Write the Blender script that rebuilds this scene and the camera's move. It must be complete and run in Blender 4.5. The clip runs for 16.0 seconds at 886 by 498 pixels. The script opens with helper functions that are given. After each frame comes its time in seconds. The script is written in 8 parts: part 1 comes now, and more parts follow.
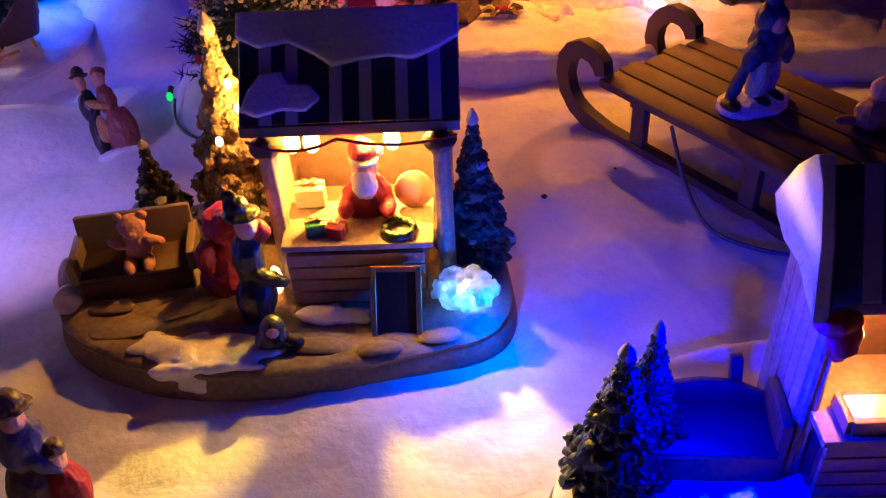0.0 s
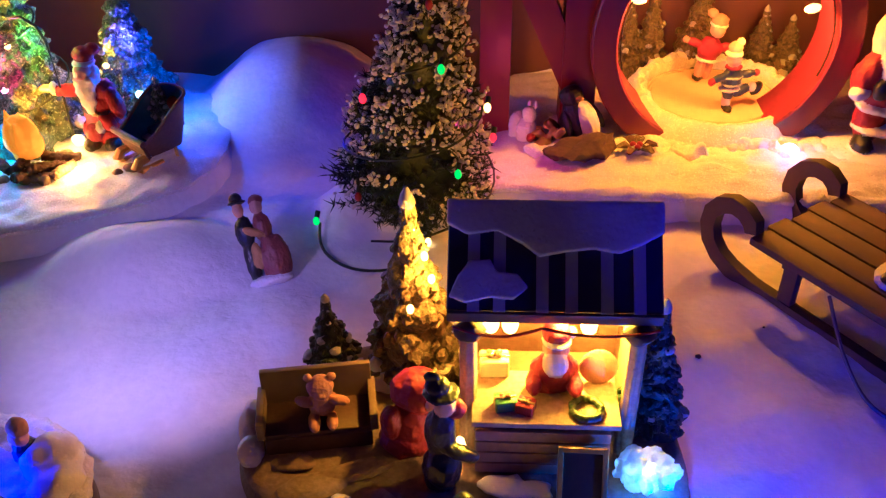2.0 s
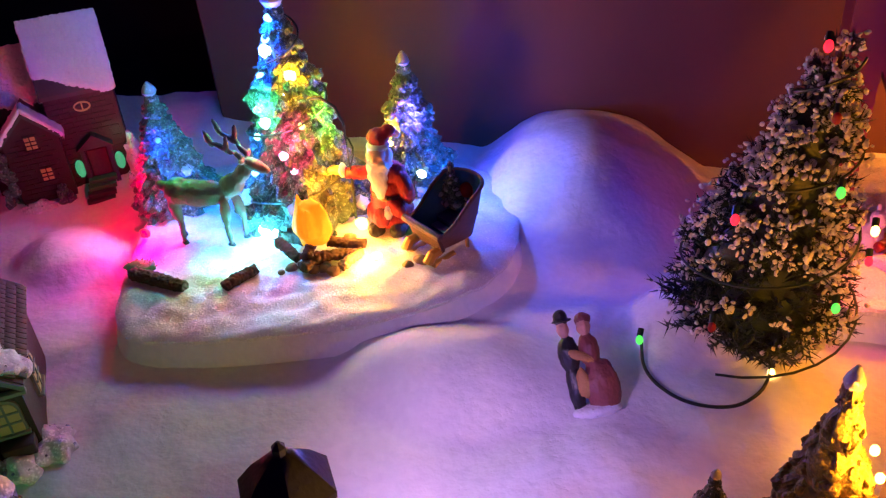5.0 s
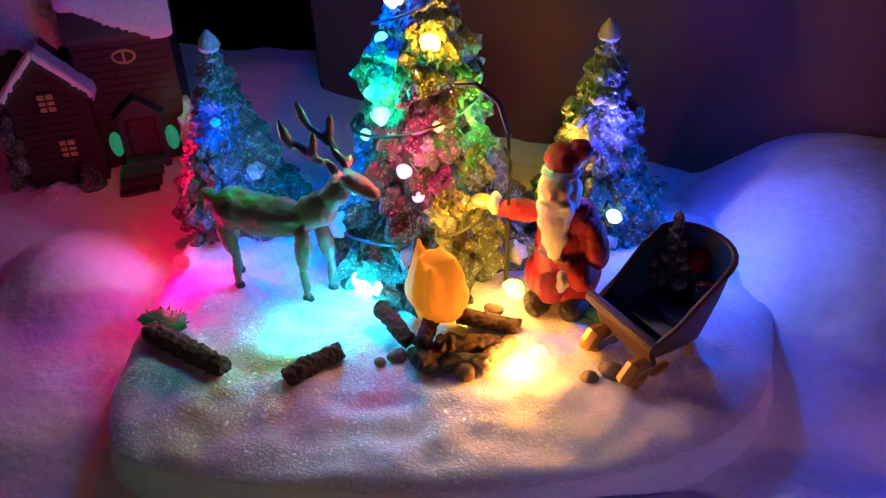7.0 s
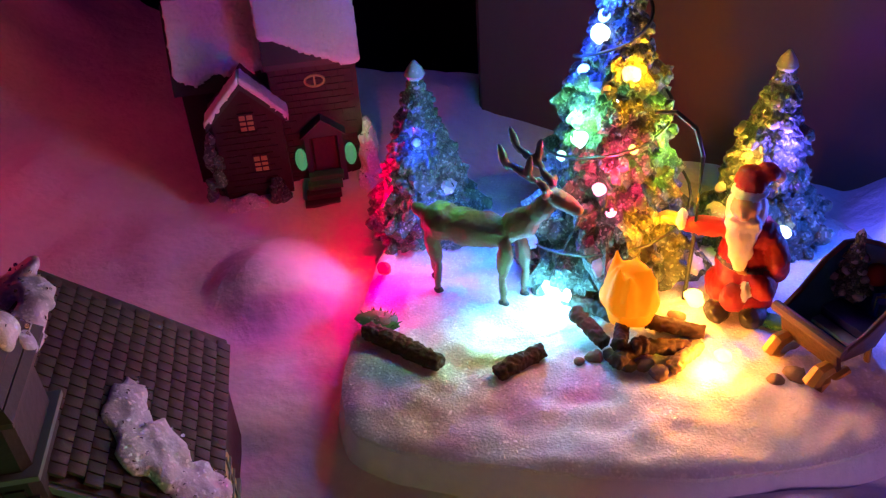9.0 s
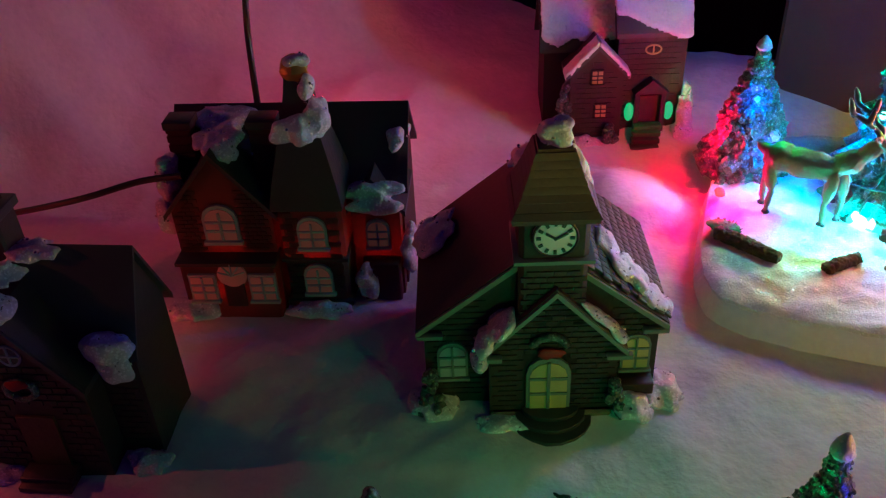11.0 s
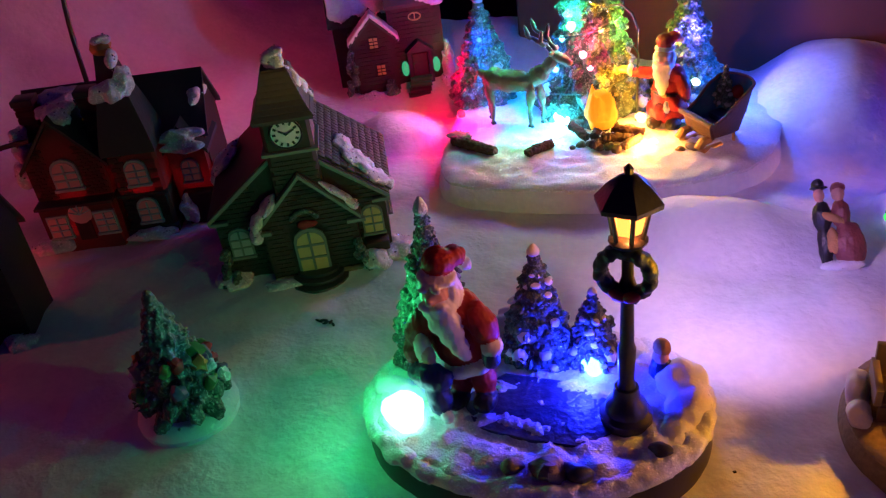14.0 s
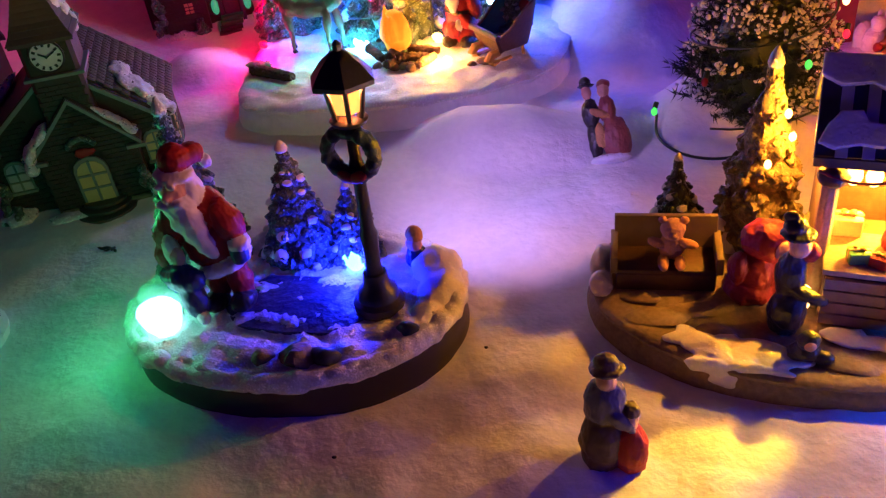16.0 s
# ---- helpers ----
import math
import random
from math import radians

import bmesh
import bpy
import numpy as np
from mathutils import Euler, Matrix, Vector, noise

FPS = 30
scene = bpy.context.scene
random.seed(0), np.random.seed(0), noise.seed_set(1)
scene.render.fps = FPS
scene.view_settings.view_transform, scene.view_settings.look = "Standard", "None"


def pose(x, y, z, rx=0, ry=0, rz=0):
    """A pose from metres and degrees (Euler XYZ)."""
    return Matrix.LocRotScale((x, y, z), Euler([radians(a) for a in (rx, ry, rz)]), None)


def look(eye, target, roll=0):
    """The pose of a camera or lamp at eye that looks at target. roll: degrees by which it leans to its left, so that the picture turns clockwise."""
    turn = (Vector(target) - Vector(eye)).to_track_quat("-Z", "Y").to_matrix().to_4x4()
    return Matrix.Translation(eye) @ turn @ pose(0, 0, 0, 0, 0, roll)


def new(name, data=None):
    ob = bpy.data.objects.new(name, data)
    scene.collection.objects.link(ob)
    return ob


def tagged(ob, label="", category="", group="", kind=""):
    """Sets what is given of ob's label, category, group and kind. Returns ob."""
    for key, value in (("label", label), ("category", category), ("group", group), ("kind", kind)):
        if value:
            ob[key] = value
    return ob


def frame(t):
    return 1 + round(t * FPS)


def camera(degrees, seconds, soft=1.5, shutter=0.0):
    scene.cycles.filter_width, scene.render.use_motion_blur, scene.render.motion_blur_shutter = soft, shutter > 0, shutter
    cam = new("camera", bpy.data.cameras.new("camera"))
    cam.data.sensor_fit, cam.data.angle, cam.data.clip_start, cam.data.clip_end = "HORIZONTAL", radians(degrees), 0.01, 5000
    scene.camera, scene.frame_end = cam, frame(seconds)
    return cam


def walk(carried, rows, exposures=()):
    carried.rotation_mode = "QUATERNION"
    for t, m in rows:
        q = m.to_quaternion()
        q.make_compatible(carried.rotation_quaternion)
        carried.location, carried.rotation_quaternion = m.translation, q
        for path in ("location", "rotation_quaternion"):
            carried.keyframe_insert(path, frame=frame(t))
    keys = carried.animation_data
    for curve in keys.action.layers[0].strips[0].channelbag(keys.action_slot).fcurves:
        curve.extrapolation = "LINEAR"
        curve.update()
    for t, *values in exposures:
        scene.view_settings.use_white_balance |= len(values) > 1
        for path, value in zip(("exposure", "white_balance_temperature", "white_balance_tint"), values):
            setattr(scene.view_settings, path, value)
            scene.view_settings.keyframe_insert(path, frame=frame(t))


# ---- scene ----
cam = camera(53.9, 16.0, soft=1.3)
EXPOSURES = [(0.0, -0.45, 4900, 46), (1.2, -0.45, 4800, 42), (2.0, -0.15, 4900, 30), (2.7, -0.05, 5000, 28), (3.5, 0.15, 5200, 22), (4.4, 0.2, 5600, 18), (5.2, 0.3, 6300, 40), (7.3, -0.9, 5500, 28), (8.0, -1.0, 5500, 28), (8.5, -0.7, 6000, 48), (9.0, -0.3, 6900, 56), (9.6, 0.25, 7200, 56), (10.2, 0.45, 7400, 48), (12.3, 0.75, 4200, -76), (12.6, 0.75, 4300, -72), (13.0, 1.1, 7500, 34), (13.6, 0.7, 6700, 48), (14.2, 0.25, 5800, 24), (15.0, 0.1, 5700, 38), (16.0, 0.1, 5800, 44)]
ROWS = [  # time, eye, target, roll
    (0, (0.002, 0.002, 0.214), (-0.065, 1.573, -1.022), -3.5),
    (0.5, (-0.006, 0.007, 0.223), (-0.085, 1.588, -1.001), -1.9),
    (1, (-0.023, 0.007, 0.236), (-0.113, 1.6, -0.97), -1.5),
    (1.5, (-0.039, 0.015, 0.245), (-0.137, 1.623, -0.94), -1.3),
    (2, (-0.057, 0.024, 0.26), (-0.163, 1.641, -0.912), -1.2),
    (2.5, (-0.063, 0.03, 0.283), (-0.159, 1.662, -0.87), -1.7),
    (3, (-0.063, 0.042, 0.289), (-0.153, 1.678, -0.858), -2.7),
    (3.5, (-0.083, 0.057, 0.294), (-0.235, 1.685, -0.858), -3.8),
    (4, (-0.109, 0.057, 0.286), (-0.368, 1.677, -0.857), -4.7),
    (4.5, (-0.128, 0.062, 0.281), (-0.467, 1.67, -0.859), -5.1),
    (5, (-0.153, 0.08, 0.274), (-0.566, 1.675, -0.86), -4.5),
    (5.2, (-0.162, 0.093, 0.268), (-0.643, 1.67, -0.866), -4.8),
    (7.3, (-0.233, 0.247, 0.204), (-0.835, 1.731, -0.994), -2.3),
    (7.5, (-0.23, 0.251, 0.204), (-0.819, 1.728, -1.008), -2.1),
    (8, (-0.226, 0.251, 0.216), (-0.82, 1.754, -0.963), -2.1),
    (8.5, (-0.241, 0.227, 0.227), (-0.886, 1.737, -0.916), -2.8),
    (9, (-0.265, 0.193, 0.227), (-0.996, 1.649, -0.932), -4.1),
    (9.5, (-0.288, 0.155, 0.234), (-1.064, 1.578, -0.937), -3.0),
    (10, (-0.303, 0.113, 0.244), (-1.171, 1.49, -0.918), -3.0),
    (10.2, (-0.306, 0.094, 0.25), (-1.225, 1.441, -0.907), -3.6),
    (12.3, (-0.297, -0.029, 0.268), (-1.273, 1.307, -0.855), -2.7),
    (12.5, (-0.289, -0.036, 0.269), (-1.269, 1.3, -0.851), -3.0),
    (13, (-0.26, -0.041, 0.269), (-1.243, 1.3, -0.842), -3.7),
    (13.5, (-0.207, -0.044, 0.269), (-1.153, 1.331, -0.832), -6.6),
    (14, (-0.152, -0.047, 0.274), (-1.013, 1.381, -0.831), -7.7),
    (14.5, (-0.101, -0.047, 0.263), (-0.858, 1.432, -0.85), -7.2),
    (15, (-0.085, -0.051, 0.265), (-0.795, 1.446, -0.855), -7.6),
    (15.5, (-0.094, -0.045, 0.251), (-0.788, 1.454, -0.877), -7.3),
    (16, (-0.087, -0.043, 0.242), (-0.75, 1.435, -0.931), -7.6),
]
walk(cam, [(t, look(eye, target, roll)) for t, eye, target, roll in ROWS], exposures=EXPOSURES)

# ---- dim room, the little lamps of the display and a few added fill lamps ----
world = bpy.data.worlds.new("dim_room")
scene.world = world
world.use_nodes = True
world.node_tree.nodes["Background"].inputs[0].default_value = (0.10, 0.03, 0.80, 1)
world.node_tree.nodes["Background"].inputs[1].default_value = 0.018

RED, PINK = (1.0, 0.02, 0.04), (1.0, 0.05, 0.22)
LAMPS = [
    ("stall_lamp", (-0.0300, 0.2500, 0.0690), (1, 0.50, 0.0), 0.380, 0.0015),
    ("stall_back_lamp", (-0.0300, 0.2720, 0.0690), (1, 0.58, 0.0), 2.100, 0.0015),
    ("stall_side_lamp", (-0.0720, 0.2690, 0.0720), (1, 0.40, 0.0), 0.400, 0.0015),
    ("doorway_lamp", (-0.0700, 0.2310, 0.0240), (1, 0.34, 0.02), 0.140, 0.0015),
    ("snowball_lamp", (0.0080, 0.2110, 0.0230), (0, 0.1, 1), 0.120, 0.0015),
    ("snowball_bulb_lamp", (0.0000, 0.2260, 0.0180), (0.20, 0.60, 1), 0.040, 0.0015),
    ("hut_lamp", (0.0990, 0.1575, 0.0600), (1, 0.36, 0.03), 0.170, 0.0015),
    ("hut_blue_lamp", (0.0640, 0.1480, 0.0480), (0.0, 0.01, 1), 0.300, 0.0015),
    ("letter_lamp", (0.0260, 0.4700, 0.0970), (1, 0.33, 0), 0.560, 0.0015),
    ("letter_lamp", (0.1020, 0.4700, 0.0930), (1, 0.33, 0), 0.520, 0.0015),
    ("letter_lamp", (0.0650, 0.4700, 0.1240), (1, 0.33, 0), 0.300, 0.0015),
    ("stage_lamp", (0.1050, 0.4400, 0.0300), (0.04, 0.2, 1), 0.008, 0.0015),
    ("stage_red_lamp", (-0.0500, 0.4250, 0.0480), PINK, 0.040, 0.0015),
    ("glade_white_lamp", (-0.3430, 0.4340, 0.0230), (0.02, 0.70, 0.90), 0.095, 0.0015),
    ("glade_gold_lamp", (-0.2830, 0.4240, 0.0215), (1, 0.38, 0.02), 0.095, 0.0015),
    ("glade_green_lamp", (-0.3880, 0.4410, 0.0680), (0.0, 1.0, 0.10), 0.030, 0.0015),
    # added fill without a bulb, for the green patch on the glade ground
    ("glade_ground_fill", (-0.3600, 0.4160, 0.0240), (0.0, 1.0, 0.35), 0.022, 0.0015),
    ("glade_red_lamp", (-0.4090, 0.4240, 0.0270), (1, 0.0, 0.10), 0.045, 0.0015),
    ("glade_fire_lamp", (-0.2960, 0.4480, 0.0260), (1, 0.50, 0.04), 0.036, 0.0015),
    ("mound_lamp", (-0.2430, 0.4900, 0.0480), (0, 0.15, 1), 0.145, 0.0030),
    # unseen violet fill added in front of the mound
    ("mound_violet_fill", (-0.1500, 0.4450, 0.0600), (0.04, 0.02, 1), 0.022, 0.0030),
    ("promenade_green_lamp", (-0.3400, 0.1500, 0.0340), (0, 1, 0.22), 0.024, 0.0015),
    # no bulb here: added fill that strengthens the green bulb's light on the fir
    ("fir_green_fill", (-0.3280, 0.1850, 0.0600), (0, 1, 0.22), 0.032, 0.0015),
    ("promenade_blue_lamp", (-0.2460, 0.2080, 0.0320), (0.02, 0.03, 1), 0.160, 0.0015),
    ("lantern_lamp", (-0.2255, 0.2023, 0.1120), (1, 0.3, 0.06), 0.040, 0.0015),
    ("back_red_lamp", (-0.6200, 0.4000, 0.1000), (1, 0.02, 0.07), 0.110, 0.0100),
    ("left_red_lamp", (-0.7000, 0.0300, 0.1300), (1.0, 0.12, 0.08), 0.130, 0.0040),
    ("far_red_lamp", (-0.7000, 0.1050, 0.0350), RED, 0.045, 0.0040),
    ("lane_red_lamp", (-0.5960, 0.1940, 0.0140), RED, 0.004, 0.0040),
    ("villa_green_lamp", (-0.4663, 0.5110, 0.0360), (0, 1, 0.30), 0.0015, 0.0015),
    ("manor_lamp", (-0.5888, 0.2573, 0.0400), (1.0, 0.02, 0.03), 0.0040, 0.0030),
    ("manor_tower_lamp", (-0.5516, 0.2750, 0.0340), (1.0, 0.02, 0.03), 0.0030, 0.0030),
    ("manor_porch_lamp", (-0.5816, 0.2453, 0.0160), (1.0, 0.02, 0.03), 0.0020, 0.0030),
    ("manor_wing_lamp", (-0.5328, 0.2980, 0.0300), (1.0, 0.02, 0.03), 0.0035, 0.0030),
    # unseen violet fill from above, added for the room's ambient light
    ("room_fill", (0.2000, 0.1000, 0.6000), (0.38, 0.07, 1), 0.120, 0.1000),
]
# bulbs in the glade firs: axis x, y, foot radius, height of the fir; height, bearing, colour and strength of the bulb
FIR_LAMPS = [
    (-0.334, 0.478, 0.0365, 0.130, 0.126, -15, (0.0, 0.10, 1.0), 0.127),
    (-0.334, 0.478, 0.0365, 0.130, 0.108, -40, (0.0, 0.04, 1.0), 0.140),
    (-0.334, 0.478, 0.0365, 0.130, 0.103, 40, (1.0, 0.40, 0.0), 0.127),
    (-0.334, 0.478, 0.0365, 0.130, 0.086, -22, (0.0, 1.0, 0.30), 0.127),
    (-0.334, 0.478, 0.0365, 0.130, 0.078, 70, (0.25, 1.0, 0.02), 0.090),
    (-0.334, 0.478, 0.0365, 0.130, 0.070, 18, (1.0, 0.03, 0.10), 0.127),
    (-0.334, 0.478, 0.0365, 0.130, 0.050, 45, (1.0, 0.32, 0.0), 0.102),
    (-0.334, 0.478, 0.0365, 0.130, 0.050, -45, (0.0, 0.16, 1.0), 0.115),
    (-0.413, 0.474, 0.0265, 0.076, 0.062, 20, (0.0, 0.06, 1.0), 0.060),
    (-0.413, 0.474, 0.0265, 0.076, 0.036, 40, (0.0, 0.10, 1.0), 0.050),
    (-0.413, 0.474, 0.0265, 0.076, 0.042, -40, (1.0, 0.0, 0.04), 0.130),
    (-0.280, 0.514, 0.0255, 0.080, 0.056, -40, (1.0, 0.42, 0.02), 0.115),
    (-0.280, 0.514, 0.0255, 0.080, 0.064, 30, (0.12, 0.08, 1.0), 0.140),
]
for fir_x, fir_y, foot, tall, up, bearing, tint, watts in FIR_LAMPS:
    out = foot * (1.0 - 0.86 * ((up - 0.015) / tall - 0.16) / 0.74) + 0.0036
    LAMPS.append(("fir_bulb_lamp", (fir_x + out * math.sin(radians(bearing)), fir_y - out * math.cos(radians(bearing)), up), tint, watts * 0.80, 0.0015))
for lamp_name, place, tint, watts, size in LAMPS:
    lamp_data = bpy.data.lights.new(lamp_name, "POINT")
    lamp_data.color, lamp_data.energy, lamp_data.shadow_soft_size = tint, watts, size
    new(lamp_name, lamp_data).location = place
# added lilac fill spot at the lantern, brightening the drifts behind it
beam = bpy.data.lights.new("drift_fill_beam", "SPOT")
beam.color, beam.energy, beam.shadow_soft_size, beam.spot_size, beam.spot_blend = (0.76, 0.48, 1.0), 1.05, 0.006, radians(68), 1.0
new("drift_fill_beam", beam).matrix_basis = look((-0.2250, 0.2090, 0.1120), (-0.2050, 0.3150, 0.0000))

# ---- materials ----
def material(name, colour, rough=0.6, metal=0.0, second=None, grain=220.0, blotch=40.0, mix=0.5, bump=0.3, depth=0.0006, glitter=0.0, glow=None, power=0.0, sheen=0.0, spec=0.5, coat=0.0):
    """A painted, cast or woven surface: two tones mixed at two scales, fine relief, and glitter flakes where asked."""
    m = bpy.data.materials.new(name)
    m.use_nodes = True
    t = m.node_tree
    bsdf = t.nodes["Principled BSDF"]
    coord = t.nodes.new("ShaderNodeTexCoord")
    info = t.nodes.new("ShaderNodeObjectInfo")
    shift = t.nodes.new("ShaderNodeVectorMath")
    t.links.new(coord.outputs["Object"], shift.inputs[0])
    t.links.new(info.outputs["Random"], shift.inputs[1])
    fine, wide = t.nodes.new("ShaderNodeTexNoise"), t.nodes.new("ShaderNodeTexNoise")
    fine.inputs["Scale"].default_value, fine.inputs["Detail"].default_value = grain, 5.0
    wide.inputs["Scale"].default_value, wide.inputs["Detail"].default_value = blotch, 3.0
    for n in (fine, wide):
        t.links.new(shift.outputs[0], n.inputs["Vector"])
    both = t.nodes.new("ShaderNodeMath")
    both.operation = "MULTIPLY_ADD"
    both.inputs[1].default_value = 0.6
    t.links.new(fine.outputs["Fac"], both.inputs[0])
    half = t.nodes.new("ShaderNodeMath")
    half.operation = "MULTIPLY"
    half.inputs[1].default_value = 0.55
    t.links.new(wide.outputs["Fac"], half.inputs[0])
    t.links.new(half.outputs[0], both.inputs[2])
    ramp = t.nodes.new("ShaderNodeMapRange")
    ramp.inputs["From Min"].default_value, ramp.inputs["From Max"].default_value = 0.35, 0.80
    ramp.inputs["To Max"].default_value = mix
    t.links.new(both.outputs[0], ramp.inputs["Value"])
    blend = t.nodes.new("ShaderNodeMix")
    blend.data_type = "RGBA"
    blend.inputs[6].default_value = (*colour, 1)
    blend.inputs[7].default_value = (*(second or [c * 0.55 for c in colour]), 1)
    t.links.new(ramp.outputs["Result"], blend.inputs[0])
    t.links.new(blend.outputs[2], bsdf.inputs["Base Color"])
    bsdf.inputs["Roughness"].default_value, bsdf.inputs["Metallic"].default_value = rough, metal
    bsdf.inputs["Specular IOR Level"].default_value = spec
    bsdf.inputs["Sheen Weight"].default_value = sheen
    bsdf.inputs["Coat Weight"].default_value = coat
    relief = t.nodes.new("ShaderNodeBump")
    relief.inputs["Strength"].default_value, relief.inputs["Distance"].default_value = bump, depth
    t.links.new(both.outputs[0], relief.inputs["Height"])
    t.links.new(relief.outputs[0], bsdf.inputs["Normal"])
    if glitter:
        cells = t.nodes.new("ShaderNodeTexVoronoi")
        cells.inputs["Scale"].default_value = 1250.0
        t.links.new(shift.outputs[0], cells.inputs["Vector"])
        split = t.nodes.new("ShaderNodeSeparateColor")
        t.links.new(cells.outputs["Color"], split.inputs[0])
        pick = t.nodes.new("ShaderNodeMath")
        pick.operation = "GREATER_THAN"
        pick.inputs[1].default_value = 1.0 - glitter
        t.links.new(split.outputs[0], pick.inputs[0])
        dull = t.nodes.new("ShaderNodeMapRange")
        dull.inputs["To Min"].default_value, dull.inputs["To Max"].default_value = rough, 0.18
        t.links.new(pick.outputs[0], dull.inputs["Value"])
        t.links.new(dull.outputs["Result"], bsdf.inputs["Roughness"])
        # each flake lies at its own slant and shines like foil
        centred = t.nodes.new("ShaderNodeVectorMath")
        centred.operation = "SUBTRACT"
        centred.inputs[1].default_value = (0.5, 0.5, 0.5)
        t.links.new(cells.outputs["Color"], centred.inputs[0])
        slant = t.nodes.new("ShaderNodeVectorMath")
        slant.operation = "SCALE"
        t.links.new(centred.outputs[0], slant.inputs[0])
        amount = t.nodes.new("ShaderNodeMath")
        amount.operation = "MULTIPLY"
        amount.inputs[1].default_value = 0.65
        t.links.new(pick.outputs[0], amount.inputs[0])
        t.links.new(amount.outputs[0], slant.inputs["Scale"])
        lean = t.nodes.new("ShaderNodeVectorMath")
        t.links.new(relief.outputs[0], lean.inputs[0])
        t.links.new(slant.outputs[0], lean.inputs[1])
        unit = t.nodes.new("ShaderNodeVectorMath")
        unit.operation = "NORMALIZE"
        t.links.new(lean.outputs[0], unit.inputs[0])
        t.links.new(unit.outputs[0], bsdf.inputs["Normal"])
        metal_part = t.nodes.new("ShaderNodeMath")
        metal_part.operation = "MULTIPLY"
        metal_part.inputs[1].default_value = 0.12
        t.links.new(pick.outputs[0], metal_part.inputs[0])
        t.links.new(metal_part.outputs[0], bsdf.inputs["Metallic"])
        foil = t.nodes.new("ShaderNodeMix")
        foil.data_type = "RGBA"
        foil.inputs[7].default_value = (*[min(0.95, c * 1.3 + 0.12) for c in colour], 1)
        t.links.new(blend.outputs[2], foil.inputs[6])
        t.links.new(pick.outputs[0], foil.inputs[0])
        t.links.new(foil.outputs[2], bsdf.inputs["Base Color"])
    if glow:
        bsdf.inputs["Emission Color"].default_value = (*glow, 1)
        bsdf.inputs["Emission Strength"].default_value = power
    return m


COTTON = material("cotton_wool_snow", (0.80, 0.80, 0.82), 0.95, second=(0.64, 0.64, 0.69), grain=240, blotch=58, mix=0.7, bump=0.55, depth=0.0026, sheen=0.3, spec=0.1)
SNOW = material("painted_resin_snow", (0.80, 0.80, 0.83), 0.55, second=(0.60, 0.62, 0.68), grain=700, blotch=90, bump=0.5, depth=0.0008, glitter=0.05)
GRAIN_SNOW = material("granular_snow", (0.78, 0.78, 0.80), 0.6, second=(0.52, 0.50, 0.50), grain=1100, blotch=140, mix=0.8, bump=0.6, depth=0.0014, glitter=0.13)
HOUSE_SNOW = material("glittered_house_snow", (0.60, 0.60, 0.64), 0.5, second=(0.46, 0.46, 0.52), grain=900, blotch=150, bump=0.7, depth=0.0008, glitter=0.24)
GLITTER = material("silver_glitter", (0.85, 0.87, 0.90), 0.16, metal=0.75, second=(0.75, 0.78, 0.82), bump=0.0)
PINE = material("dark_green_pine", (0.012, 0.032, 0.020), 0.42, second=(0.005, 0.013, 0.010), grain=900, blotch=120, mix=0.9, bump=0.7, depth=0.0008)
PINE_GLITTER = material("glittered_green_pine", (0.085, 0.140, 0.110), 0.34, second=(0.004, 0.010, 0.008), grain=700, blotch=160, mix=1.0, bump=1.0, depth=0.0014, glitter=0.16)
FROST = material("frosted_bough_snow", (0.40, 0.40, 0.44), 0.5, second=(0.20, 0.20, 0.24), grain=700, bump=0.6, depth=0.0010, glitter=0.06)
PINE_OLIVE = material("olive_green_pine", (0.22, 0.165, 0.040), 0.42, second=(0.018, 0.018, 0.008), grain=800, blotch=300, mix=1.0, bump=1.0, depth=0.0016)
BARK = material("brown_bark", (0.10, 0.05, 0.025), 0.8, second=(0.03, 0.015, 0.01), grain=600, mix=0.9, bump=0.9, depth=0.0010)
WOOD = material("stained_wood", (0.42, 0.25, 0.11), 0.5, second=(0.22, 0.12, 0.05), grain=300, blotch=60, mix=0.8, bump=0.35)
WOOD_PALE = material("pale_weathered_wood", (0.46, 0.33, 0.19), 0.7, second=(0.20, 0.12, 0.06), grain=500, blotch=90, mix=0.9, bump=0.8)
WOOD_DARK = material("dark_wood", (0.10, 0.055, 0.035), 0.55, second=(0.04, 0.02, 0.015), grain=400, mix=0.8, bump=0.5)
SLED_WOOD = material("brown_birch_plywood", (0.130, 0.074, 0.056), 0.65, second=(0.085, 0.045, 0.034), grain=160, blotch=30, mix=0.7, bump=0.25)
SLED_EDGE = material("dark_laser_cut_edge", (0.035, 0.022, 0.018), 0.7)
OLIVE = material("olive_painted_bench", (0.20, 0.15, 0.06), 0.55, second=(0.10, 0.075, 0.03), bump=0.4)
STONE = material("tan_paving", (0.27, 0.20, 0.12), 0.75, second=(0.11, 0.080, 0.050), grain=500, blotch=70, mix=0.9, bump=0.8, depth=0.0010)
BASE_BROWN = material("dark_brown_base", (0.032, 0.020, 0.020), 0.35, second=(0.03, 0.017, 0.015), bump=0.15)
ROOF_BLUE = material("navy_striped_roof", (0.030, 0.030, 0.075), 0.5, second=(0.015, 0.015, 0.035), bump=0.3)
ROOF_STRIPE = material("pale_roof_stripe", (0.42, 0.42, 0.50), 0.55, second=(0.30, 0.30, 0.38), bump=0.3)
BLACK = material("black_paint", (0.012, 0.012, 0.014), 0.35, second=(0.03, 0.03, 0.03), mix=0.5, bump=0.4)
IRON = material("black_cast_iron_paint", (0.014, 0.013, 0.016), 0.35, second=(0.03, 0.025, 0.03), bump=0.5, grain=500)
RED_PAINT = material("red_paint", (0.32, 0.020, 0.018), 0.55, second=(0.15, 0.009, 0.010), bump=0.3, spec=0.3)
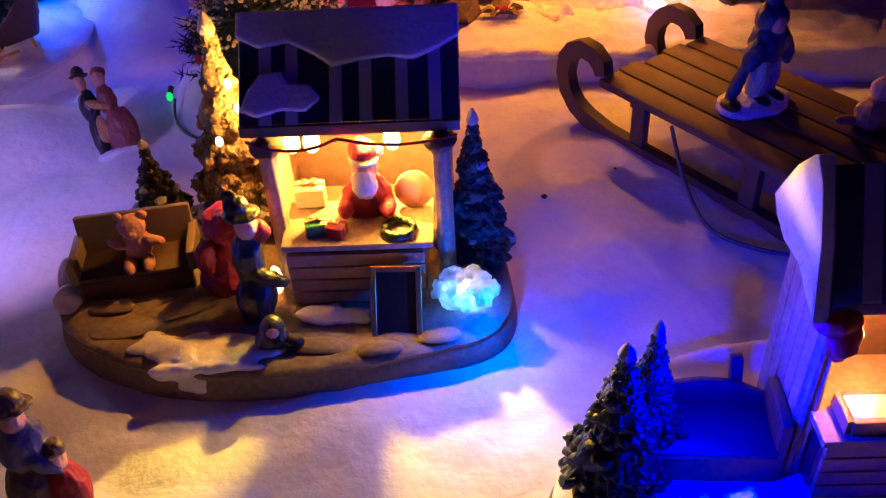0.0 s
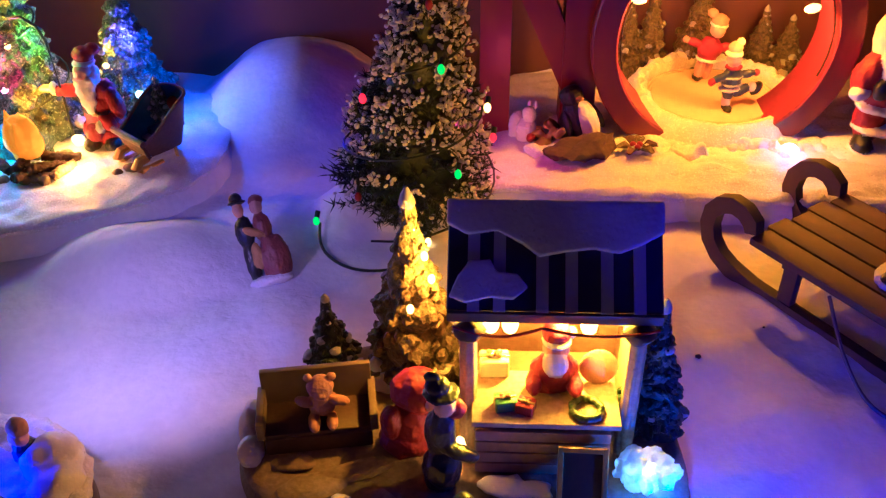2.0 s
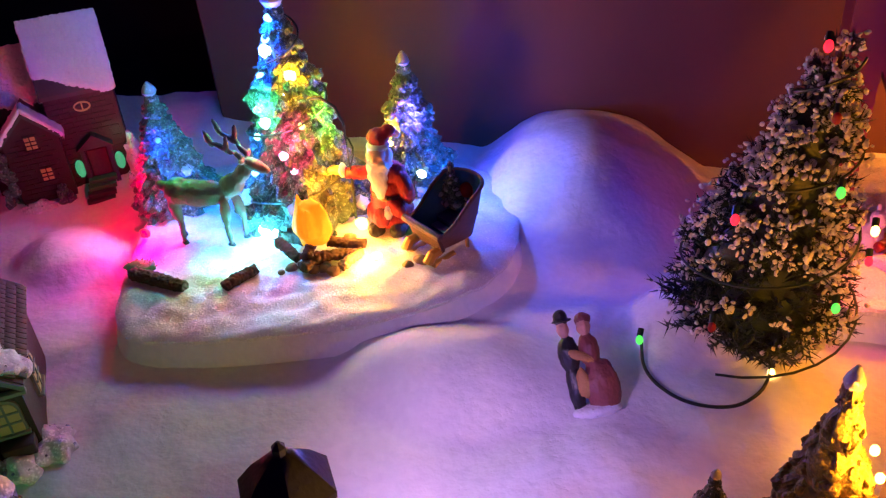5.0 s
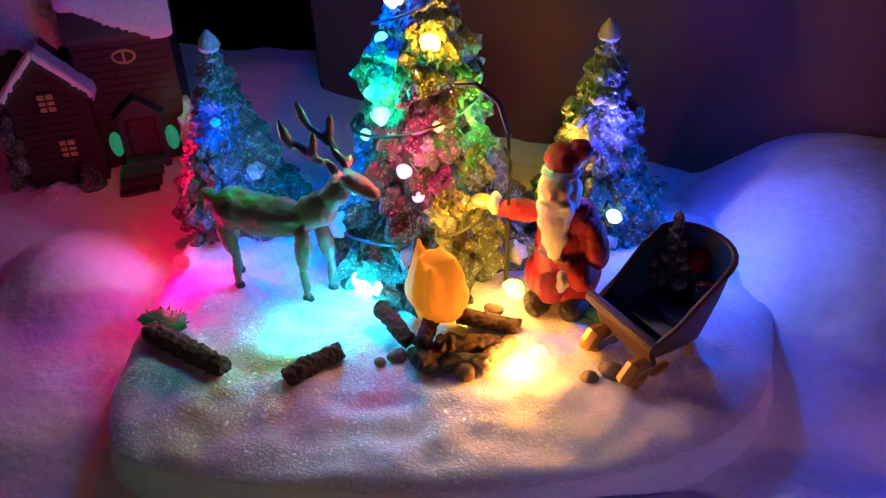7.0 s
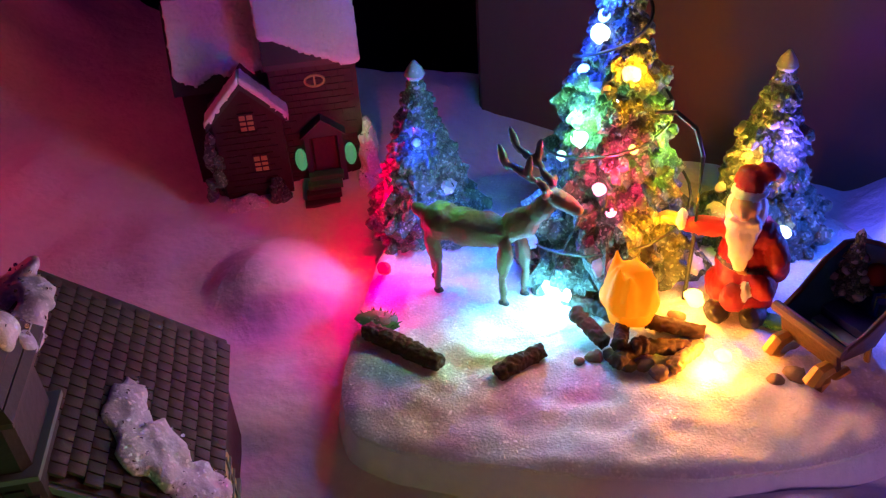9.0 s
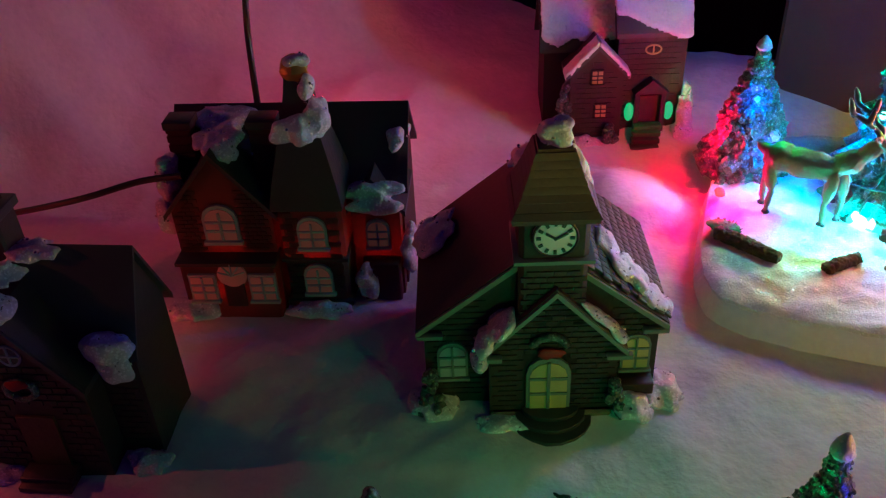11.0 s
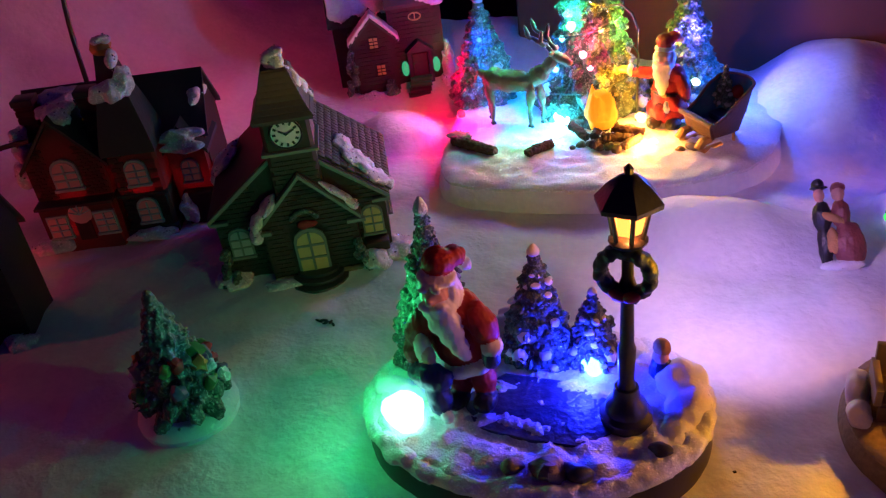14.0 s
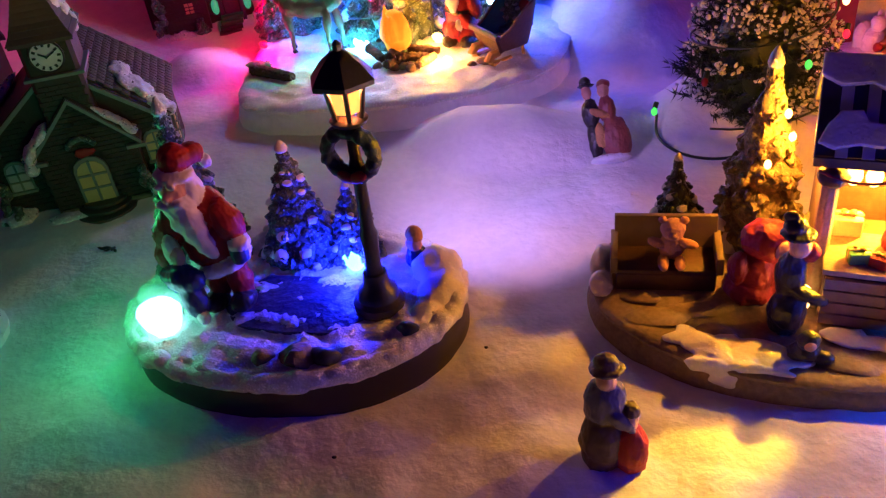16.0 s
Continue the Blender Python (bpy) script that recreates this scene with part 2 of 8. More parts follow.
RED_LETTER = material("red_letter_paint", (0.23, 0.020, 0.016), 0.42, second=(0.17, 0.014, 0.012), grain=90, bump=0.08)
WHITE_PAINT = material("white_paint", (0.74, 0.72, 0.70), 0.5, second=(0.55, 0.50, 0.48), bump=0.3)
SKIN = material("flesh_paint", (0.62, 0.34, 0.24), 0.5, second=(0.50, 0.24, 0.17), bump=0.2)
CRIMSON = material("dark_red_paint", (0.22, 0.018, 0.018), 0.55, second=(0.11, 0.008, 0.010), bump=0.4, spec=0.3)
NAVY = material("navy_paint", (0.025, 0.045, 0.14), 0.4, second=(0.012, 0.02, 0.07), bump=0.3)
TEAL = material("blue_lacquer", (0.020, 0.13, 0.23), 0.25, second=(0.01, 0.03, 0.06), bump=0.1)
GOLD = material("worn_gold_paint", (0.48, 0.30, 0.08), 0.35, metal=0.6, second=(0.2, 0.1, 0.03), bump=0.4)
TAN = material("tan_fur", (0.50, 0.26, 0.09), 0.8, second=(0.34, 0.16, 0.05), grain=900, bump=0.7, depth=0.0008)
DEER = material("fawn_paint", (0.19, 0.090, 0.060), 0.5, second=(0.11, 0.055, 0.040), grain=800, bump=0.6)
GREEN_PAINT = material("green_paint", (0.03, 0.22, 0.05), 0.5, second=(0.02, 0.10, 0.03), bump=0.5)
HOUSE_RED = material("dark_red_brick_paint", (0.032, 0.014, 0.013), 0.6, second=(0.020, 0.009, 0.009), grain=500, bump=0.6)
HOUSE_BROWN = material("brown_brick_paint", (0.045, 0.028, 0.020), 0.65, second=(0.022, 0.014, 0.010), grain=500, mix=0.9, bump=0.6)
HOUSE_DARK = material("dark_brick_paint", (0.040, 0.030, 0.026), 0.6, second=(0.020, 0.014, 0.013), grain=400, bump=0.6)
SLATE = material("dark_slate_paint", (0.030, 0.034, 0.034), 0.45, second=(0.05, 0.05, 0.05), grain=400, bump=0.6)
SHINGLE = material("brown_shingle_paint", (0.075, 0.055, 0.042), 0.7, second=(0.036, 0.027, 0.022), grain=500, bump=0.6)
TRIM = material("pale_green_trim", (0.15, 0.20, 0.17), 0.5, second=(0.12, 0.16, 0.14), bump=0.3)
PANE = material("cream_window_paint", (0.50, 0.42, 0.16), 0.4, second=(0.36, 0.28, 0.10), bump=0.2)
PANE_PALE = material("pale_window_paint", (0.36, 0.42, 0.42), 0.4, bump=0.2)
WALL = material("brown_red_wall_paint", (0.140, 0.050, 0.036), 0.8, second=(0.110, 0.038, 0.028), grain=60, blotch=6, bump=0.15)
# near-black colour for the dark beyond the wall
VOID = material("black_for_darkness", (0.004, 0.004, 0.005), 0.9)
LILAC = material("lilac_shawl_paint", (0.10, 0.09, 0.17), 0.5, second=(0.05, 0.045, 0.09), bump=0.3)
CHALK = material("slate_board", (0.018, 0.017, 0.018), 0.35, second=(0.04, 0.035, 0.03), bump=0.3)
CABLE = material("black_cable", (0.012, 0.012, 0.012), 0.45)
GREEN_CABLE = material("dark_green_cable", (0.010, 0.025, 0.012), 0.4)
# the bulbs' yellow light on the ice is put into its colour
ICE = material("ice_painted_lamp_yellow", (0.72, 0.56, 0.10), 0.25, second=(0.58, 0.43, 0.07), grain=120, bump=0.1)


def light_paint(name, tint, power):
    return material(name, tint, 0.4, second=tint, bump=0.1, glow=tint, power=power)


LED_WARM = light_paint("warm_bulb", (1.0, 0.60, 0.12), 6)
LED_AMBER = light_paint("amber_bulb", (1.0, 0.50, 0.08), 6)
LED_BLUE = light_paint("blue_bulb", (0.12, 0.50, 1.0), 6)
LED_CYAN = light_paint("ice_white_bulb", (0.45, 0.88, 1.0), 8)
LED_GREEN = light_paint("green_bulb", (0.02, 0.85, 0.06), 1.3)
LED_GREEN_DIM = light_paint("dim_green_lamp", (0.03, 0.55, 0.20), 0.5)
LED_MINT = light_paint("mint_bulb", (0.25, 1.0, 0.66), 4)
LED_RED = light_paint("red_bulb", (1.0, 0.02, 0.03), 1.8)
LED_PINK = light_paint("pink_bulb", (1.0, 0.30, 0.45), 5)
FLAME = material("glowing_flame", (0.60, 0.17, 0.0), 0.7, second=(0.55, 0.26, 0.01), grain=240, mix=0.9, bump=0.9, glow=(1.0, 0.27, 0.0), power=0.8, spec=0.1)
LANTERN_GLASS = light_paint("lit_lantern_pane", (1.0, 0.42, 0.05), 1.7)
RED_GLASS = light_paint("red_lit_window", (0.50, 0.16, 0.14), 0.03)
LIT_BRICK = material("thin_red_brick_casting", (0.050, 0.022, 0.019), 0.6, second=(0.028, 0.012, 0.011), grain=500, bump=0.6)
SNOWBALL = material("lit_snowball", (0.75, 0.85, 0.95), 0.5, grain=700, bump=0.7, depth=0.001)


def thin_cast(m, tint, share):
    """Lets light from inside show through a thin casting."""
    t = m.node_tree
    inner, mixed = t.nodes.new("ShaderNodeBsdfTranslucent"), t.nodes.new("ShaderNodeMixShader")
    inner.inputs["Color"].default_value = (*tint, 1)
    mixed.inputs[0].default_value = share
    t.links.new(t.nodes["Principled BSDF"].outputs[0], mixed.inputs[1])
    t.links.new(inner.outputs[0], mixed.inputs[2])
    t.links.new(mixed.outputs[0], t.nodes["Material Output"].inputs["Surface"])


thin_cast(LIT_BRICK, (0.60, 0.16, 0.12), 0.20)
thin_cast(SNOWBALL, (0.80, 0.90, 1.0), 0.50)


# ---- mesh building ----
class Shape:
    """Vertices and faces gathered from simple solids; k is the material slot of what is added next."""

    def __init__(self):
        self.v, self.f, self.m, self.k = [], [], [], 0

    def add(self, verts, faces):
        n = len(self.v)
        self.v += [tuple(p) for p in verts]
        self.f += [tuple(i + n for i in face) for face in faces]
        self.m += [self.k] * len(faces)
        return self

    def box(self, c, s, turn=None, bevel=0.0, taper=1.0):
        """A box with chamfered upright and level edges."""
        hx, hy, hz = s[0] / 2, s[1] / 2, s[2] / 2
        b = min(bevel or min(s) * 0.08, min(s) * 0.45)
        rings = [(hz, b), (hz - b, 0), (b - hz, 0), (-hz, b)]
        verts, faces = [], []
        for z, i in rings:
            k = taper if z > 0 else 1.0
            x, y = (hx - i) * k, (hy - i) * k
            verts += [(x - b, y, z), (b - x, y, z), (-x, y - b, z), (-x, b - y, z), (b - x, -y, z), (x - b, -y, z), (x, b - y, z), (x, y - b, z)]
        for r in range(3):
            for i in range(8):
                faces.append((r * 8 + i, r * 8 + (i + 1) % 8, r * 8 + 8 + (i + 1) % 8, r * 8 + 8 + i))
        faces += [tuple(range(7, -1, -1)), tuple(range(24, 32))]
        m = turn or Matrix.Identity(3)
        return self.add([Vector(c) + m @ Vector(p) for p in verts], faces)

    def ball(self, c, r, turn=None, seg=12, rings=8, rough=0.0, freq=120.0, seed=0.0):
        """An ellipsoid, lumpy where rough is given (a share of its size)."""
        r = (r, r, r) if isinstance(r, (int, float)) else r
        m = turn or Matrix.Identity(3)
        verts, faces = [], []
        for i in range(rings + 1):
            a = math.pi * i / rings
            for j in range(seg):
                b = 2 * math.pi * j / seg
                d = Vector((math.sin(a) * math.cos(b), math.sin(a) * math.sin(b), math.cos(a)))
                p = Vector((d.x * r[0], d.y * r[1], d.z * r[2]))
                if rough:
                    p *= 1 + rough * noise.noise((Vector(c) + p) * freq + Vector((seed, seed, seed)))
                verts.append(Vector(c) + m @ p)
        for i in range(rings):
            for j in range(seg):
                a, b = i * seg + j, i * seg + (j + 1) % seg
                faces.append((a, a + seg, b + seg, b))
        return self.add(verts, faces)

    def scallop_point(self, c, a, reach, w, fall, u, v, seed):
        """A place on the upper side of a scalloped bough: u from stem to tip, v from side to side."""
        far = reach * u * (1.0 - 0.20 * v * v + 0.05 * u * math.cos(9.4 * v))
        side = v * w * (0.40 + 0.60 * min(1.0, u / 0.6)) * math.sqrt(max(0.06, 1.0 - (max(0.0, u - 0.58) / 0.45) ** 2))
        up = -fall * u ** 1.6 - 0.75 * w * v * v * u + 0.10 * w * u * math.cos(9.4 * v)
        n = noise.noise(Vector((far * math.cos(a) * 420 + seed, far * math.sin(a) * 420 + side * 300, (c[2] + up) * 420)))
        return Vector((c[0] + far * math.cos(a) - side * math.sin(a), c[1] + far * math.sin(a) + side * math.cos(a), c[2] + up + 0.20 * w * n))

    def scallop(self, c, a, reach, w, thick, fall, u0, u1, seed):
        """A cast bough: a ribbed drooping lobe with a scalloped rim and a thick edge."""
        nu, nv = 6, 9
        verts, faces = [], []
        for layer in (0, 1):
            for i in range(nu + 1):
                u = u0 + (u1 - u0) * i / nu
                for j in range(nv):
                    v = 2 * j / (nv - 1) - 1
                    p = self.scallop_point(c, a, reach, w, fall, u, v, seed)
                    rim = 1.0 if 0 < j < nv - 1 and 0 < i < nu else 0.45
                    verts.append(p if layer == 0 else p - Vector((0.35 * math.cos(a), 0.35 * math.sin(a), 1.0)) * thick * rim)
        m = (nu + 1) * nv
        for i in range(nu):
            for j in range(nv - 1):
                p = i * nv + j
                faces += [(p, p + nv, p + nv + 1, p + 1), (m + p, m + p + 1, m + p + nv + 1, m + p + nv)]
        edge = list(range(nv)) + [i * nv + nv - 1 for i in range(1, nu + 1)] + [nu * nv + j for j in range(nv - 2, -1, -1)] + [i * nv for i in range(nu - 1, 0, -1)]
        faces += [(edge[k], edge[(k + 1) % len(edge)], m + edge[(k + 1) % len(edge)], m + edge[k]) for k in range(len(edge))]
        return self.add(verts, faces)

    def sprig(self, p, d, length, r):
        """A stubby pointed twig end at p towards d."""
        m = d.to_track_quat("Z", "Y").to_matrix()
        ring = [p + m @ Vector((r * math.cos(b), r * math.sin(b), length * 0.25)) for b in (0.0, 2.1, 4.2)]
        return self.add([p - d * length * 0.2, *ring, p + d * length], [(0, 2, 1), (0, 3, 2), (0, 1, 3), (1, 2, 4), (2, 3, 4), (3, 1, 4)])

    def crystal(self, p, r, rng):
        """A glitter flake: a flat six-sided plate at a chance slant."""
        m = Euler((rng.uniform(0, 6.28), rng.uniform(0, 6.28), 0)).to_matrix()
        top = [p + m @ Vector((r * math.cos(b * 1.0472), r * math.sin(b * 1.0472), r * 0.18)) for b in range(6)]
        low = [p + m @ Vector((r * math.cos(b * 1.0472), r * math.sin(b * 1.0472), -r * 0.18)) for b in range(6)]
        return self.add(top + low, [(0, 1, 2, 3, 4, 5), (11, 10, 9, 8, 7, 6)] + [(b, b + 6, (b + 1) % 6 + 6, (b + 1) % 6) for b in range(6)])

    def lathe(self, c, profile, seg=20, turn=None, squash=1.0):
        """A turned solid from (radius, height) pairs, bottom first."""
        m = turn or Matrix.Identity(3)
        verts, faces = [], []
        for r, z in profile:
            for j in range(seg):
                b = 2 * math.pi * j / seg
                verts.append(Vector(c) + m @ Vector((r * math.cos(b), squash * r * math.sin(b), z)))
        for i in range(len(profile) - 1):
            for j in range(seg):
                a, b = i * seg + j, i * seg + (j + 1) % seg
                faces.append((a, b, b + seg, a + seg))
        faces += [tuple(range(seg - 1, -1, -1)), tuple(range((len(profile) - 1) * seg, len(profile) * seg))]
        return self.add(verts, faces)

    def tube(self, points, r, seg=8):
        """A round bar along points; r is one radius or one for each point."""
        points = [Vector(p) for p in points]
        rs = [r] * len(points) if isinstance(r, (int, float)) else r
        verts, faces = [], []
        for i, p in enumerate(points):
            d = (points[min(i + 1, len(points) - 1)] - points[max(i - 1, 0)]).normalized()
            q = d.to_track_quat("Z", "Y").to_matrix()
            verts += [p + q @ Vector((rs[i] * math.cos(2 * math.pi * j / seg), rs[i] * math.sin(2 * math.pi * j / seg), 0)) for j in range(seg)]
        for i in range(len(points) - 1):
            for j in range(seg):
                a, b = i * seg + j, i * seg + (j + 1) % seg
                faces.append((a, b, b + seg, a + seg))
        faces += [tuple(range(seg - 1, -1, -1)), tuple(range((len(points) - 1) * seg, len(points) * seg))]
        return self.add(verts, faces)

    def slab(self, outline, at, bevel=0.0):
        """A plate: outline points (2D) through at(u, v, w), w from 0 to 1, its rims chamfered by moving them in by bevel."""
        n = len(outline)
        cu, cv = sum(p[0] for p in outline) / n, sum(p[1] for p in outline) / n
        verts = []
        for w, i in ((0.0, bevel), (0.12, 0.0), (0.88, 0.0), (1.0, bevel)):
            verts += [at(u + (cu - u) * i, v + (cv - v) * i, w) for u, v in outline]
        faces = [(r * n + i, r * n + (i + 1) % n, r * n + n + (i + 1) % n, r * n + n + i) for r in range(3) for i in range(n)]
        faces += [tuple(range(n - 1, -1, -1)), tuple(range(3 * n, 4 * n))]
        return self.add(verts, faces)

    def mesh(self, name, materials, smooth=True):
        data = bpy.data.meshes.new(name)
        data.from_pydata(self.v, [], self.f)
        for m in materials if isinstance(materials, (list, tuple)) else [materials]:
            data.materials.append(m)
        data.polygons.foreach_set("material_index", self.m)
        b = bmesh.new()
        b.from_mesh(data)
        bmesh.ops.recalc_face_normals(b, faces=b.faces)
        b.to_mesh(data)
        b.free()
        if smooth:
            data.polygons.foreach_set("use_smooth", [True] * len(data.polygons))
            data.set_sharp_from_angle(angle=radians(38))
        return data


def part(name, shape, materials, parent=None, label="", smooth=True):
    ob = new(name, shape.mesh(name, materials, smooth))
    ob.parent = parent
    return tagged(ob, label)


def thing(name, m, label, category, group="", kind=""):
    ob = new(name)
    ob.empty_display_size = 0.01
    ob.matrix_basis = m
    return tagged(ob, label, category, group, kind)


def solid(name, shape, materials, m, label, category, group="", kind="", smooth=True):
    """A thing that is one mesh."""
    ob = part(name, shape, materials, None, label, smooth)
    ob.matrix_basis = m
    return tagged(ob, label, category, group, kind)


def fuse(ob, size, balls=None, rounds=3, relief=0.0):
    """Grow the lumps of a one-mesh thing together into one cast skin; balls (slot, centre, radii, turn) tell each face its paint."""
    names = ["remesh", "smooth"]
    skin = ob.modifiers.new(names[0], "REMESH")
    skin.mode, skin.voxel_size, skin.use_smooth_shade = "VOXEL", size, True
    soft = ob.modifiers.new(names[1], "SMOOTH")
    soft.factor, soft.iterations = 0.5, rounds
    bpy.context.view_layer.update()
    data = bpy.data.meshes.new_from_object(ob.evaluated_get(bpy.context.evaluated_depsgraph_get()))
    ob.modifiers.clear()
    paints = list(ob.data.materials)
    ob.data = data
    data.materials.clear()
    for m in paints:
        data.materials.append(m)
    slots = np.zeros(len(data.polygons), dtype=np.int32)
    if balls:
        centres = np.zeros(len(data.polygons) * 3)
        data.polygons.foreach_get("center", centres)
        centres = centres.reshape(-1, 3)
        best = np.full(len(centres), 1e9)
        for slot, c, r, m in balls:
            near = (np.linalg.norm(((centres - np.array(c)) @ np.array(m)) / np.array(r), axis=1) - 1.0) * min(r)
            slots[near < best] = slot
            best = np.minimum(best, near)
    data.polygons.foreach_set("material_index", slots)
    data.polygons.foreach_set("use_smooth", [True] * len(data.polygons))
    if relief:
        # chisel marks and folds of the casting
        count = len(data.vertices)
        places, normals = np.zeros(count * 3), np.zeros(count * 3)
        data.vertices.foreach_get("co", places)
        data.vertices.foreach_get("normal", normals)
        places, normals = places.reshape(-1, 3), normals.reshape(-1, 3)
        depth = [1.5 * (abs(noise.noise(Vector((x * 420, y * 420, z * 190)))) - 0.25) + 0.7 * noise.noise(Vector((x * 950, y * 950, z * 950))) for x, y, z in places.tolist()]
        data.vertices.foreach_set("co", (places + normals * (relief * np.array(depth))[:, None]).ravel())
        data.update()
    return ob


def smoothed(points, n=6):
    """More points on a soft curve through the given ones."""
    pts = [Vector(p) for p in points]
    out = []
    for i in range(len(pts) - 1):
        a, b, c, d = pts[max(i - 1, 0)], pts[i], pts[i + 1], pts[min(i + 2, len(pts) - 1)]
        for k in range(n):
            u = k / n
            out.append(0.5 * ((2 * b) + (c - a) * u + (2 * a - 5 * b + 4 * c - d) * u * u + (3 * b - a - 3 * c + d) * u ** 3))
    return out + [pts[-1]]


def spin(rx=0.0, ry=0.0, rz=0.0):
    return Euler([radians(a) for a in (rx, ry, rz)]).to_matrix()


def smooth_step(a, b, x):
    k = min(1.0, max(0.0, (x - a) / (b - a)))
    return k * k * (3 - 2 * k)


# ---- the snow blanket, the wall behind it and a black sheet for the dark ----
HILLS = [  # x, y, radius across, radius in depth, height
    (-0.180, 0.536, 0.078, 0.092, 0.042),
    (-0.226, 0.366, 0.064, 0.040, 0.019),
    (-0.160, 0.395, 0.045, 0.040, 0.006),
    (-0.462, 0.432, 0.036, 0.034, 0.012),
    (-0.118, 0.415, 0.036, 0.034, 0.024),
    (-0.330, 0.600, 0.200, 0.060, 0.012),
    (-0.760, 0.520, 0.220, 0.260, 0.030),
    (0.000, 0.610, 0.090, 0.060, 0.022),
]


def ground_height(x, y):
    h = 0.0035 * noise.noise(Vector((x * 9, y * 9, 0.3))) + 0.0030 * noise.noise(Vector((x * 32, y * 32, 1.7))) + 0.0010 * noise.noise(Vector((x * 62, y * 62, 4.1))) + 0.0008 * noise.noise(Vector((x * 150, y * 150, 7.3)))
    for hx, hy, rx, ry, top in HILLS:
        q = ((x - hx) / rx) ** 2 + ((y - hy) / ry) ** 2
        if q < 1:
            h += top * (1 - q) ** 1.6 * (1.0 + 0.4 * q)
    h += 0.020 * smooth_step(0.48, 0.60, y) * smooth_step(-0.34, -0.46, x)
    fold = 0.045 * noise.noise(Vector((y * 13 + x * 3, 0.4, 8.1))) + 0.018 * noise.noise(Vector((y * 34, x * 6, 2.2)))
    h += 0.42 * smooth_step(-0.72, -1.02, x - 0.30 * (y - 0.30) + fold) ** 1.4
    return h


blanket = Shape()
NX, NY, X0, X1, Y0, Y1 = 600, 340, -1.25, 0.65, -0.45, 0.605
for j in range(NY + 1):
    for i in range(NX + 1):
        x, y = X0 + (X1 - X0) * i / NX, Y0 + (Y1 - Y0) * j / NY
        blanket.v.append((x, y, ground_height(x, y)))
blanket.f = [(j * (NX + 1) + i, j * (NX + 1) + i + 1, (j + 1) * (NX + 1) + i + 1, (j + 1) * (NX + 1) + i) for j in range(NY) for i in range(NX)]
blanket.m = [0] * len(blanket.f)
solid("ground", blanket, COTTON, Matrix(), "white cotton wool snow blanket spread in soft drifts", "snow", kind="structure")
solid("wall_north", Shape().box((0.38, 0.5890, 0.35), (1.62, 0.03, 1.10)), WALL, Matrix(), "brown-red painted wall behind the display", "wall", kind="structure")
# added sheet: its black stands for the unlit space past the wall's end
solid("wall_west", Shape().box((-1.35, 0.80, 0.35), (1.80, 0.03, 1.60)), VOID, Matrix(), "black sheet added for the darkness behind the snow", "wall", kind="structure")
solid("table_top", Shape().box((-0.3, 0.10, -0.04), (1.96, 1.14, 0.03)), WOOD_DARK, Matrix(), "dark wooden table under the snow blanket", "table", kind="structure")


def on_ground(x, y, sink=0.001):
    return ground_height(x, y) - sink


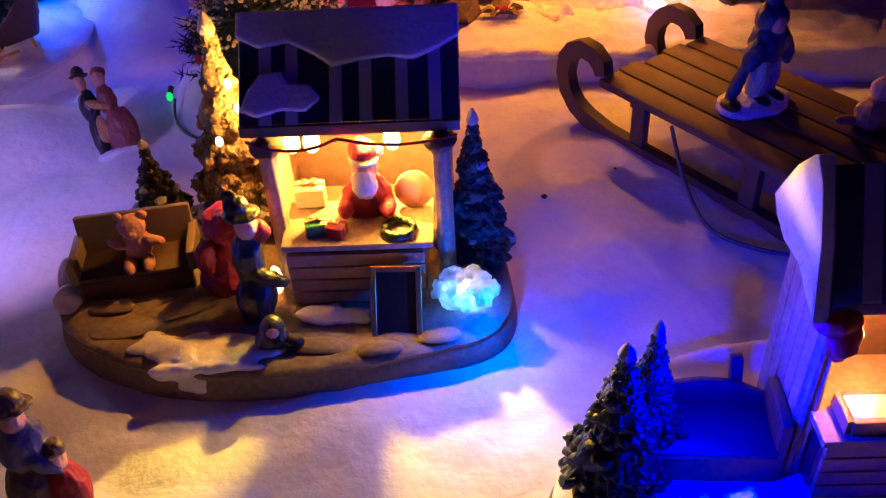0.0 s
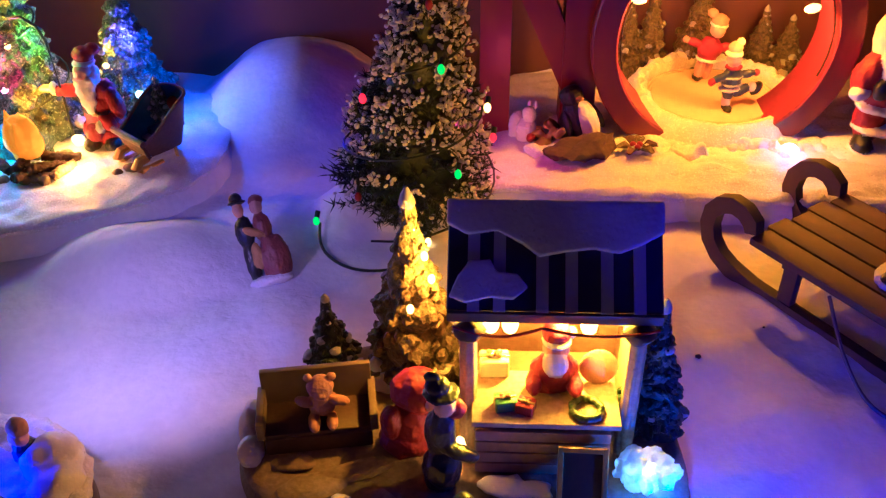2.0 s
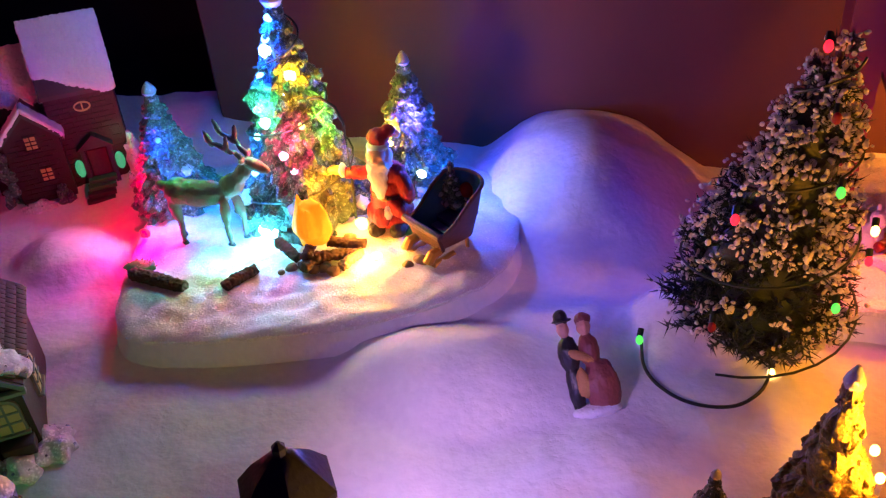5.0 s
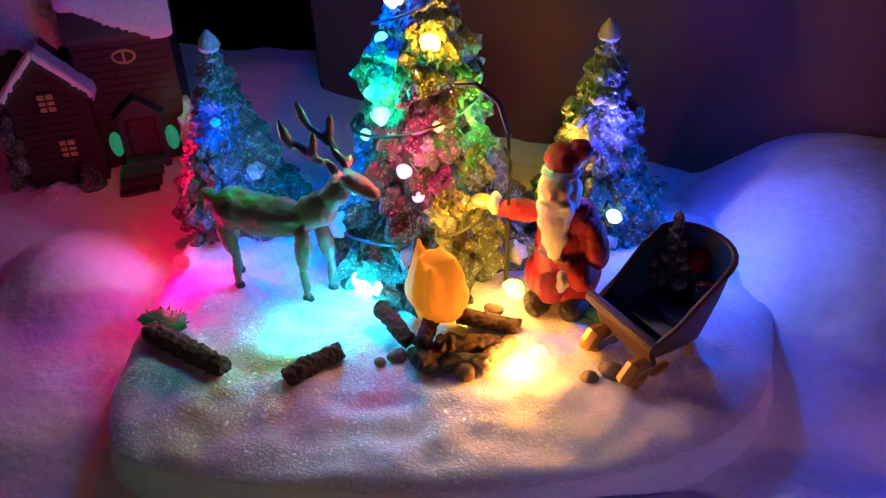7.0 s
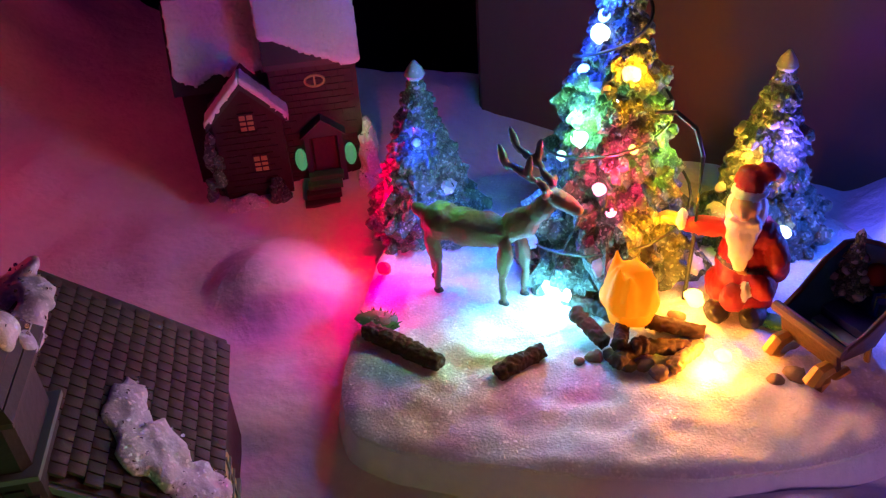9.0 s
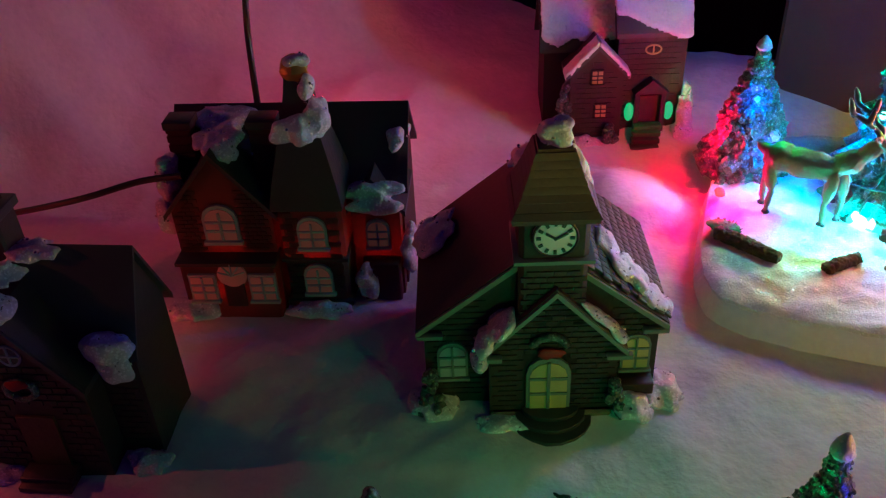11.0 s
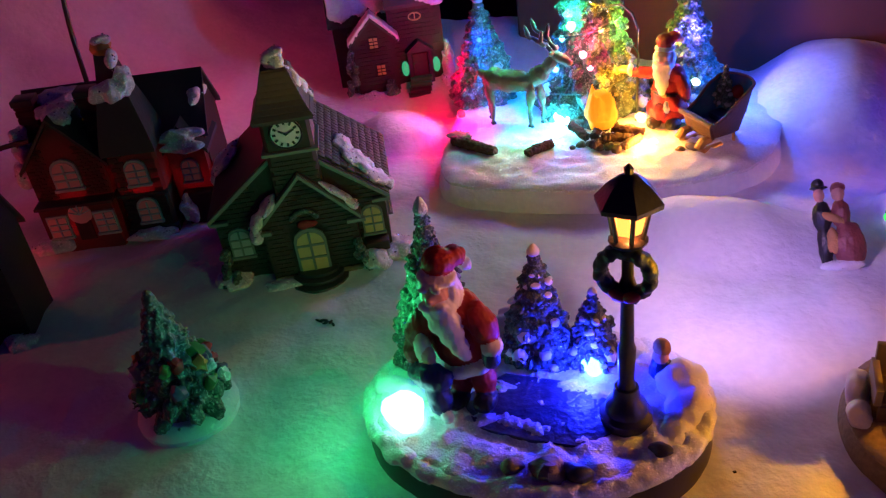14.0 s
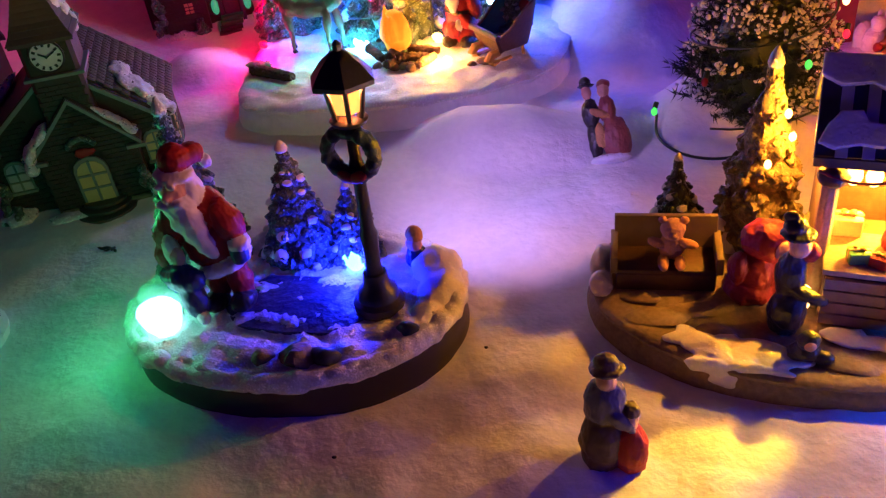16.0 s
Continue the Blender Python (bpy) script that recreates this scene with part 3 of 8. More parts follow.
# ---- makers ----
def conifer(name, at, height, radius, tiers, lobes, seed, green, label, snowy=0.5, lean=(0, 0), group="", snow=FROST, size=1.0, sparkle=0.45):
    """A cast conifer: tiers of drooping scalloped boughs on a trunk, snow on the bough ends."""
    rng = random.Random(seed)
    root = thing(name, Matrix.Translation(at) @ spin(lean[0], lean[1], 0).to_4x4(), label, "tree", group)
    trunk, boughs, cap, flakes = Shape(), Shape(), Shape(), Shape()
    trunk.tube([(0, 0, 0), (0, 0, height * 0.5), (0, 0, height * 0.93)], [radius * 0.16, radius * 0.1, radius * 0.03])
    boughs.lathe((0, 0, 0), [(radius * (0.52 - 0.46 * k / 8), height * (0.10 + 0.82 * k / 8)) for k in range(9)], 10)
    for i in range(tiers):
        k = i / (tiers - 1)
        z, r = height * (0.20 + 0.72 * k), radius * (1.0 - 0.84 * k) * rng.uniform(0.93, 1.06)
        n = max(5, round(lobes * (1 - 0.42 * k)))
        step = height / tiers
        for j in range(n):
            a = 2 * math.pi * (j + 0.5 * (i % 2) + rng.uniform(-0.16, 0.16)) / n
            reach = r * rng.uniform(0.88, 1.12)
            w = max(math.pi * reach / n * 1.15, 0.0018) * size
            fall = max(reach * rng.uniform(0.50, 0.75), step * 0.9)
            root_z = z + step * 0.35 + rng.uniform(-0.1, 0.1) * step
            thick = max(w * 0.34, step * 0.24)
            boughs.scallop((0, 0, root_z), a, reach, w, thick, fall, 0.15, 1.0, seed + j)
            for q in range(6):
                u, v = rng.uniform(0.62, 1.0), -0.85 + 1.7 * (q + rng.uniform(0.2, 0.8)) / 6
                p = boughs.scallop_point((0, 0, root_z), a, reach, w, fall, u, v, seed + j)
                boughs.ball(p - Vector((0, 0, w * 0.10)), (w * rng.uniform(0.26, 0.38), w * rng.uniform(0.22, 0.32), w * rng.uniform(0.18, 0.28)), spin(rng.uniform(-20, 20), 40, math.degrees(a)), 8, 6, 0.7, 520, seed + q)
            for q in range(round(15 * sparkle)):
                u, v = rng.uniform(0.35, 1.0), rng.uniform(-0.9, 0.9)
                flakes.crystal(boughs.scallop_point((0, 0, root_z), a, reach, w, fall, u, v, seed + j) + Vector((0, 0, 0.0002)), rng.uniform(0.00020, 0.00036), rng)
            if rng.random() < snowy:
                end = boughs.scallop_point((0, 0, root_z), a, reach, w, fall, 0.90, rng.uniform(-0.3, 0.3), seed + j)
                cap.ball(end - Vector((0, 0, w * 0.08)), (w * rng.uniform(0.30, 0.48), w * rng.uniform(0.36, 0.66), w * rng.uniform(0.18, 0.30)), spin(0, 38, math.degrees(a)), 9, 6, 0.5, 420, seed + j)
    cap.lathe((0, 0, height * 0.92), [(radius * 0.10, -height * 0.02), (radius * 0.16, height * 0.01), (radius * 0.12, height * 0.045), (radius * 0.03, height * 0.085)], 9)
    part("trunk", trunk, BARK, root)
    part("crown", boughs, green, root)
    if flakes.f:
        tagged(part("glitter", flakes, GLITTER, root, smooth=False), kind="stuff")
    tagged(part("snow_cover", cap, snow, root, "snow on the bough ends"), kind="stuff")
    return root


def figurine(name, m, label, pieces, materials, group=""):
    """A little cast figure: one mesh of lumps. Each piece: slot, centre, radii and perhaps a turn."""
    s = Shape()
    for slot, c, r, *turn in pieces:
        s.k = slot
        s.ball(c, r, spin(*turn[0]) if turn else None, 14, 10, 0.16, 240, slot)
    ob = solid(name, s, materials, m, label, "figurine", group)
    span = max(v[2] for v in s.v) - min(v[2] for v in s.v)
    balls = [(slot, c, (r, r, r) if isinstance(r, (int, float)) else r, spin(*turn[0]) if turn else Matrix.Identity(3)) for slot, c, r, *turn in pieces]
    return fuse(ob, span / 105, balls, 2, min(0.00035, span * 0.006))


def lump(name, pieces, paint, m, label, category, size=0.0008, rough=0.45, parent=None, kind=""):
    """Lumps of cast snow grown into one skin. Each piece: centre, radii and perhaps a turn."""
    s = Shape()
    for k, (c, r, *turn) in enumerate(pieces):
        s.ball(c, r, spin(*turn[0]) if turn else None, 20, 12, rough, 190, k + c[0] * 90)
    if parent:
        return fuse(part(name, s, paint, parent, label), size)
    return fuse(solid(name, s, paint, m, label, category, kind=kind), size)


def plinth(name, points, height, side, top, label, lip=0.0, dome=0.0, wobble=0.0012, z0=-0.002):
    """A cast base with a rounded rim: outline points in the plan, smoothed, and an uneven top."""
    pts = [Vector(p) for p in points]
    n = len(pts)
    ring = []
    for i in range(n):
        for k in range(14):
            u = k / 14
            a, b, c, d = pts[i - 1], pts[i], pts[(i + 1) % n], pts[(i + 2) % n]
            ring.append(0.5 * ((2 * b) + (c - a) * u + (2 * a - 5 * b + 4 * c - d) * u * u + (3 * b - a - 3 * c + d) * u ** 3))
    c = sum(ring, Vector((0, 0))) / len(ring)
    root = thing(name, Matrix.Translation((c.x, c.y, 0)), label, "base")
    body, cover = Shape(), Shape()

    def loop(shape, k, z, rough):
        out = []
        for p in ring:
            q = (p - c) * k
            x, y = c.x + q.x, c.y + q.y
            fine = noise.noise(Vector((x * 420, y * 420, 2))) * 0.30 + noise.noise(Vector((x * 900, y * 900, 5))) * 0.16
            out.append((q.x, q.y, z + rough * (noise.noise(Vector((x * 110, y * 110, 0))) * 0.8 + fine)))
        shape.v += out

    levels = [(1.02, z0, 0), (1.025, height * 0.15, 0), (1.01, height * 0.5, 0), (0.985, height * 0.8, 0), (0.96, height * 0.92, 0)]
    for k, z, rough in levels:
        loop(body, k, z, rough)
    m = len(ring)
    body.f = [(r * m + i, r * m + (i + 1) % m, r * m + m + (i + 1) % m, r * m + m + i) for r in range(len(levels) - 1) for i in range(m)]
    body.m = [0] * len(body.f)
    part("body", body, side, root)
    steps = [(0.998, height * (0.78 - lip), 0.9), (1.002, height * (0.92 - lip * 0.4), 0.9), (0.985, height * 0.99, 1), (0.965, height * 1.03, 1), (0.94, height * 1.05, 1)]
    steps += [(0.92 - 0.90 * i / 40, height * 1.05 + (dome - height * 0.05) * smooth_step(0, 1, i / 16), 1) for i in range(41)]
    for k, z, rough in steps:
        loop(cover, k, z, wobble * rough)
    cover.f = [(r * m + i, r * m + (i + 1) % m, r * m + m + (i + 1) % m, r * m + m + i) for r in range(len(steps) - 1) for i in range(m)]
    cover.f.append(tuple(range((len(steps) - 1) * m, len(steps) * m)))
    cover.m = [0] * len(cover.f)
    part("top", cover, top, root)
    return root


# ---- the market stall piece ----
plinth("paved_platform", [(-0.149, 0.247), (-0.140, 0.222), (-0.114, 0.205), (-0.085, 0.198), (-0.050, 0.199), (-0.015, 0.206), (0.009, 0.216), (0.015, 0.240), (0.004, 0.282), (-0.045, 0.302), (-0.105, 0.298), (-0.142, 0.274)], 0.011, STONE, STONE, "tan cast resin base paved like cobbles")


def market_stall():
    root = thing("market_stall", Matrix.Translation((-0.0345, 0.232, 0.0115)), "lit wooden market stall with a snowy navy striped roof", "market stall")
    y = lambda v: v - 0.232  # noqa: E731
    s = Shape().box((-0.003, 0.020, 0.0115), (0.047, 0.040, 0.023))
    body = part("counter_body", s, WOOD_DARK, root)
    for i in range(4):
        part("plank", Shape().box((-0.003, -0.0012, 0.0035 + 0.0054 * i), (0.0465, 0.0016, 0.0048)), WOOD, body)
    part("counter_top", Shape().box((-0.002, 0.012, 0.0242), (0.051, 0.026, 0.0026)), WOOD_PALE, root)
    for x in (-0.0290, 0.0275):
        s = Shape()
        for k in range(7):
            a = 2 * math.pi * k / 7
            s.tube([(x + 0.0022 * math.cos(a), 0.011 + 0.0022 * math.sin(a), -0.001), (x + 0.0019 * math.cos(a), 0.011 + 0.0019 * math.sin(a), 0.060)], 0.0013, 6)
        fuse(part("post", s, WOOD_PALE, root), 0.0005, None, 1)
        part("post_cap", Shape().ball((x, 0.010, 0.0580), (0.0055, 0.0050, 0.0038), None, 12, 8, 0.3, 300), WOOD_DARK, root)
    for x in (-0.0305, 0.0290):
        part("side_wall", Shape().box((x, 0.037, 0.030), (0.0022, 0.050, 0.062)), WOOD, root)
    part("back_wall", Shape().box((-0.001, 0.052, 0.030), (0.058, 0.0022, 0.062)), WOOD, root)
    part("shelf", Shape().box((-0.001, 0.046, 0.0440), (0.056, 0.010, 0.0016)), WOOD_PALE, root)
    # roof: two slopes, stripes and a snow sheet on the front one
    ridge, eave, back = (0.036, 0.0905), (0.0105, 0.0655), (0.064, 0.0640)
    slope = math.atan2(ridge[1] - eave[1], ridge[0] - eave[0])
    roof = Shape()
    for a, b in ((eave, ridge), (ridge, back)):
        n = Vector((0, -(b[1] - a[1]), b[0] - a[0])).normalized() * -0.004
        roof.slab([(-0.0362, 0), (0.0342, 0), (0.0342, 1), (-0.0362, 1)], lambda u, v, w, a=a, b=b, n=n: Vector((u, a[0] + (b[0] - a[0]) * v, a[1] + (b[1] - a[1]) * v)) + n * (1 - w), 0.01)
    roof = part("roof", roof, ROOF_BLUE, root)

    def on_slope(u, v, lift):
        return Vector((u, eave[0] + (ridge[0] - eave[0]) * v - math.sin(slope) * lift, eave[1] + (ridge[1] - eave[1]) * v + math.cos(slope) * lift))

    for u in (-0.0275, -0.0190, -0.0050, 0.0045, 0.0160, 0.0265):
        part("stripe", Shape().slab([(u - 0.0020, -0.01), (u + 0.0020, -0.01), (u + 0.0020, 0.99), (u - 0.0020, 0.99)], lambda a, b, w: on_slope(a, b, 0.0008 * w), 0.02), ROOF_STRIPE, roof)
    edge = [(-0.0366, 1.03), (-0.0366, 0.80), (-0.030, 0.70), (-0.020, 0.74), (-0.012, 0.62), (-0.006, 0.50), (0.003, 0.55), (0.012, 0.58), (0.020, 0.54), (0.027, 0.62), (0.0346, 0.74), (0.0346, 1.03)]
    fuse(part("snow_sheet", Shape().slab(edge, lambda a, b, w: on_slope(a, b, 0.0030 * w), 0.04), SNOW, roof, "snow sliding off the ridge"), 0.0006, None, 4, 0.0002)
    fuse(part("snow_patch", Shape().slab([(-0.0355, 0.12), (-0.030, 0.06), (-0.022, 0.12), (-0.0145, 0.10), (-0.0095, 0.22), (-0.013, 0.34), (-0.020, 0.36), (-0.022, 0.47), (-0.029, 0.46), (-0.033, 0.30)], lambda a, b, w: on_slope(a, b, 0.0024 * w), 0.08), SNOW, roof), 0.0005, None, 4, 0.0002)
    s = Shape().slab([(-0.036, 0.0), (0.034, 0.0), (0.034, 1.0), (-0.036, 1.0)], lambda u, v, w: Vector((u, eave[0] - 0.0016 * w, eave[1] - 0.0035 * v)), 0.02)
    part("fascia", s, ROOF_BLUE, root)
    for x in (-0.0215, -0.0150, 0.0115):
        part("bulb", Shape().ball((x, 0.016, 0.0555), (0.0029, 0.0029, 0.0040)), LED_WARM, root)
    for x0, x1, sag in ((-0.034, -0.005, 0.004), (-0.005, 0.033, 0.003)):
        part("wire", Shape().tube([(x0 + (x1 - x0) * k / 8, 0.0065, 0.0620 - sag * 4 * (k / 8) * (1 - k / 8)) for k in range(9)], 0.0005, 6), RED_PAINT, root)
    return root


market_stall()


def gift(at, size, paper, label, rz=0.0):
    root = thing("gift_box", Matrix.Translation(at) @ spin(0, 0, rz).to_4x4(), label, "gift")
    part("box", Shape().box((0, 0, size[2] / 2), size), paper, root)
    part("ribbon", Shape().box((0, 0, size[2] / 2 + 0.0002), (size[0] * 1.03, size[1] * 0.18, size[2] * 1.06)), GOLD, root)
    bow = Shape()
    for a in (30, 150, 210, 330):
        bow.ball((size[0] * 0.16 * math.cos(radians(a)), size[0] * 0.16 * math.sin(radians(a)), size[2] * 1.12), (size[0] * 0.16, size[0] * 0.09, size[0] * 0.09), spin(0, 0, a), 8, 5)
    part("bow", bow, GOLD, root)
    return root


gift((-0.0505, 0.2385, 0.0370), (0.0075, 0.0060, 0.0050), GREEN_PAINT, "small dark green gift box on the stall counter", 12)
gift((-0.0435, 0.2370, 0.0370), (0.0062, 0.0055, 0.0045), RED_PAINT, "small gift box with a gold bow on the counter", -20)
gift((-0.0520, 0.2770, 0.0562), (0.0100, 0.0060, 0.0060), WHITE_PAINT, "pale gift box on the stall shelf", 0)
gift((-0.0215, 0.2770, 0.0562), (0.0080, 0.0060, 0.0050), GOLD, "gold wrapped gift box on the stall shelf", 5)
gift((-0.0125, 0.2770, 0.0562), (0.0065, 0.0060, 0.0060), WHITE_PAINT, "pale gift box on the stall shelf", -6)
gift((-0.0545, 0.2560, 0.0370), (0.0105, 0.0070, 0.0080), WHITE_PAINT, "stack of pale gift boxes on the counter", 3)
figurine("shopkeeper_figurine", Matrix.Translation((-0.0335, 0.2500, 0.0350)), "cast bearded shopkeeper in a red coat behind the counter", [
    (0, (0, 0, 0.008), (0.0085, 0.0060, 0.0105)), (0, (-0.0070, -0.004, 0.007), (0.0030, 0.0065, 0.0030)), (0, (0.0070, -0.004, 0.007), (0.0030, 0.0065, 0.0030)),
    (1, (0, -0.001, 0.0210), (0.0048, 0.0046, 0.0052)), (2, (0, -0.0040, 0.0165), (0.0046, 0.0034, 0.0060)), (0, (0, 0.0008, 0.0265), (0.0052, 0.0050, 0.0042)),
    (2, (0, -0.0002, 0.0240), (0.0056, 0.0054, 0.0014)), (2, (0.0052, 0.001, 0.026), (0.0022, 0.0022, 0.0022))], [RED_PAINT, SKIN, WHITE_PAINT])
s = Shape().ball((0, 0, 0), (0.0070, 0.0022, 0.0070), None, 18, 10)
solid("straw_plate", s, TAN, Matrix.Translation((-0.0175, 0.2530, 0.0435)) @ spin(-12, 0, 0).to_4x4(), "round woven straw plate standing on the stall counter", "plate")
s = Shape()
for k in range(16):
    a = 2 * math.pi * k / 16
    s.ball((0.0050 * math.cos(a), 0.0050 * math.sin(a), 0), 0.0016, None, 7, 5, 0.5, 400, k)
fuse(solid("garland", s, PINE, Matrix.Translation((-0.0225, 0.2375, 0.0382)), "small green garland lying on the counter", "garland"), 0.0005, None, 1)

board = thing("sign_board", Matrix.Translation((-0.0242, 0.2140, 0.0095)) @ spin(-32, 0, -2).to_4x4(), "dark framed slate board leaning on the counter", "sign")
part("slate", Shape().box((0, 0, 0.0120), (0.0140, 0.0012, 0.0220)), CHALK, board)
for x in (-0.0076, 0.0076):
    part("frame_side", Shape().box((x, -0.0003, 0.0120), (0.0018, 0.0024, 0.0256)), GOLD, board)
for z in (0.0002, 0.0238):
    part("frame_rail", Shape().box((0, -0.0003, z), (0.0134, 0.0024, 0.0018)), GOLD, board)

s = Shape()
rng = random.Random(4)
for k in range(70):
    d = Vector((rng.uniform(-1, 1), rng.uniform(-1, 1), rng.uniform(-0.5, 1)))
    d.normalize()
    s.ball(Vector((0, 0, 0.0080)) + Vector((d.x * 0.0105, d.y * 0.0080, d.z * 0.0066)) * rng.uniform(0.4, 1.0), rng.uniform(0.0016, 0.0032), None, 8, 6, 0.5, 400, k)
fuse(solid("lit_snowball", s, SNOWBALL, Matrix.Translation((-0.0005, 0.2275, 0.0100)), "lump of resin snow glowing blue and white", "lamp"), 0.00045, None, 1, 0.0004)

solid("doorway_bulb", Shape().ball((0, 0, 0), (0.0022, 0.0018, 0.0060), None, 12, 9, 0.3, 300), LED_WARM, Matrix.Translation((-0.0660, 0.2330, 0.0215)), "long bulb glowing yellow at the corner of the stall", "bulb")
conifer("fir_tree", (-0.0865, 0.2830, 0.0105), 0.088, 0.0205, 6, 7, 11, PINE_OLIVE, "olive green cast fir lit gold beside the stall", 0.20)
conifer("fir_tree", (0.0035, 0.2560, 0.0105), 0.062, 0.0135, 9, 8, 12, PINE, "dark cast fir beside the stall", 0.25)
conifer("fir_tree", (-0.1200, 0.2820, 0.0105), 0.040, 0.0120, 6, 7, 13, PINE, "small dark snowy cast fir behind the bench", 0.6)
for p in ((-0.0800, 0.2720, 0.0770), (-0.0775, 0.2690, 0.0690), (-0.0850, 0.2640, 0.0590)):
    solid("tree_bulb", Shape().ball((0, 0, 0), (0.0014, 0.0014, 0.0020), None, 10, 7), LED_WARM, Matrix.Translation(p), "lit yellow bulb in the fir", "bulb", "bulbs of the gold fir")

bench = thing("bench", Matrix.Translation((-0.1195, 0.2480, 0.0115)) @ spin(0, 0, 10).to_4x4(), "olive painted bench with solid arms", "bench")
part("backrest", Shape().box((0, 0.0095, 0.0150), (0.0410, 0.0026, 0.0170), spin(-10, 0, 0)), OLIVE, bench)
# dark wood on seat and front puts the bench's shadow into the colour
part("seat", Shape().box((0, 0, 0.0085), (0.0400, 0.0180, 0.0026)), WOOD_DARK, bench)
part("front_panel", Shape().box((0, -0.0080, 0.0040), (0.0390, 0.0030, 0.0080)), WOOD_DARK, bench)
for x in (-0.0205, 0.0205):
    part("armrest", Shape().box((x, 0.000, 0.0125), (0.0028, 0.0200, 0.0080)), OLIVE, bench)
    part("leg", Shape().box((x * 0.93, 0.0050, 0.0035), (0.0026, 0.0040, 0.0075)), WOOD_DARK, bench)
figurine("teddy_bear", Matrix.Translation((-0.1170, 0.2470, 0.0222)) @ spin(0, 0, 8).to_4x4(), "tan cast teddy bear sitting on the bench", [
    (0, (0, 0, 0.0060), (0.0052, 0.0044, 0.0064)), (0, (0, -0.0010, 0.0148), (0.0050, 0.0046, 0.0044)), (0, (-0.0042, 0, 0.0186), (0.0017, 0.0013, 0.0017)), (0, (0.0042, 0, 0.0186), (0.0017, 0.0013, 0.0017)),
    (0, (-0.0062, -0.0020, 0.0085), (0.0040, 0.0020, 0.0020), (0, 25, 0)), (0, (0.0062, -0.0020, 0.0085), (0.0044, 0.0020, 0.0020), (0, 20, 0)), (0, (-0.0032, -0.0050, 0.0012), (0.0022, 0.0050, 0.0024)), (0, (0.0032, -0.0050, 0.0012), (0.0022, 0.0050, 0.0024)),
    (0, (0, -0.0050, 0.0138), (0.0020, 0.0014, 0.0016))], [TAN])
figurine("lady_figurine", Matrix.Translation((-0.0720, 0.2250, 0.0110)) @ spin(-4, 0, 0).to_4x4(), "cast lady in a long dark coat and feathered hat", [
    (0, (0, 0, 0.0090), (0.0070, 0.0070, 0.0110)), (0, (-0.0005, 0.001, 0.0240), (0.0058, 0.0052, 0.0110)), (0, (0.006, -0.003, 0.019), (0.0075, 0.0030, 0.0026), (0, 20, 0)), (1, (0.001, 0, 0.0375), (0.0038, 0.0038, 0.0042)),
    (0, (0, 0.0008, 0.0422), (0.0068, 0.0062, 0.0016)), (0, (-0.0012, 0.001, 0.0450), (0.0044, 0.0042, 0.0034)), (0, (-0.003, 0.001, 0.0485), (0.0030, 0.0016, 0.0022)), (2, (0.0048, 0.002, 0.0345), (0.0036, 0.0034, 0.0040))], [BLACK, SKIN, RED_PAINT])
figurine("child_figurine", Matrix.Translation((-0.0650, 0.2105, 0.0110)), "cast crouching child in dark clothes on the base", [
    (0, (0, 0, 0.0040), (0.0058, 0.0048, 0.0048)), (0, (0.0010, -0.0010, 0.0100), (0.0040, 0.0036, 0.0040)), (1, (0.0014, -0.0036, 0.0098), (0.0022, 0.0018, 0.0022)), (0, (0.0065, -0.001, 0.0030), (0.0040, 0.0030, 0.0030))], [BLACK, SKIN])
figurine("red_sack_figurine", Matrix.Translation((-0.0850, 0.2430, 0.0105)), "cast figure in a dark red cloak with a round red sack", [
    (0, (-0.001, 0, 0.0050), (0.0108, 0.0085, 0.0070)), (0, (0, 0, 0.0110), (0.0082, 0.0066, 0.0115)), (1, (0.0030, 0.0030, 0.0262), (0.0098, 0.0088, 0.0082)), (2, (0.0105, -0.004, 0.0260), (0.0040, 0.0036, 0.0045)), (0, (-0.006, -0.003, 0.016), (0.0040, 0.0050, 0.0070))], [CRIMSON, RED_PAINT, SKIN])
lump("snow_patch", [((-0.020, 0.004, 0), (0.0080, 0.0060, 0.0018)), ((-0.010, 0.000, 0.0004), (0.0110, 0.0080, 0.0020)), ((0.004, 0.000, 0.0002), (0.0120, 0.0070, 0.0018)), ((0.016, 0.000, 0), (0.0100, 0.0050, 0.0014)), ((-0.007, -0.0075, -0.0030), (0.0130, 0.0026, 0.0048), (14, 0, 0)), ((0.008, -0.0070, -0.0030), (0.0120, 0.0024, 0.0040), (14, 0, 0)), ((-0.002, -0.0090, -0.0075), (0.0080, 0.0020, 0.0040))], SNOW, Matrix.Translation((-0.0860, 0.2085, 0.0122)), "sheet of painted snow hanging over the base rim", "snow", 0.0006, 0.6)
lump("snow_patch", [((0, 0, 0), (0.0100, 0.0050, 0.0018)), ((0.009, -0.001, 0), (0.0080, 0.0038, 0.0014)), ((-0.006, 0.001, 0), (0.0050, 0.0040, 0.0014))], SNOW, Matrix.Translation((-0.0490, 0.2240, 0.0122)), "patch of painted snow below the counter", "snow", 0.0006, 0.5)

# ---- the sled ----
SLED = Matrix.Translation((0.064, 0.351, 0.0)) @ Matrix(((0.58, 0.815, 0, 0), (-0.815, 0.58, 0, 0), (0, 0, 1, 0), (0, 0, 0, 1)))


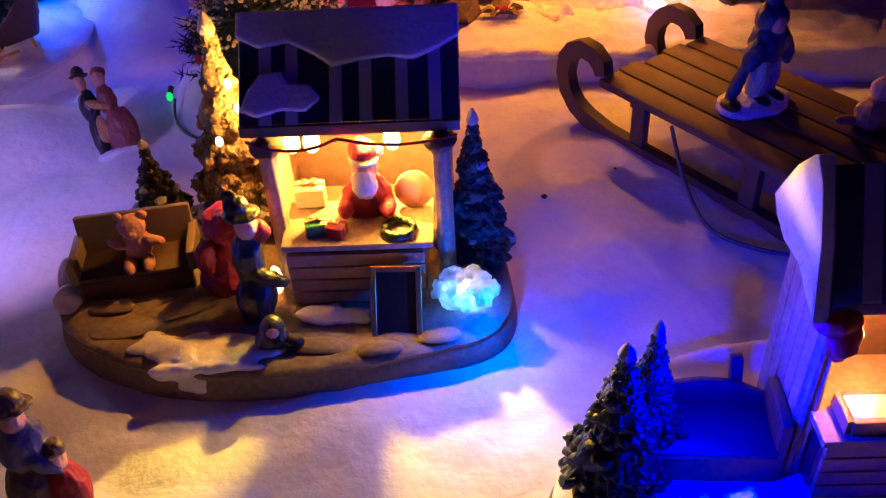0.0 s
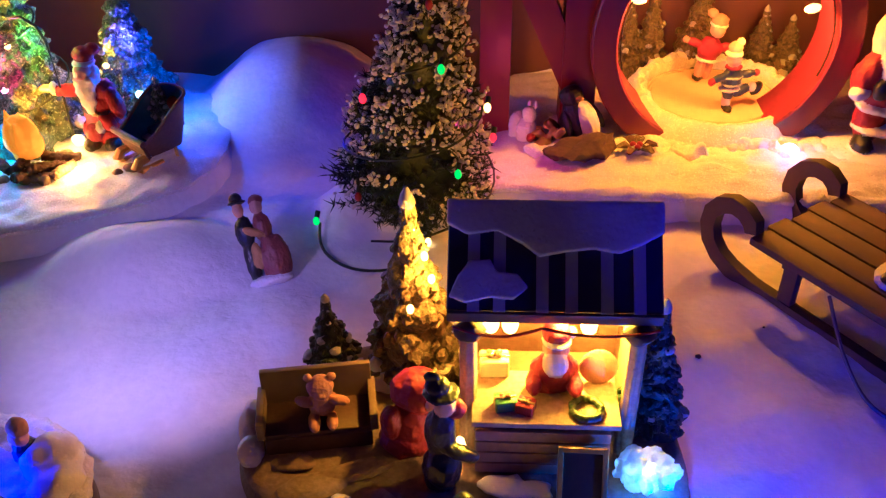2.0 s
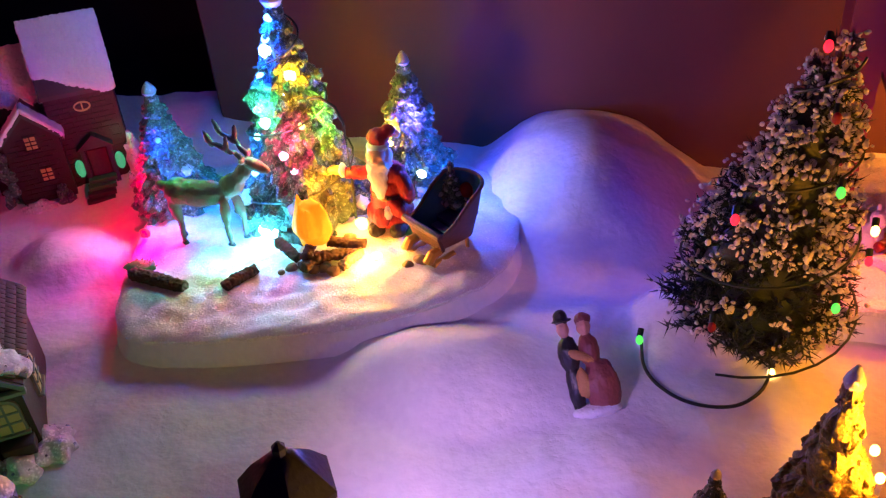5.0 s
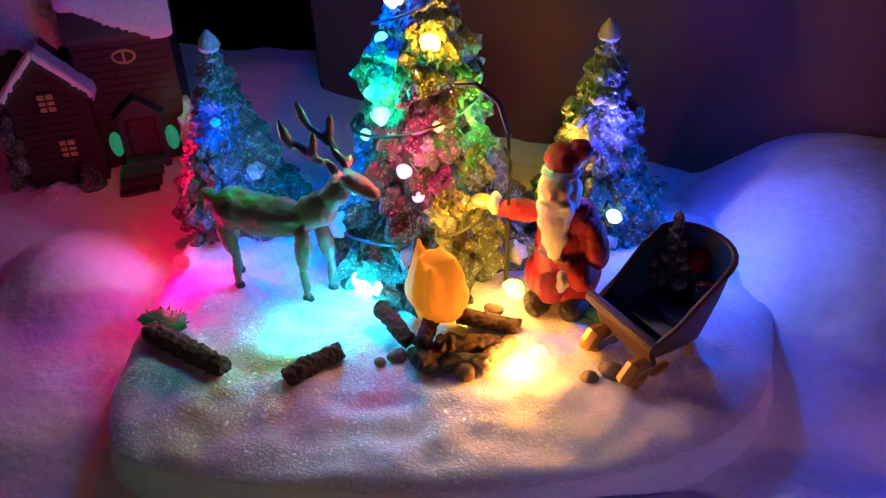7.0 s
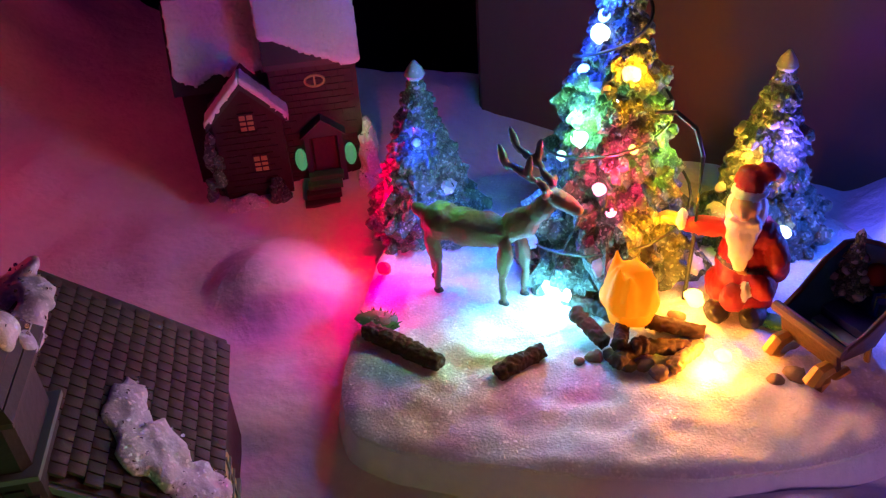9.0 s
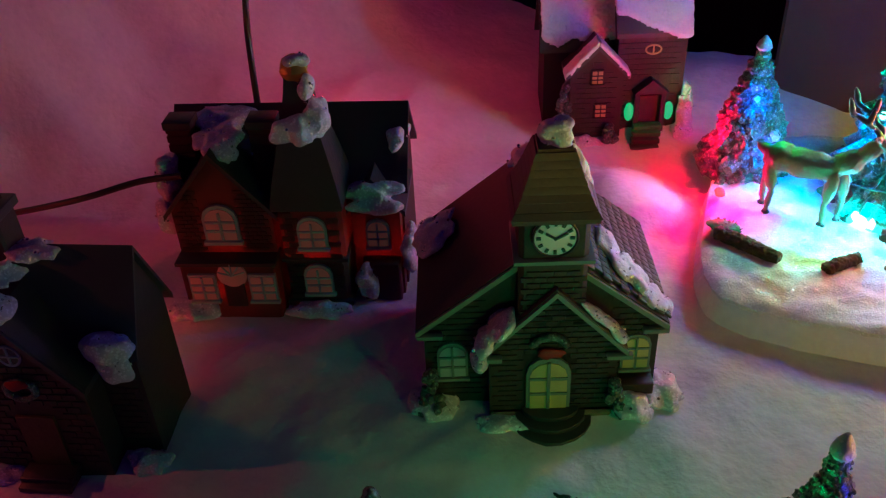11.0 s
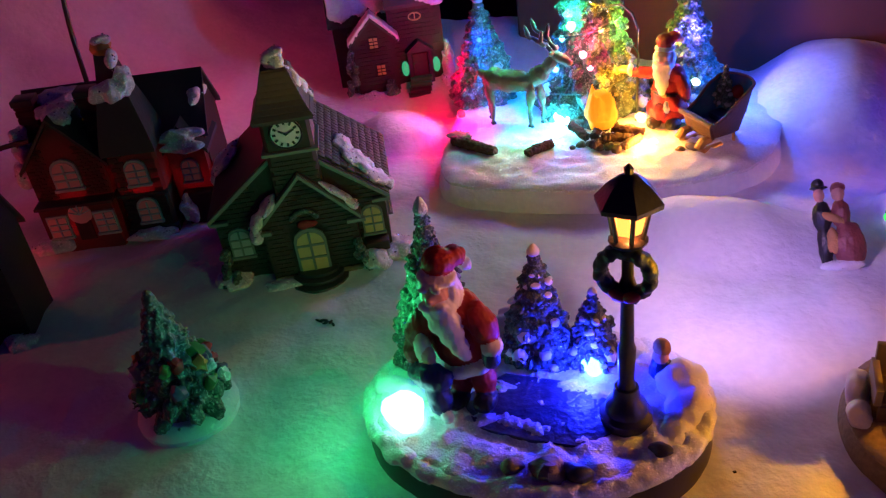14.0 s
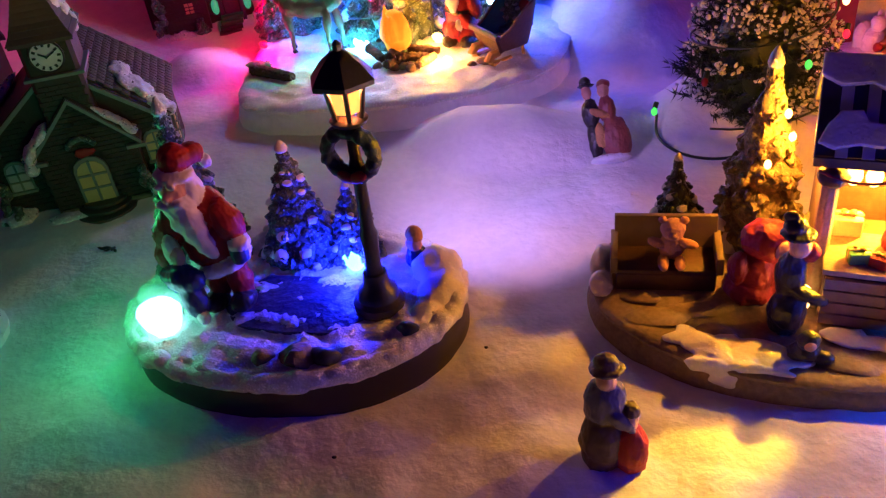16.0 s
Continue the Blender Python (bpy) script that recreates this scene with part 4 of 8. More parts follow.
def sled():
    root = thing("wooden_sled", SLED, "brown wooden sled with curled runners", "sled")
    for i in range(5):
        part("slat", Shape().box((0.082 - 0.002 * (i % 2), 0.0055 + 0.0138 * i, 0.0285), (0.172, 0.0124, 0.0038)), SLED_WOOD, root)
    for x in (0.016, 0.078, 0.140):
        part("crossbar", Shape().box((x, 0.033, 0.0246), (0.006, 0.062, 0.0040)), SLED_WOOD, root)
    profile = [(-0.0060, 0.0290), (-0.0075, 0.0335), (-0.0125, 0.0370), (-0.0190, 0.0375), (-0.0255, 0.0345), (-0.0300, 0.0285), (-0.0310, 0.0210), (-0.0285, 0.0130), (-0.0225, 0.0070), (-0.0140, 0.0035), (0.0000, 0.0020), (0.0600, 0.0015), (0.1200, 0.0015), (0.1500, 0.0020)]
    for y in (0.0015, 0.0600):
        path = [Vector((a, 0, b + 0.0010)) for a, b in profile]
        verts, faces = [], []
        for i, p in enumerate(path):
            d = (path[min(i + 1, len(path) - 1)] - path[max(i - 1, 0)]).normalized()
            n = Vector((-d.z, 0, d.x)) * (0.0042 if 0 < i < 10 else 0.0032)
            verts += [p - n + Vector((0, y, 0)), p + n + Vector((0, y, 0)), p + n + Vector((0, y + 0.0055, 0)), p - n + Vector((0, y + 0.0055, 0))]
        runner = Shape()
        for i in range(len(path) - 1):
            runner.k = 0
            b = i * 4
            faces = [(b, b + 4, b + 5, b + 1), (b + 2, b + 6, b + 7, b + 3)]
            runner.f += faces
            runner.m += [0, 0]
            runner.f += [(b + 1, b + 5, b + 6, b + 2), (b + 3, b + 7, b + 4, b)]
            runner.m += [1, 1]
        e = (len(path) - 1) * 4
        runner.f += [(0, 1, 2, 3), (e + 3, e + 2, e + 1, e)]
        runner.m += [1, 1]
        runner.v = verts
        part("runner", runner, [SLED_WOOD, SLED_EDGE], root)
        for x in (0.018, 0.079, 0.140):
            part("leg", Shape().box((x, y + 0.0028, 0.0140), (0.0075, 0.0042, 0.0220)), SLED_WOOD, root)
    part("pull_cord", Shape().tube(smoothed([(0.040, -0.001, 0.026), (0.060, -0.012, 0.012), (0.080, -0.018, 0.004), (0.100, -0.012, 0.003), (0.112, -0.004, 0.004)]), 0.0009, 6), LILAC, root)


sled()
figurine("skier_figurine", Matrix.Translation((0.1190, 0.3230, 0.0300)) @ spin(0, 0, 25).to_4x4(), "cast child in a navy hooded coat standing on a snow mound", [
    (2, (0.001, 0, 0.0028), (0.0170, 0.0115, 0.0046)), (0, (-0.0085, 0, 0.0150), (0.0026, 0.0030, 0.0125), (0, 22, 0)), (3, (-0.0125, -0.002, 0.0062), (0.0036, 0.0050, 0.0022)), (1, (0.0005, -0.001, 0.0145), (0.0044, 0.0050, 0.0120)), (1, (0.0075, 0.001, 0.0145), (0.0044, 0.0050, 0.0120)), (3, (0.0005, -0.004, 0.0060), (0.0034, 0.0056, 0.0022)), (3, (0.0080, -0.003, 0.0060), (0.0034, 0.0056, 0.0022)),
    (0, (0.0035, 0, 0.0290), (0.0088, 0.0070, 0.0095)), (0, (-0.0050, -0.002, 0.0260), (0.0036, 0.0040, 0.0085), (0, 24, 0)), (0, (0.0115, -0.001, 0.0260), (0.0034, 0.0040, 0.0085), (0, -16, 0)), (0, (0.0035, 0.0005, 0.0390), (0.0066, 0.0062, 0.0066)), (4, (0.0030, -0.0040, 0.0380), (0.0034, 0.0028, 0.0038)), (0, (0.0040, 0.0015, 0.0445), (0.0036, 0.0036, 0.0044))], [NAVY, PANE_PALE, SNOW, BLACK, SKIN])
figurine("sitting_figurine", Matrix.Translation((0.1620, 0.3040, 0.0300)), "small brown cast figure with a stick on the sled", [
    (0, (0, 0, 0.0070), (0.0080, 0.0070, 0.0080)), (1, (0, 0, 0.0170), (0.0045, 0.0045, 0.0050)), (0, (-0.010, 0, 0.004), (0.0090, 0.0022, 0.0022), (0, 20, 30))], [WOOD, SKIN])

# ---- the second stall with its base ----
plinth("snowy_platform", [(0.022, 0.150), (0.045, 0.118), (0.095, 0.105), (0.150, 0.115), (0.172, 0.150), (0.160, 0.190), (0.115, 0.208), (0.060, 0.198)], 0.010, BASE_BROWN, SNOW, "snowy cast base of the second stall")


def hut():
    root = thing("snowy_hut", Matrix.Translation((0.1185, 0.1560, 0.0100)), "small lit wooden stall with a planked side wall and navy roof", "market stall")
    side = part("side_wall", Shape().box((-0.0305, 0.0140, 0.0310), (0.0016, 0.0260, 0.0640)), WOOD_DARK, root)
    for i in range(5):
        part("plank", Shape().box((-0.0318, 0.0040 + 0.0051 * i, 0.0310), (0.0016, 0.0047, 0.0635)), WOOD_PALE, side)
    part("side_wall", Shape().box((0.0305, 0.0140, 0.0310), (0.0020, 0.0260, 0.0640)), WOOD, root)
    part("back_wall", Shape().box((0, 0.0275, 0.0320), (0.0590, 0.0020, 0.0660)), WOOD, root)
    body = part("counter_body", Shape().box((0, 0.0040, 0.0120), (0.0560, 0.0260, 0.0240)), WOOD_DARK, root)
    for i in range(4):
        part("plank", Shape().box((0, -0.0096, 0.0036 + 0.0056 * i), (0.0555, 0.0014, 0.0050)), WOOD, body)
    part("counter_top", Shape().box((0, 0.0030, 0.0252), (0.0600, 0.0300, 0.0026)), WOOD_PALE, root)
    part("shelf", Shape().box((0, 0.0220, 0.0440), (0.0560, 0.0090, 0.0016)), WOOD_PALE, root)
    for x in (-0.0300, 0.0300):
        s = Shape()
        for k in range(6):
            a = 2 * math.pi * k / 6
            s.tube([(x + 0.0022 * math.cos(a), 0.0010 + 0.0022 * math.sin(a), 0.0), (x + 0.0019 * math.cos(a), 0.0010 + 0.0019 * math.sin(a), 0.062)], 0.0013, 6)
        fuse(part("post", s, WOOD_PALE, root), 0.0005, None, 1)
        # red lump for the small stocking-like figure that hangs on the post
        fuse(part("post_cap", Shape().ball((x, 0.0000, 0.0580), (0.0060, 0.0050, 0.0045), None, 12, 8, 0.3, 300).ball((x + 0.0022, -0.0020, 0.0520), (0.0046, 0.0036, 0.0060), None, 12, 8, 0.4, 300), RED_PAINT, root, "red painted stocking-like figure hanging on the post"), 0.0007)
    for (y0, z0), (y1, z1) in (((-0.0020, 0.0600), (0.0150, 0.0880)), ((0.0330, 0.0660), (0.0150, 0.0880))):
        slope = part("roof_slope", Shape().slab([(-0.0330, 0), (0.0330, 0), (0.0330, 1), (-0.0330, 1)], lambda u, v, w: Vector((u, y0 + (y1 - y0) * v, z0 + (z1 - z0) * v + 0.0036 * w)), 0.01), ROOF_BLUE, root)
        for u in (-0.024, -0.008, 0.008, 0.024):
            part("stripe", Shape().slab([(u - 0.0022, 0.0), (u + 0.0022, 0.0), (u + 0.0022, 0.98), (u - 0.0022, 0.98)], lambda a, v, w: Vector((a, y0 + (y1 - y0) * v, z0 + (z1 - z0) * v + 0.0037 + 0.0008 * w)), 0.02), ROOF_STRIPE, slope)
    gable_snow = Shape().slab([(0.015, 0.0945), (0.0105, 0.089), (0.004, 0.077), (-0.003, 0.059), (0.003, 0.0605), (0.012, 0.064), (0.024, 0.063), (0.031, 0.066), (0.0345, 0.071), (0.027, 0.084), (0.019, 0.092)], lambda u, v, w: Vector((-0.0330 - 0.0040 * w - 0.0012 * noise.noise(Vector((u * 160, v * 160, w))), u, v)), 0.05)
    part("gable_snow", gable_snow, SNOW, root, "snow filling the gable and hanging over the eave")
    part("bulb", Shape().ball((-0.0210, 0.0080, 0.0560), (0.0022, 0.0022, 0.0032)), LED_WARM, root)
    part("bulb", Shape().ball((0.0120, 0.0080, 0.0560), (0.0022, 0.0022, 0.0032)), LED_WARM, root)


hut()
tray = thing("wooden_tray", Matrix.Translation((0.1010, 0.1510, 0.0366)), "small wooden tray with pale goods on the counter", "tray")
part("floor", Shape().box((0, 0, 0.0010), (0.0130, 0.0100, 0.0016)), WOOD_DARK, tray)
for x, y, w, d in ((-0.0064, 0, 0.0014, 0.0100), (0.0064, 0, 0.0014, 0.0100), (0, -0.0048, 0.0112, 0.0014), (0, 0.0048, 0.0112, 0.0014)):
    part("side", Shape().box((x, y, 0.0026), (w, d, 0.0048)), WOOD, tray)
part("paper", Shape().box((0, 0, 0.0036), (0.0108, 0.0078, 0.0030)), WHITE_PAINT, tray)
conifer("fir_tree", (0.0395, 0.1560, 0.0090), 0.052, 0.0150, 8, 8, 21, PINE, "dark blue-green cast fir on the hut base", 0.04)
conifer("fir_tree", (0.0490, 0.1640, 0.0090), 0.052, 0.0110, 8, 7, 22, PINE, "dark glittered cast fir on the hut base", 0.04)
bench = thing("bench", Matrix.Translation((0.0650, 0.1630, 0.0100)) @ spin(0, 0, -3).to_4x4(), "dark blue bench among the firs on the hut base", "bench")
DARK_NAVY = material("dark_navy_paint", (0.012, 0.018, 0.055), 0.5, second=(0.006, 0.009, 0.028), bump=0.4)
part("backrest", Shape().slab([(-0.0150, 0.004), (0.0190, 0.004), (0.0190, 0.0130), (0.0100, 0.0180), (0.0, 0.0190), (-0.0100, 0.0170), (-0.0150, 0.0130)], lambda u, v, w: Vector((u, 0.0090 + 0.0030 * w, v)), 0.04), DARK_NAVY, bench)
part("seat", Shape().box((0.001, -0.0010, 0.0100), (0.0340, 0.0180, 0.0030)), DARK_NAVY, bench)
part("front_panel", Shape().box((0.001, -0.0090, 0.0050), (0.0340, 0.0026, 0.0100)), WOOD_DARK, bench)
for x in (-0.0100, 0.0110):
    part("back_post", Shape().box((x, 0.0140, 0.0120), (0.0034, 0.0030, 0.0260), spin(0, -6, 0)), DARK_NAVY, bench)
for x in (-0.0160, 0.0190):
    part("armrest", Shape().box((x, 0.0, 0.0110), (0.0030, 0.0180, 0.0220)), WOOD_DARK, bench)

for x, y, w, d, rz in ((-0.118, 0.222, 0.024, 0.012, 12), (-0.096, 0.217, 0.018, 0.010, -8), (-0.104, 0.229, 0.030, 0.010, 18), (-0.050, 0.209, 0.020, 0.008, -4), (-0.030, 0.207, 0.016, 0.007, 6), (-0.010, 0.212, 0.014, 0.008, 10), (-0.126, 0.232, 0.016, 0.009, 4)):
    solid("paving_slab", Shape().ball((0, 0, 0), (w / 2, d / 2, 0.0014), spin(0, 0, rz), 16, 6, 0.25, 120, x * 50), STONE, Matrix.Translation((x, y, 0.0122)), "worn tan paving slab set in the base", "slab", "paving slabs of the market")
for k, (x, y, r) in enumerate(((-0.1455, 0.2500, (0.0046, 0.0095, 0.0080)), (-0.1435, 0.2360, (0.0050, 0.0060, 0.0050)), (-0.1000, 0.2760, (0.0070, 0.0060, 0.0110)))):
    lump("snow_mound", [((0, 0, 0), r), ((r[0] * 0.4, -r[1] * 0.5, -r[2] * 0.3), (r[0] * 0.8, r[1] * 0.7, r[2] * 0.6))], SNOW, Matrix.Translation((x, y, 0.0125)), "mound of frosted snow at the end of the bench", "snow", 0.0007)

# ---- the stage with the red letters and the skating rink ----
plinth("letter_stage", [(-0.072, 0.428), (-0.035, 0.414), (0.050, 0.409), (0.150, 0.405), (0.250, 0.405), (0.280, 0.480), (0.250, 0.550), (0.110, 0.562), (-0.030, 0.560), (-0.078, 0.510)], 0.017, COTTON, GRAIN_SNOW, "raised snowy stage under the red letters", wobble=0.0035, dome=0.004)


def letters():
    y0, y1 = 0.476, 0.496
    s = Shape()
    at = lambda u, v, w: Vector((u, y0 + (y1 - y0) * w, v))  # noqa: E731
    outline_left = [(-0.064, 0.016), (-0.047, 0.016), (-0.047, 0.170), (-0.064, 0.170)]
    outline_right = [(-0.0185, 0.016), (0.001, 0.016), (0.001, 0.170), (-0.0185, 0.170)]
    diagonal = [(-0.055, 0.170), (-0.047, 0.106), (-0.014, 0.034), (-0.004, 0.030), (-0.0175, 0.080), (-0.040, 0.135)]
    for o in (outline_left, outline_right):
        s.slab(o, at, 0.01)
    s.slab(diagonal, lambda u, v, w: Vector((u, y0 + 0.0012 + (y1 - y0 - 0.0024) * w, v)), 0.01)
    solid("letter_n", s, RED_LETTER, Matrix(), "large red painted letter N standing in the snow", "letter", "red letters")
    ring = Shape()
    n, cx, cz, ro, ri = 72, 0.0660, 0.0765, 0.0705, 0.0565
    for j in range(n):
        a = 2 * math.pi * j / n
        for r, y in ((ro - 0.001, 0.466), (ro, 0.467), (ro, 0.499), (ro - 0.001, 0.500), (ri + 0.001, 0.500), (ri, 0.499), (ri, 0.467), (ri + 0.001, 0.466)):
            ring.v.append((cx + r * math.cos(a), y, cz + r * 1.04 * math.sin(a)))
    ring.f = [(j * 8 + k, j * 8 + (k + 1) % 8, ((j + 1) % n) * 8 + (k + 1) % 8, ((j + 1) % n) * 8 + k) for j in range(n) for k in range(8)]
    ring.m = [0] * len(ring.f)
    solid("letter_o", ring, RED_LETTER, Matrix(), "large red painted letter O framing the skating rink", "letter", "red letters")
    at2 = lambda u, v, w: Vector((u, y0 + (y1 - y0) * w, v))  # noqa: E731
    e = Shape()
    e.slab([(0.170, 0.016), (0.188, 0.016), (0.188, 0.165), (0.170, 0.165)], at2, 0.01)
    for z in (0.024, 0.086, 0.150):
        e.slab([(0.1865, z - 0.008), (0.228, z - 0.008), (0.228, z + 0.008), (0.1865, z + 0.008)], lambda u, v, w: Vector((u, y0 + 0.0012 + (y1 - y0 - 0.0024) * w, v)), 0.01)
    solid("letter_e", e, RED_LETTER, Matrix(), "large red painted letter E standing in the snow", "letter", "red letters")


letters()
WIRE = [(0.0660 + 0.0550 * math.cos(radians(a)), 0.4690, 0.0765 + 0.0572 * math.sin(radians(a))) for a in range(-20, 201, 6)]
string = thing("light_string", Matrix(), "string of warm bulbs wound inside the letter O", "light string")
part("wire", Shape().tube(WIRE, 0.0005, 5), CABLE, string)
for x, z, tip in ((0.0180, 0.0985, 5), (0.1075, 0.0940, -12), (0.0960, 0.1270, -30), (0.0345, 0.1300, 25)):
    part("bulb", Shape().ball((x, 0.4700, z), (0.0042, 0.0024, 0.0024), spin(0, tip, 0)), LED_AMBER, string)

rink = thing("skating_rink", Matrix.Translation((0.0730, 0.5050, 0.0165)), "round cast skating rink with a low snow rim", "skating rink")
# the ice colour carries the yellow of the bulbs
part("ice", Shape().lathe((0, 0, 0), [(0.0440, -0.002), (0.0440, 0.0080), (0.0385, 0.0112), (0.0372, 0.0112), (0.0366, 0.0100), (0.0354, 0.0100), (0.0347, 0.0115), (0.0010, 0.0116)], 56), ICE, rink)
s = Shape()
n = 90
for j in range(n):
    a = 2 * math.pi * j / n
    d = Vector((math.cos(a), math.sin(a), 0))
    k = 1 + 0.35 * noise.noise(d * 5.0) + 0.25 * noise.noise(d * 13.0)
    tall = 0.0030 + 0.0050 * smooth_step(-0.35, 0.25, d.y + 0.35 * abs(d.x))
    for out, z in ((-0.0010, 0.0090), (0.0004, 0.0108 + tall * k * 0.8), (0.0040, 0.0112 + tall * k), (0.0090, 0.0090 + tall * k * 0.6), (0.0130, 0.0030), (0.0170, -0.0030)):
        s.v.append(((0.0392 + out * (0.8 + 0.25 * k)) * d.x, (0.0392 + out * (0.8 + 0.25 * k)) * d.y, z))
s.f = [(j * 6 + k, ((j + 1) % n) * 6 + k, ((j + 1) % n) * 6 + k + 1, j * 6 + k + 1) for j in range(n) for k in range(5)]
s.m = [0] * len(s.f)
part("snow_rim", s, GRAIN_SNOW, rink)
rng = random.Random(27)
for k in range(11):
    a = radians(-6 + 20 * k)
    fuse(part("snow_lump", Shape().ball((0.0425 * math.cos(a), 0.0425 * math.sin(a), 0.0150), (rng.uniform(0.0052, 0.0085), rng.uniform(0.0030, 0.0045), rng.uniform(0.0034, 0.0056)), spin(0, 0, math.degrees(a) + 90), 14, 9, 0.6, 200, k), GRAIN_SNOW, rink), 0.0008, None, 1, 0.0005)
for x, h, r, seed in ((0.0430, 0.062, 0.0125, 31), (0.0720, 0.078, 0.0150, 32), (0.1120, 0.046, 0.0130, 33), (0.1290, 0.040, 0.0140, 34), (0.0290, 0.052, 0.0130, 35)):
    conifer("fir_tree", (x, 0.5560, 0.0180), h, r, 8, 8, seed, PINE_OLIVE, "olive cast fir behind the skating rink", 0.35, group="firs behind the rink", sparkle=0.0)
figurine("skater_figurine", Matrix.Translation((0.0795, 0.4880, 0.0278)) @ spin(0, 0, 10).to_4x4() @ Matrix.Scale(1.14, 4), "cast skating child in a blue striped coat on one leg", [
    (3, (-0.002, -0.002, 0.0012), (0.0024, 0.0046, 0.0014)), (2, (-0.002, 0, 0.0050), (0.0022, 0.0024, 0.0050)), (0, (-0.0018, 0, 0.0090), (0.0030, 0.0030, 0.0044)), (0, (0.0050, 0.002, 0.0085), (0.0062, 0.0026, 0.0026), (0, -16, 0)), (2, (0.0112, 0.002, 0.0102), (0.0024, 0.0024, 0.0026)), (3, (0.0140, 0.002, 0.0092), (0.0020, 0.0028, 0.0042), (0, 30, 0)),
    (0, (-0.0012, 0, 0.0165), (0.0052, 0.0044, 0.0060)), (5, (-0.0012, -0.0002, 0.0178), (0.0053, 0.0046, 0.0011)), (5, (-0.0012, -0.0002, 0.0140), (0.0055, 0.0048, 0.0011)), (2, (-0.0012, 0, 0.0112), (0.0056, 0.0048, 0.0014)), (0, (-0.0072, -0.0010, 0.0178), (0.0052, 0.0020, 0.0021), (0, -22, 0)), (1, (-0.0118, -0.0014, 0.0158), (0.0020, 0.0018, 0.0020)), (0, (0.0062, 0, 0.0185), (0.0052, 0.0020, 0.0021), (0, -6, 0)), (1, (0.0112, 0, 0.0188), (0.0019, 0.0017, 0.0018)), (1, (-0.0014, -0.0004, 0.0228), (0.0044, 0.0040, 0.0014)),
    (4, (-0.0020, -0.001, 0.0270), (0.0038, 0.0037, 0.0040)), (2, (-0.0020, -0.0004, 0.0298), (0.0045, 0.0044, 0.0015)), (5, (-0.0016, 0.0002, 0.0322), (0.0036, 0.0035, 0.0032)), (2, (0.0006, 0.0004, 0.0354), (0.0020, 0.0020, 0.0020))], [NAVY, RED_PAINT, WHITE_PAINT, BLACK, SKIN, PANE_PALE])
figurine("skater_figurine", Matrix.Translation((0.0700, 0.5260, 0.0278)) @ spin(0, 8, 0).to_4x4() @ Matrix.Scale(1.20, 4), "cast skating child in a red coat and bobble hat", [
    (4, (-0.002, 0, 0.0012), (0.0022, 0.0044, 0.0014)), (3, (-0.0018, 0, 0.0062), (0.0024, 0.0028, 0.0062)), (3, (0.0024, 0.001, 0.0066), (0.0024, 0.0028, 0.0062)), (0, (0, 0, 0.0170), (0.0062, 0.0052, 0.0066)), (1, (0, 0, 0.0118), (0.0060, 0.0052, 0.0013)), (0, (-0.0076, 0, 0.0192), (0.0052, 0.0022, 0.0022), (0, 12, 0)), (3, (-0.0126, 0, 0.0204), (0.0020, 0.0018, 0.0018)), (0, (0.0072, 0, 0.0192), (0.0050, 0.0022, 0.0022), (0, -12, 0)), (2, (0.001, -0.001, 0.0280), (0.0040, 0.0040, 0.0042)), (1, (0.001, 0, 0.0300), (0.0046, 0.0046, 0.0013)), (3, (0.001, 0, 0.0322), (0.0043, 0.0043, 0.0032)), (3, (-0.0034, 0, 0.0352), (0.0025, 0.0025, 0.0025))], [RED_PAINT, WHITE_PAINT, SKIN, TAN, BLACK])

rng = random.Random(61)
for x0, x1, y, tall, label in ((-0.032, 0.016, 0.4500, 0.0055, "ridge of granular snow along the letters"), (0.022, 0.062, 0.4500, 0.0075, "heap of granular snow before the skating rink"), (0.076, 0.122, 0.4540, 0.0060, "heap of granular snow against the letter O")):
    pieces = []
    for k in range(11):
        u = k / 10
        pieces.append((((x1 - x0) * (u - 0.5), rng.uniform(-0.006, 0.006), rng.uniform(-0.002, 0.001)), (rng.uniform(0.0040, 0.0080), rng.uniform(0.0038, 0.0070), tall * rng.uniform(0.55, 1.15))))
    lump("rink_snow", pieces, GRAIN_SNOW, Matrix.Translation(((x0 + x1) / 2, y, 0.0185)), label, "snow", 0.0009, 0.7)

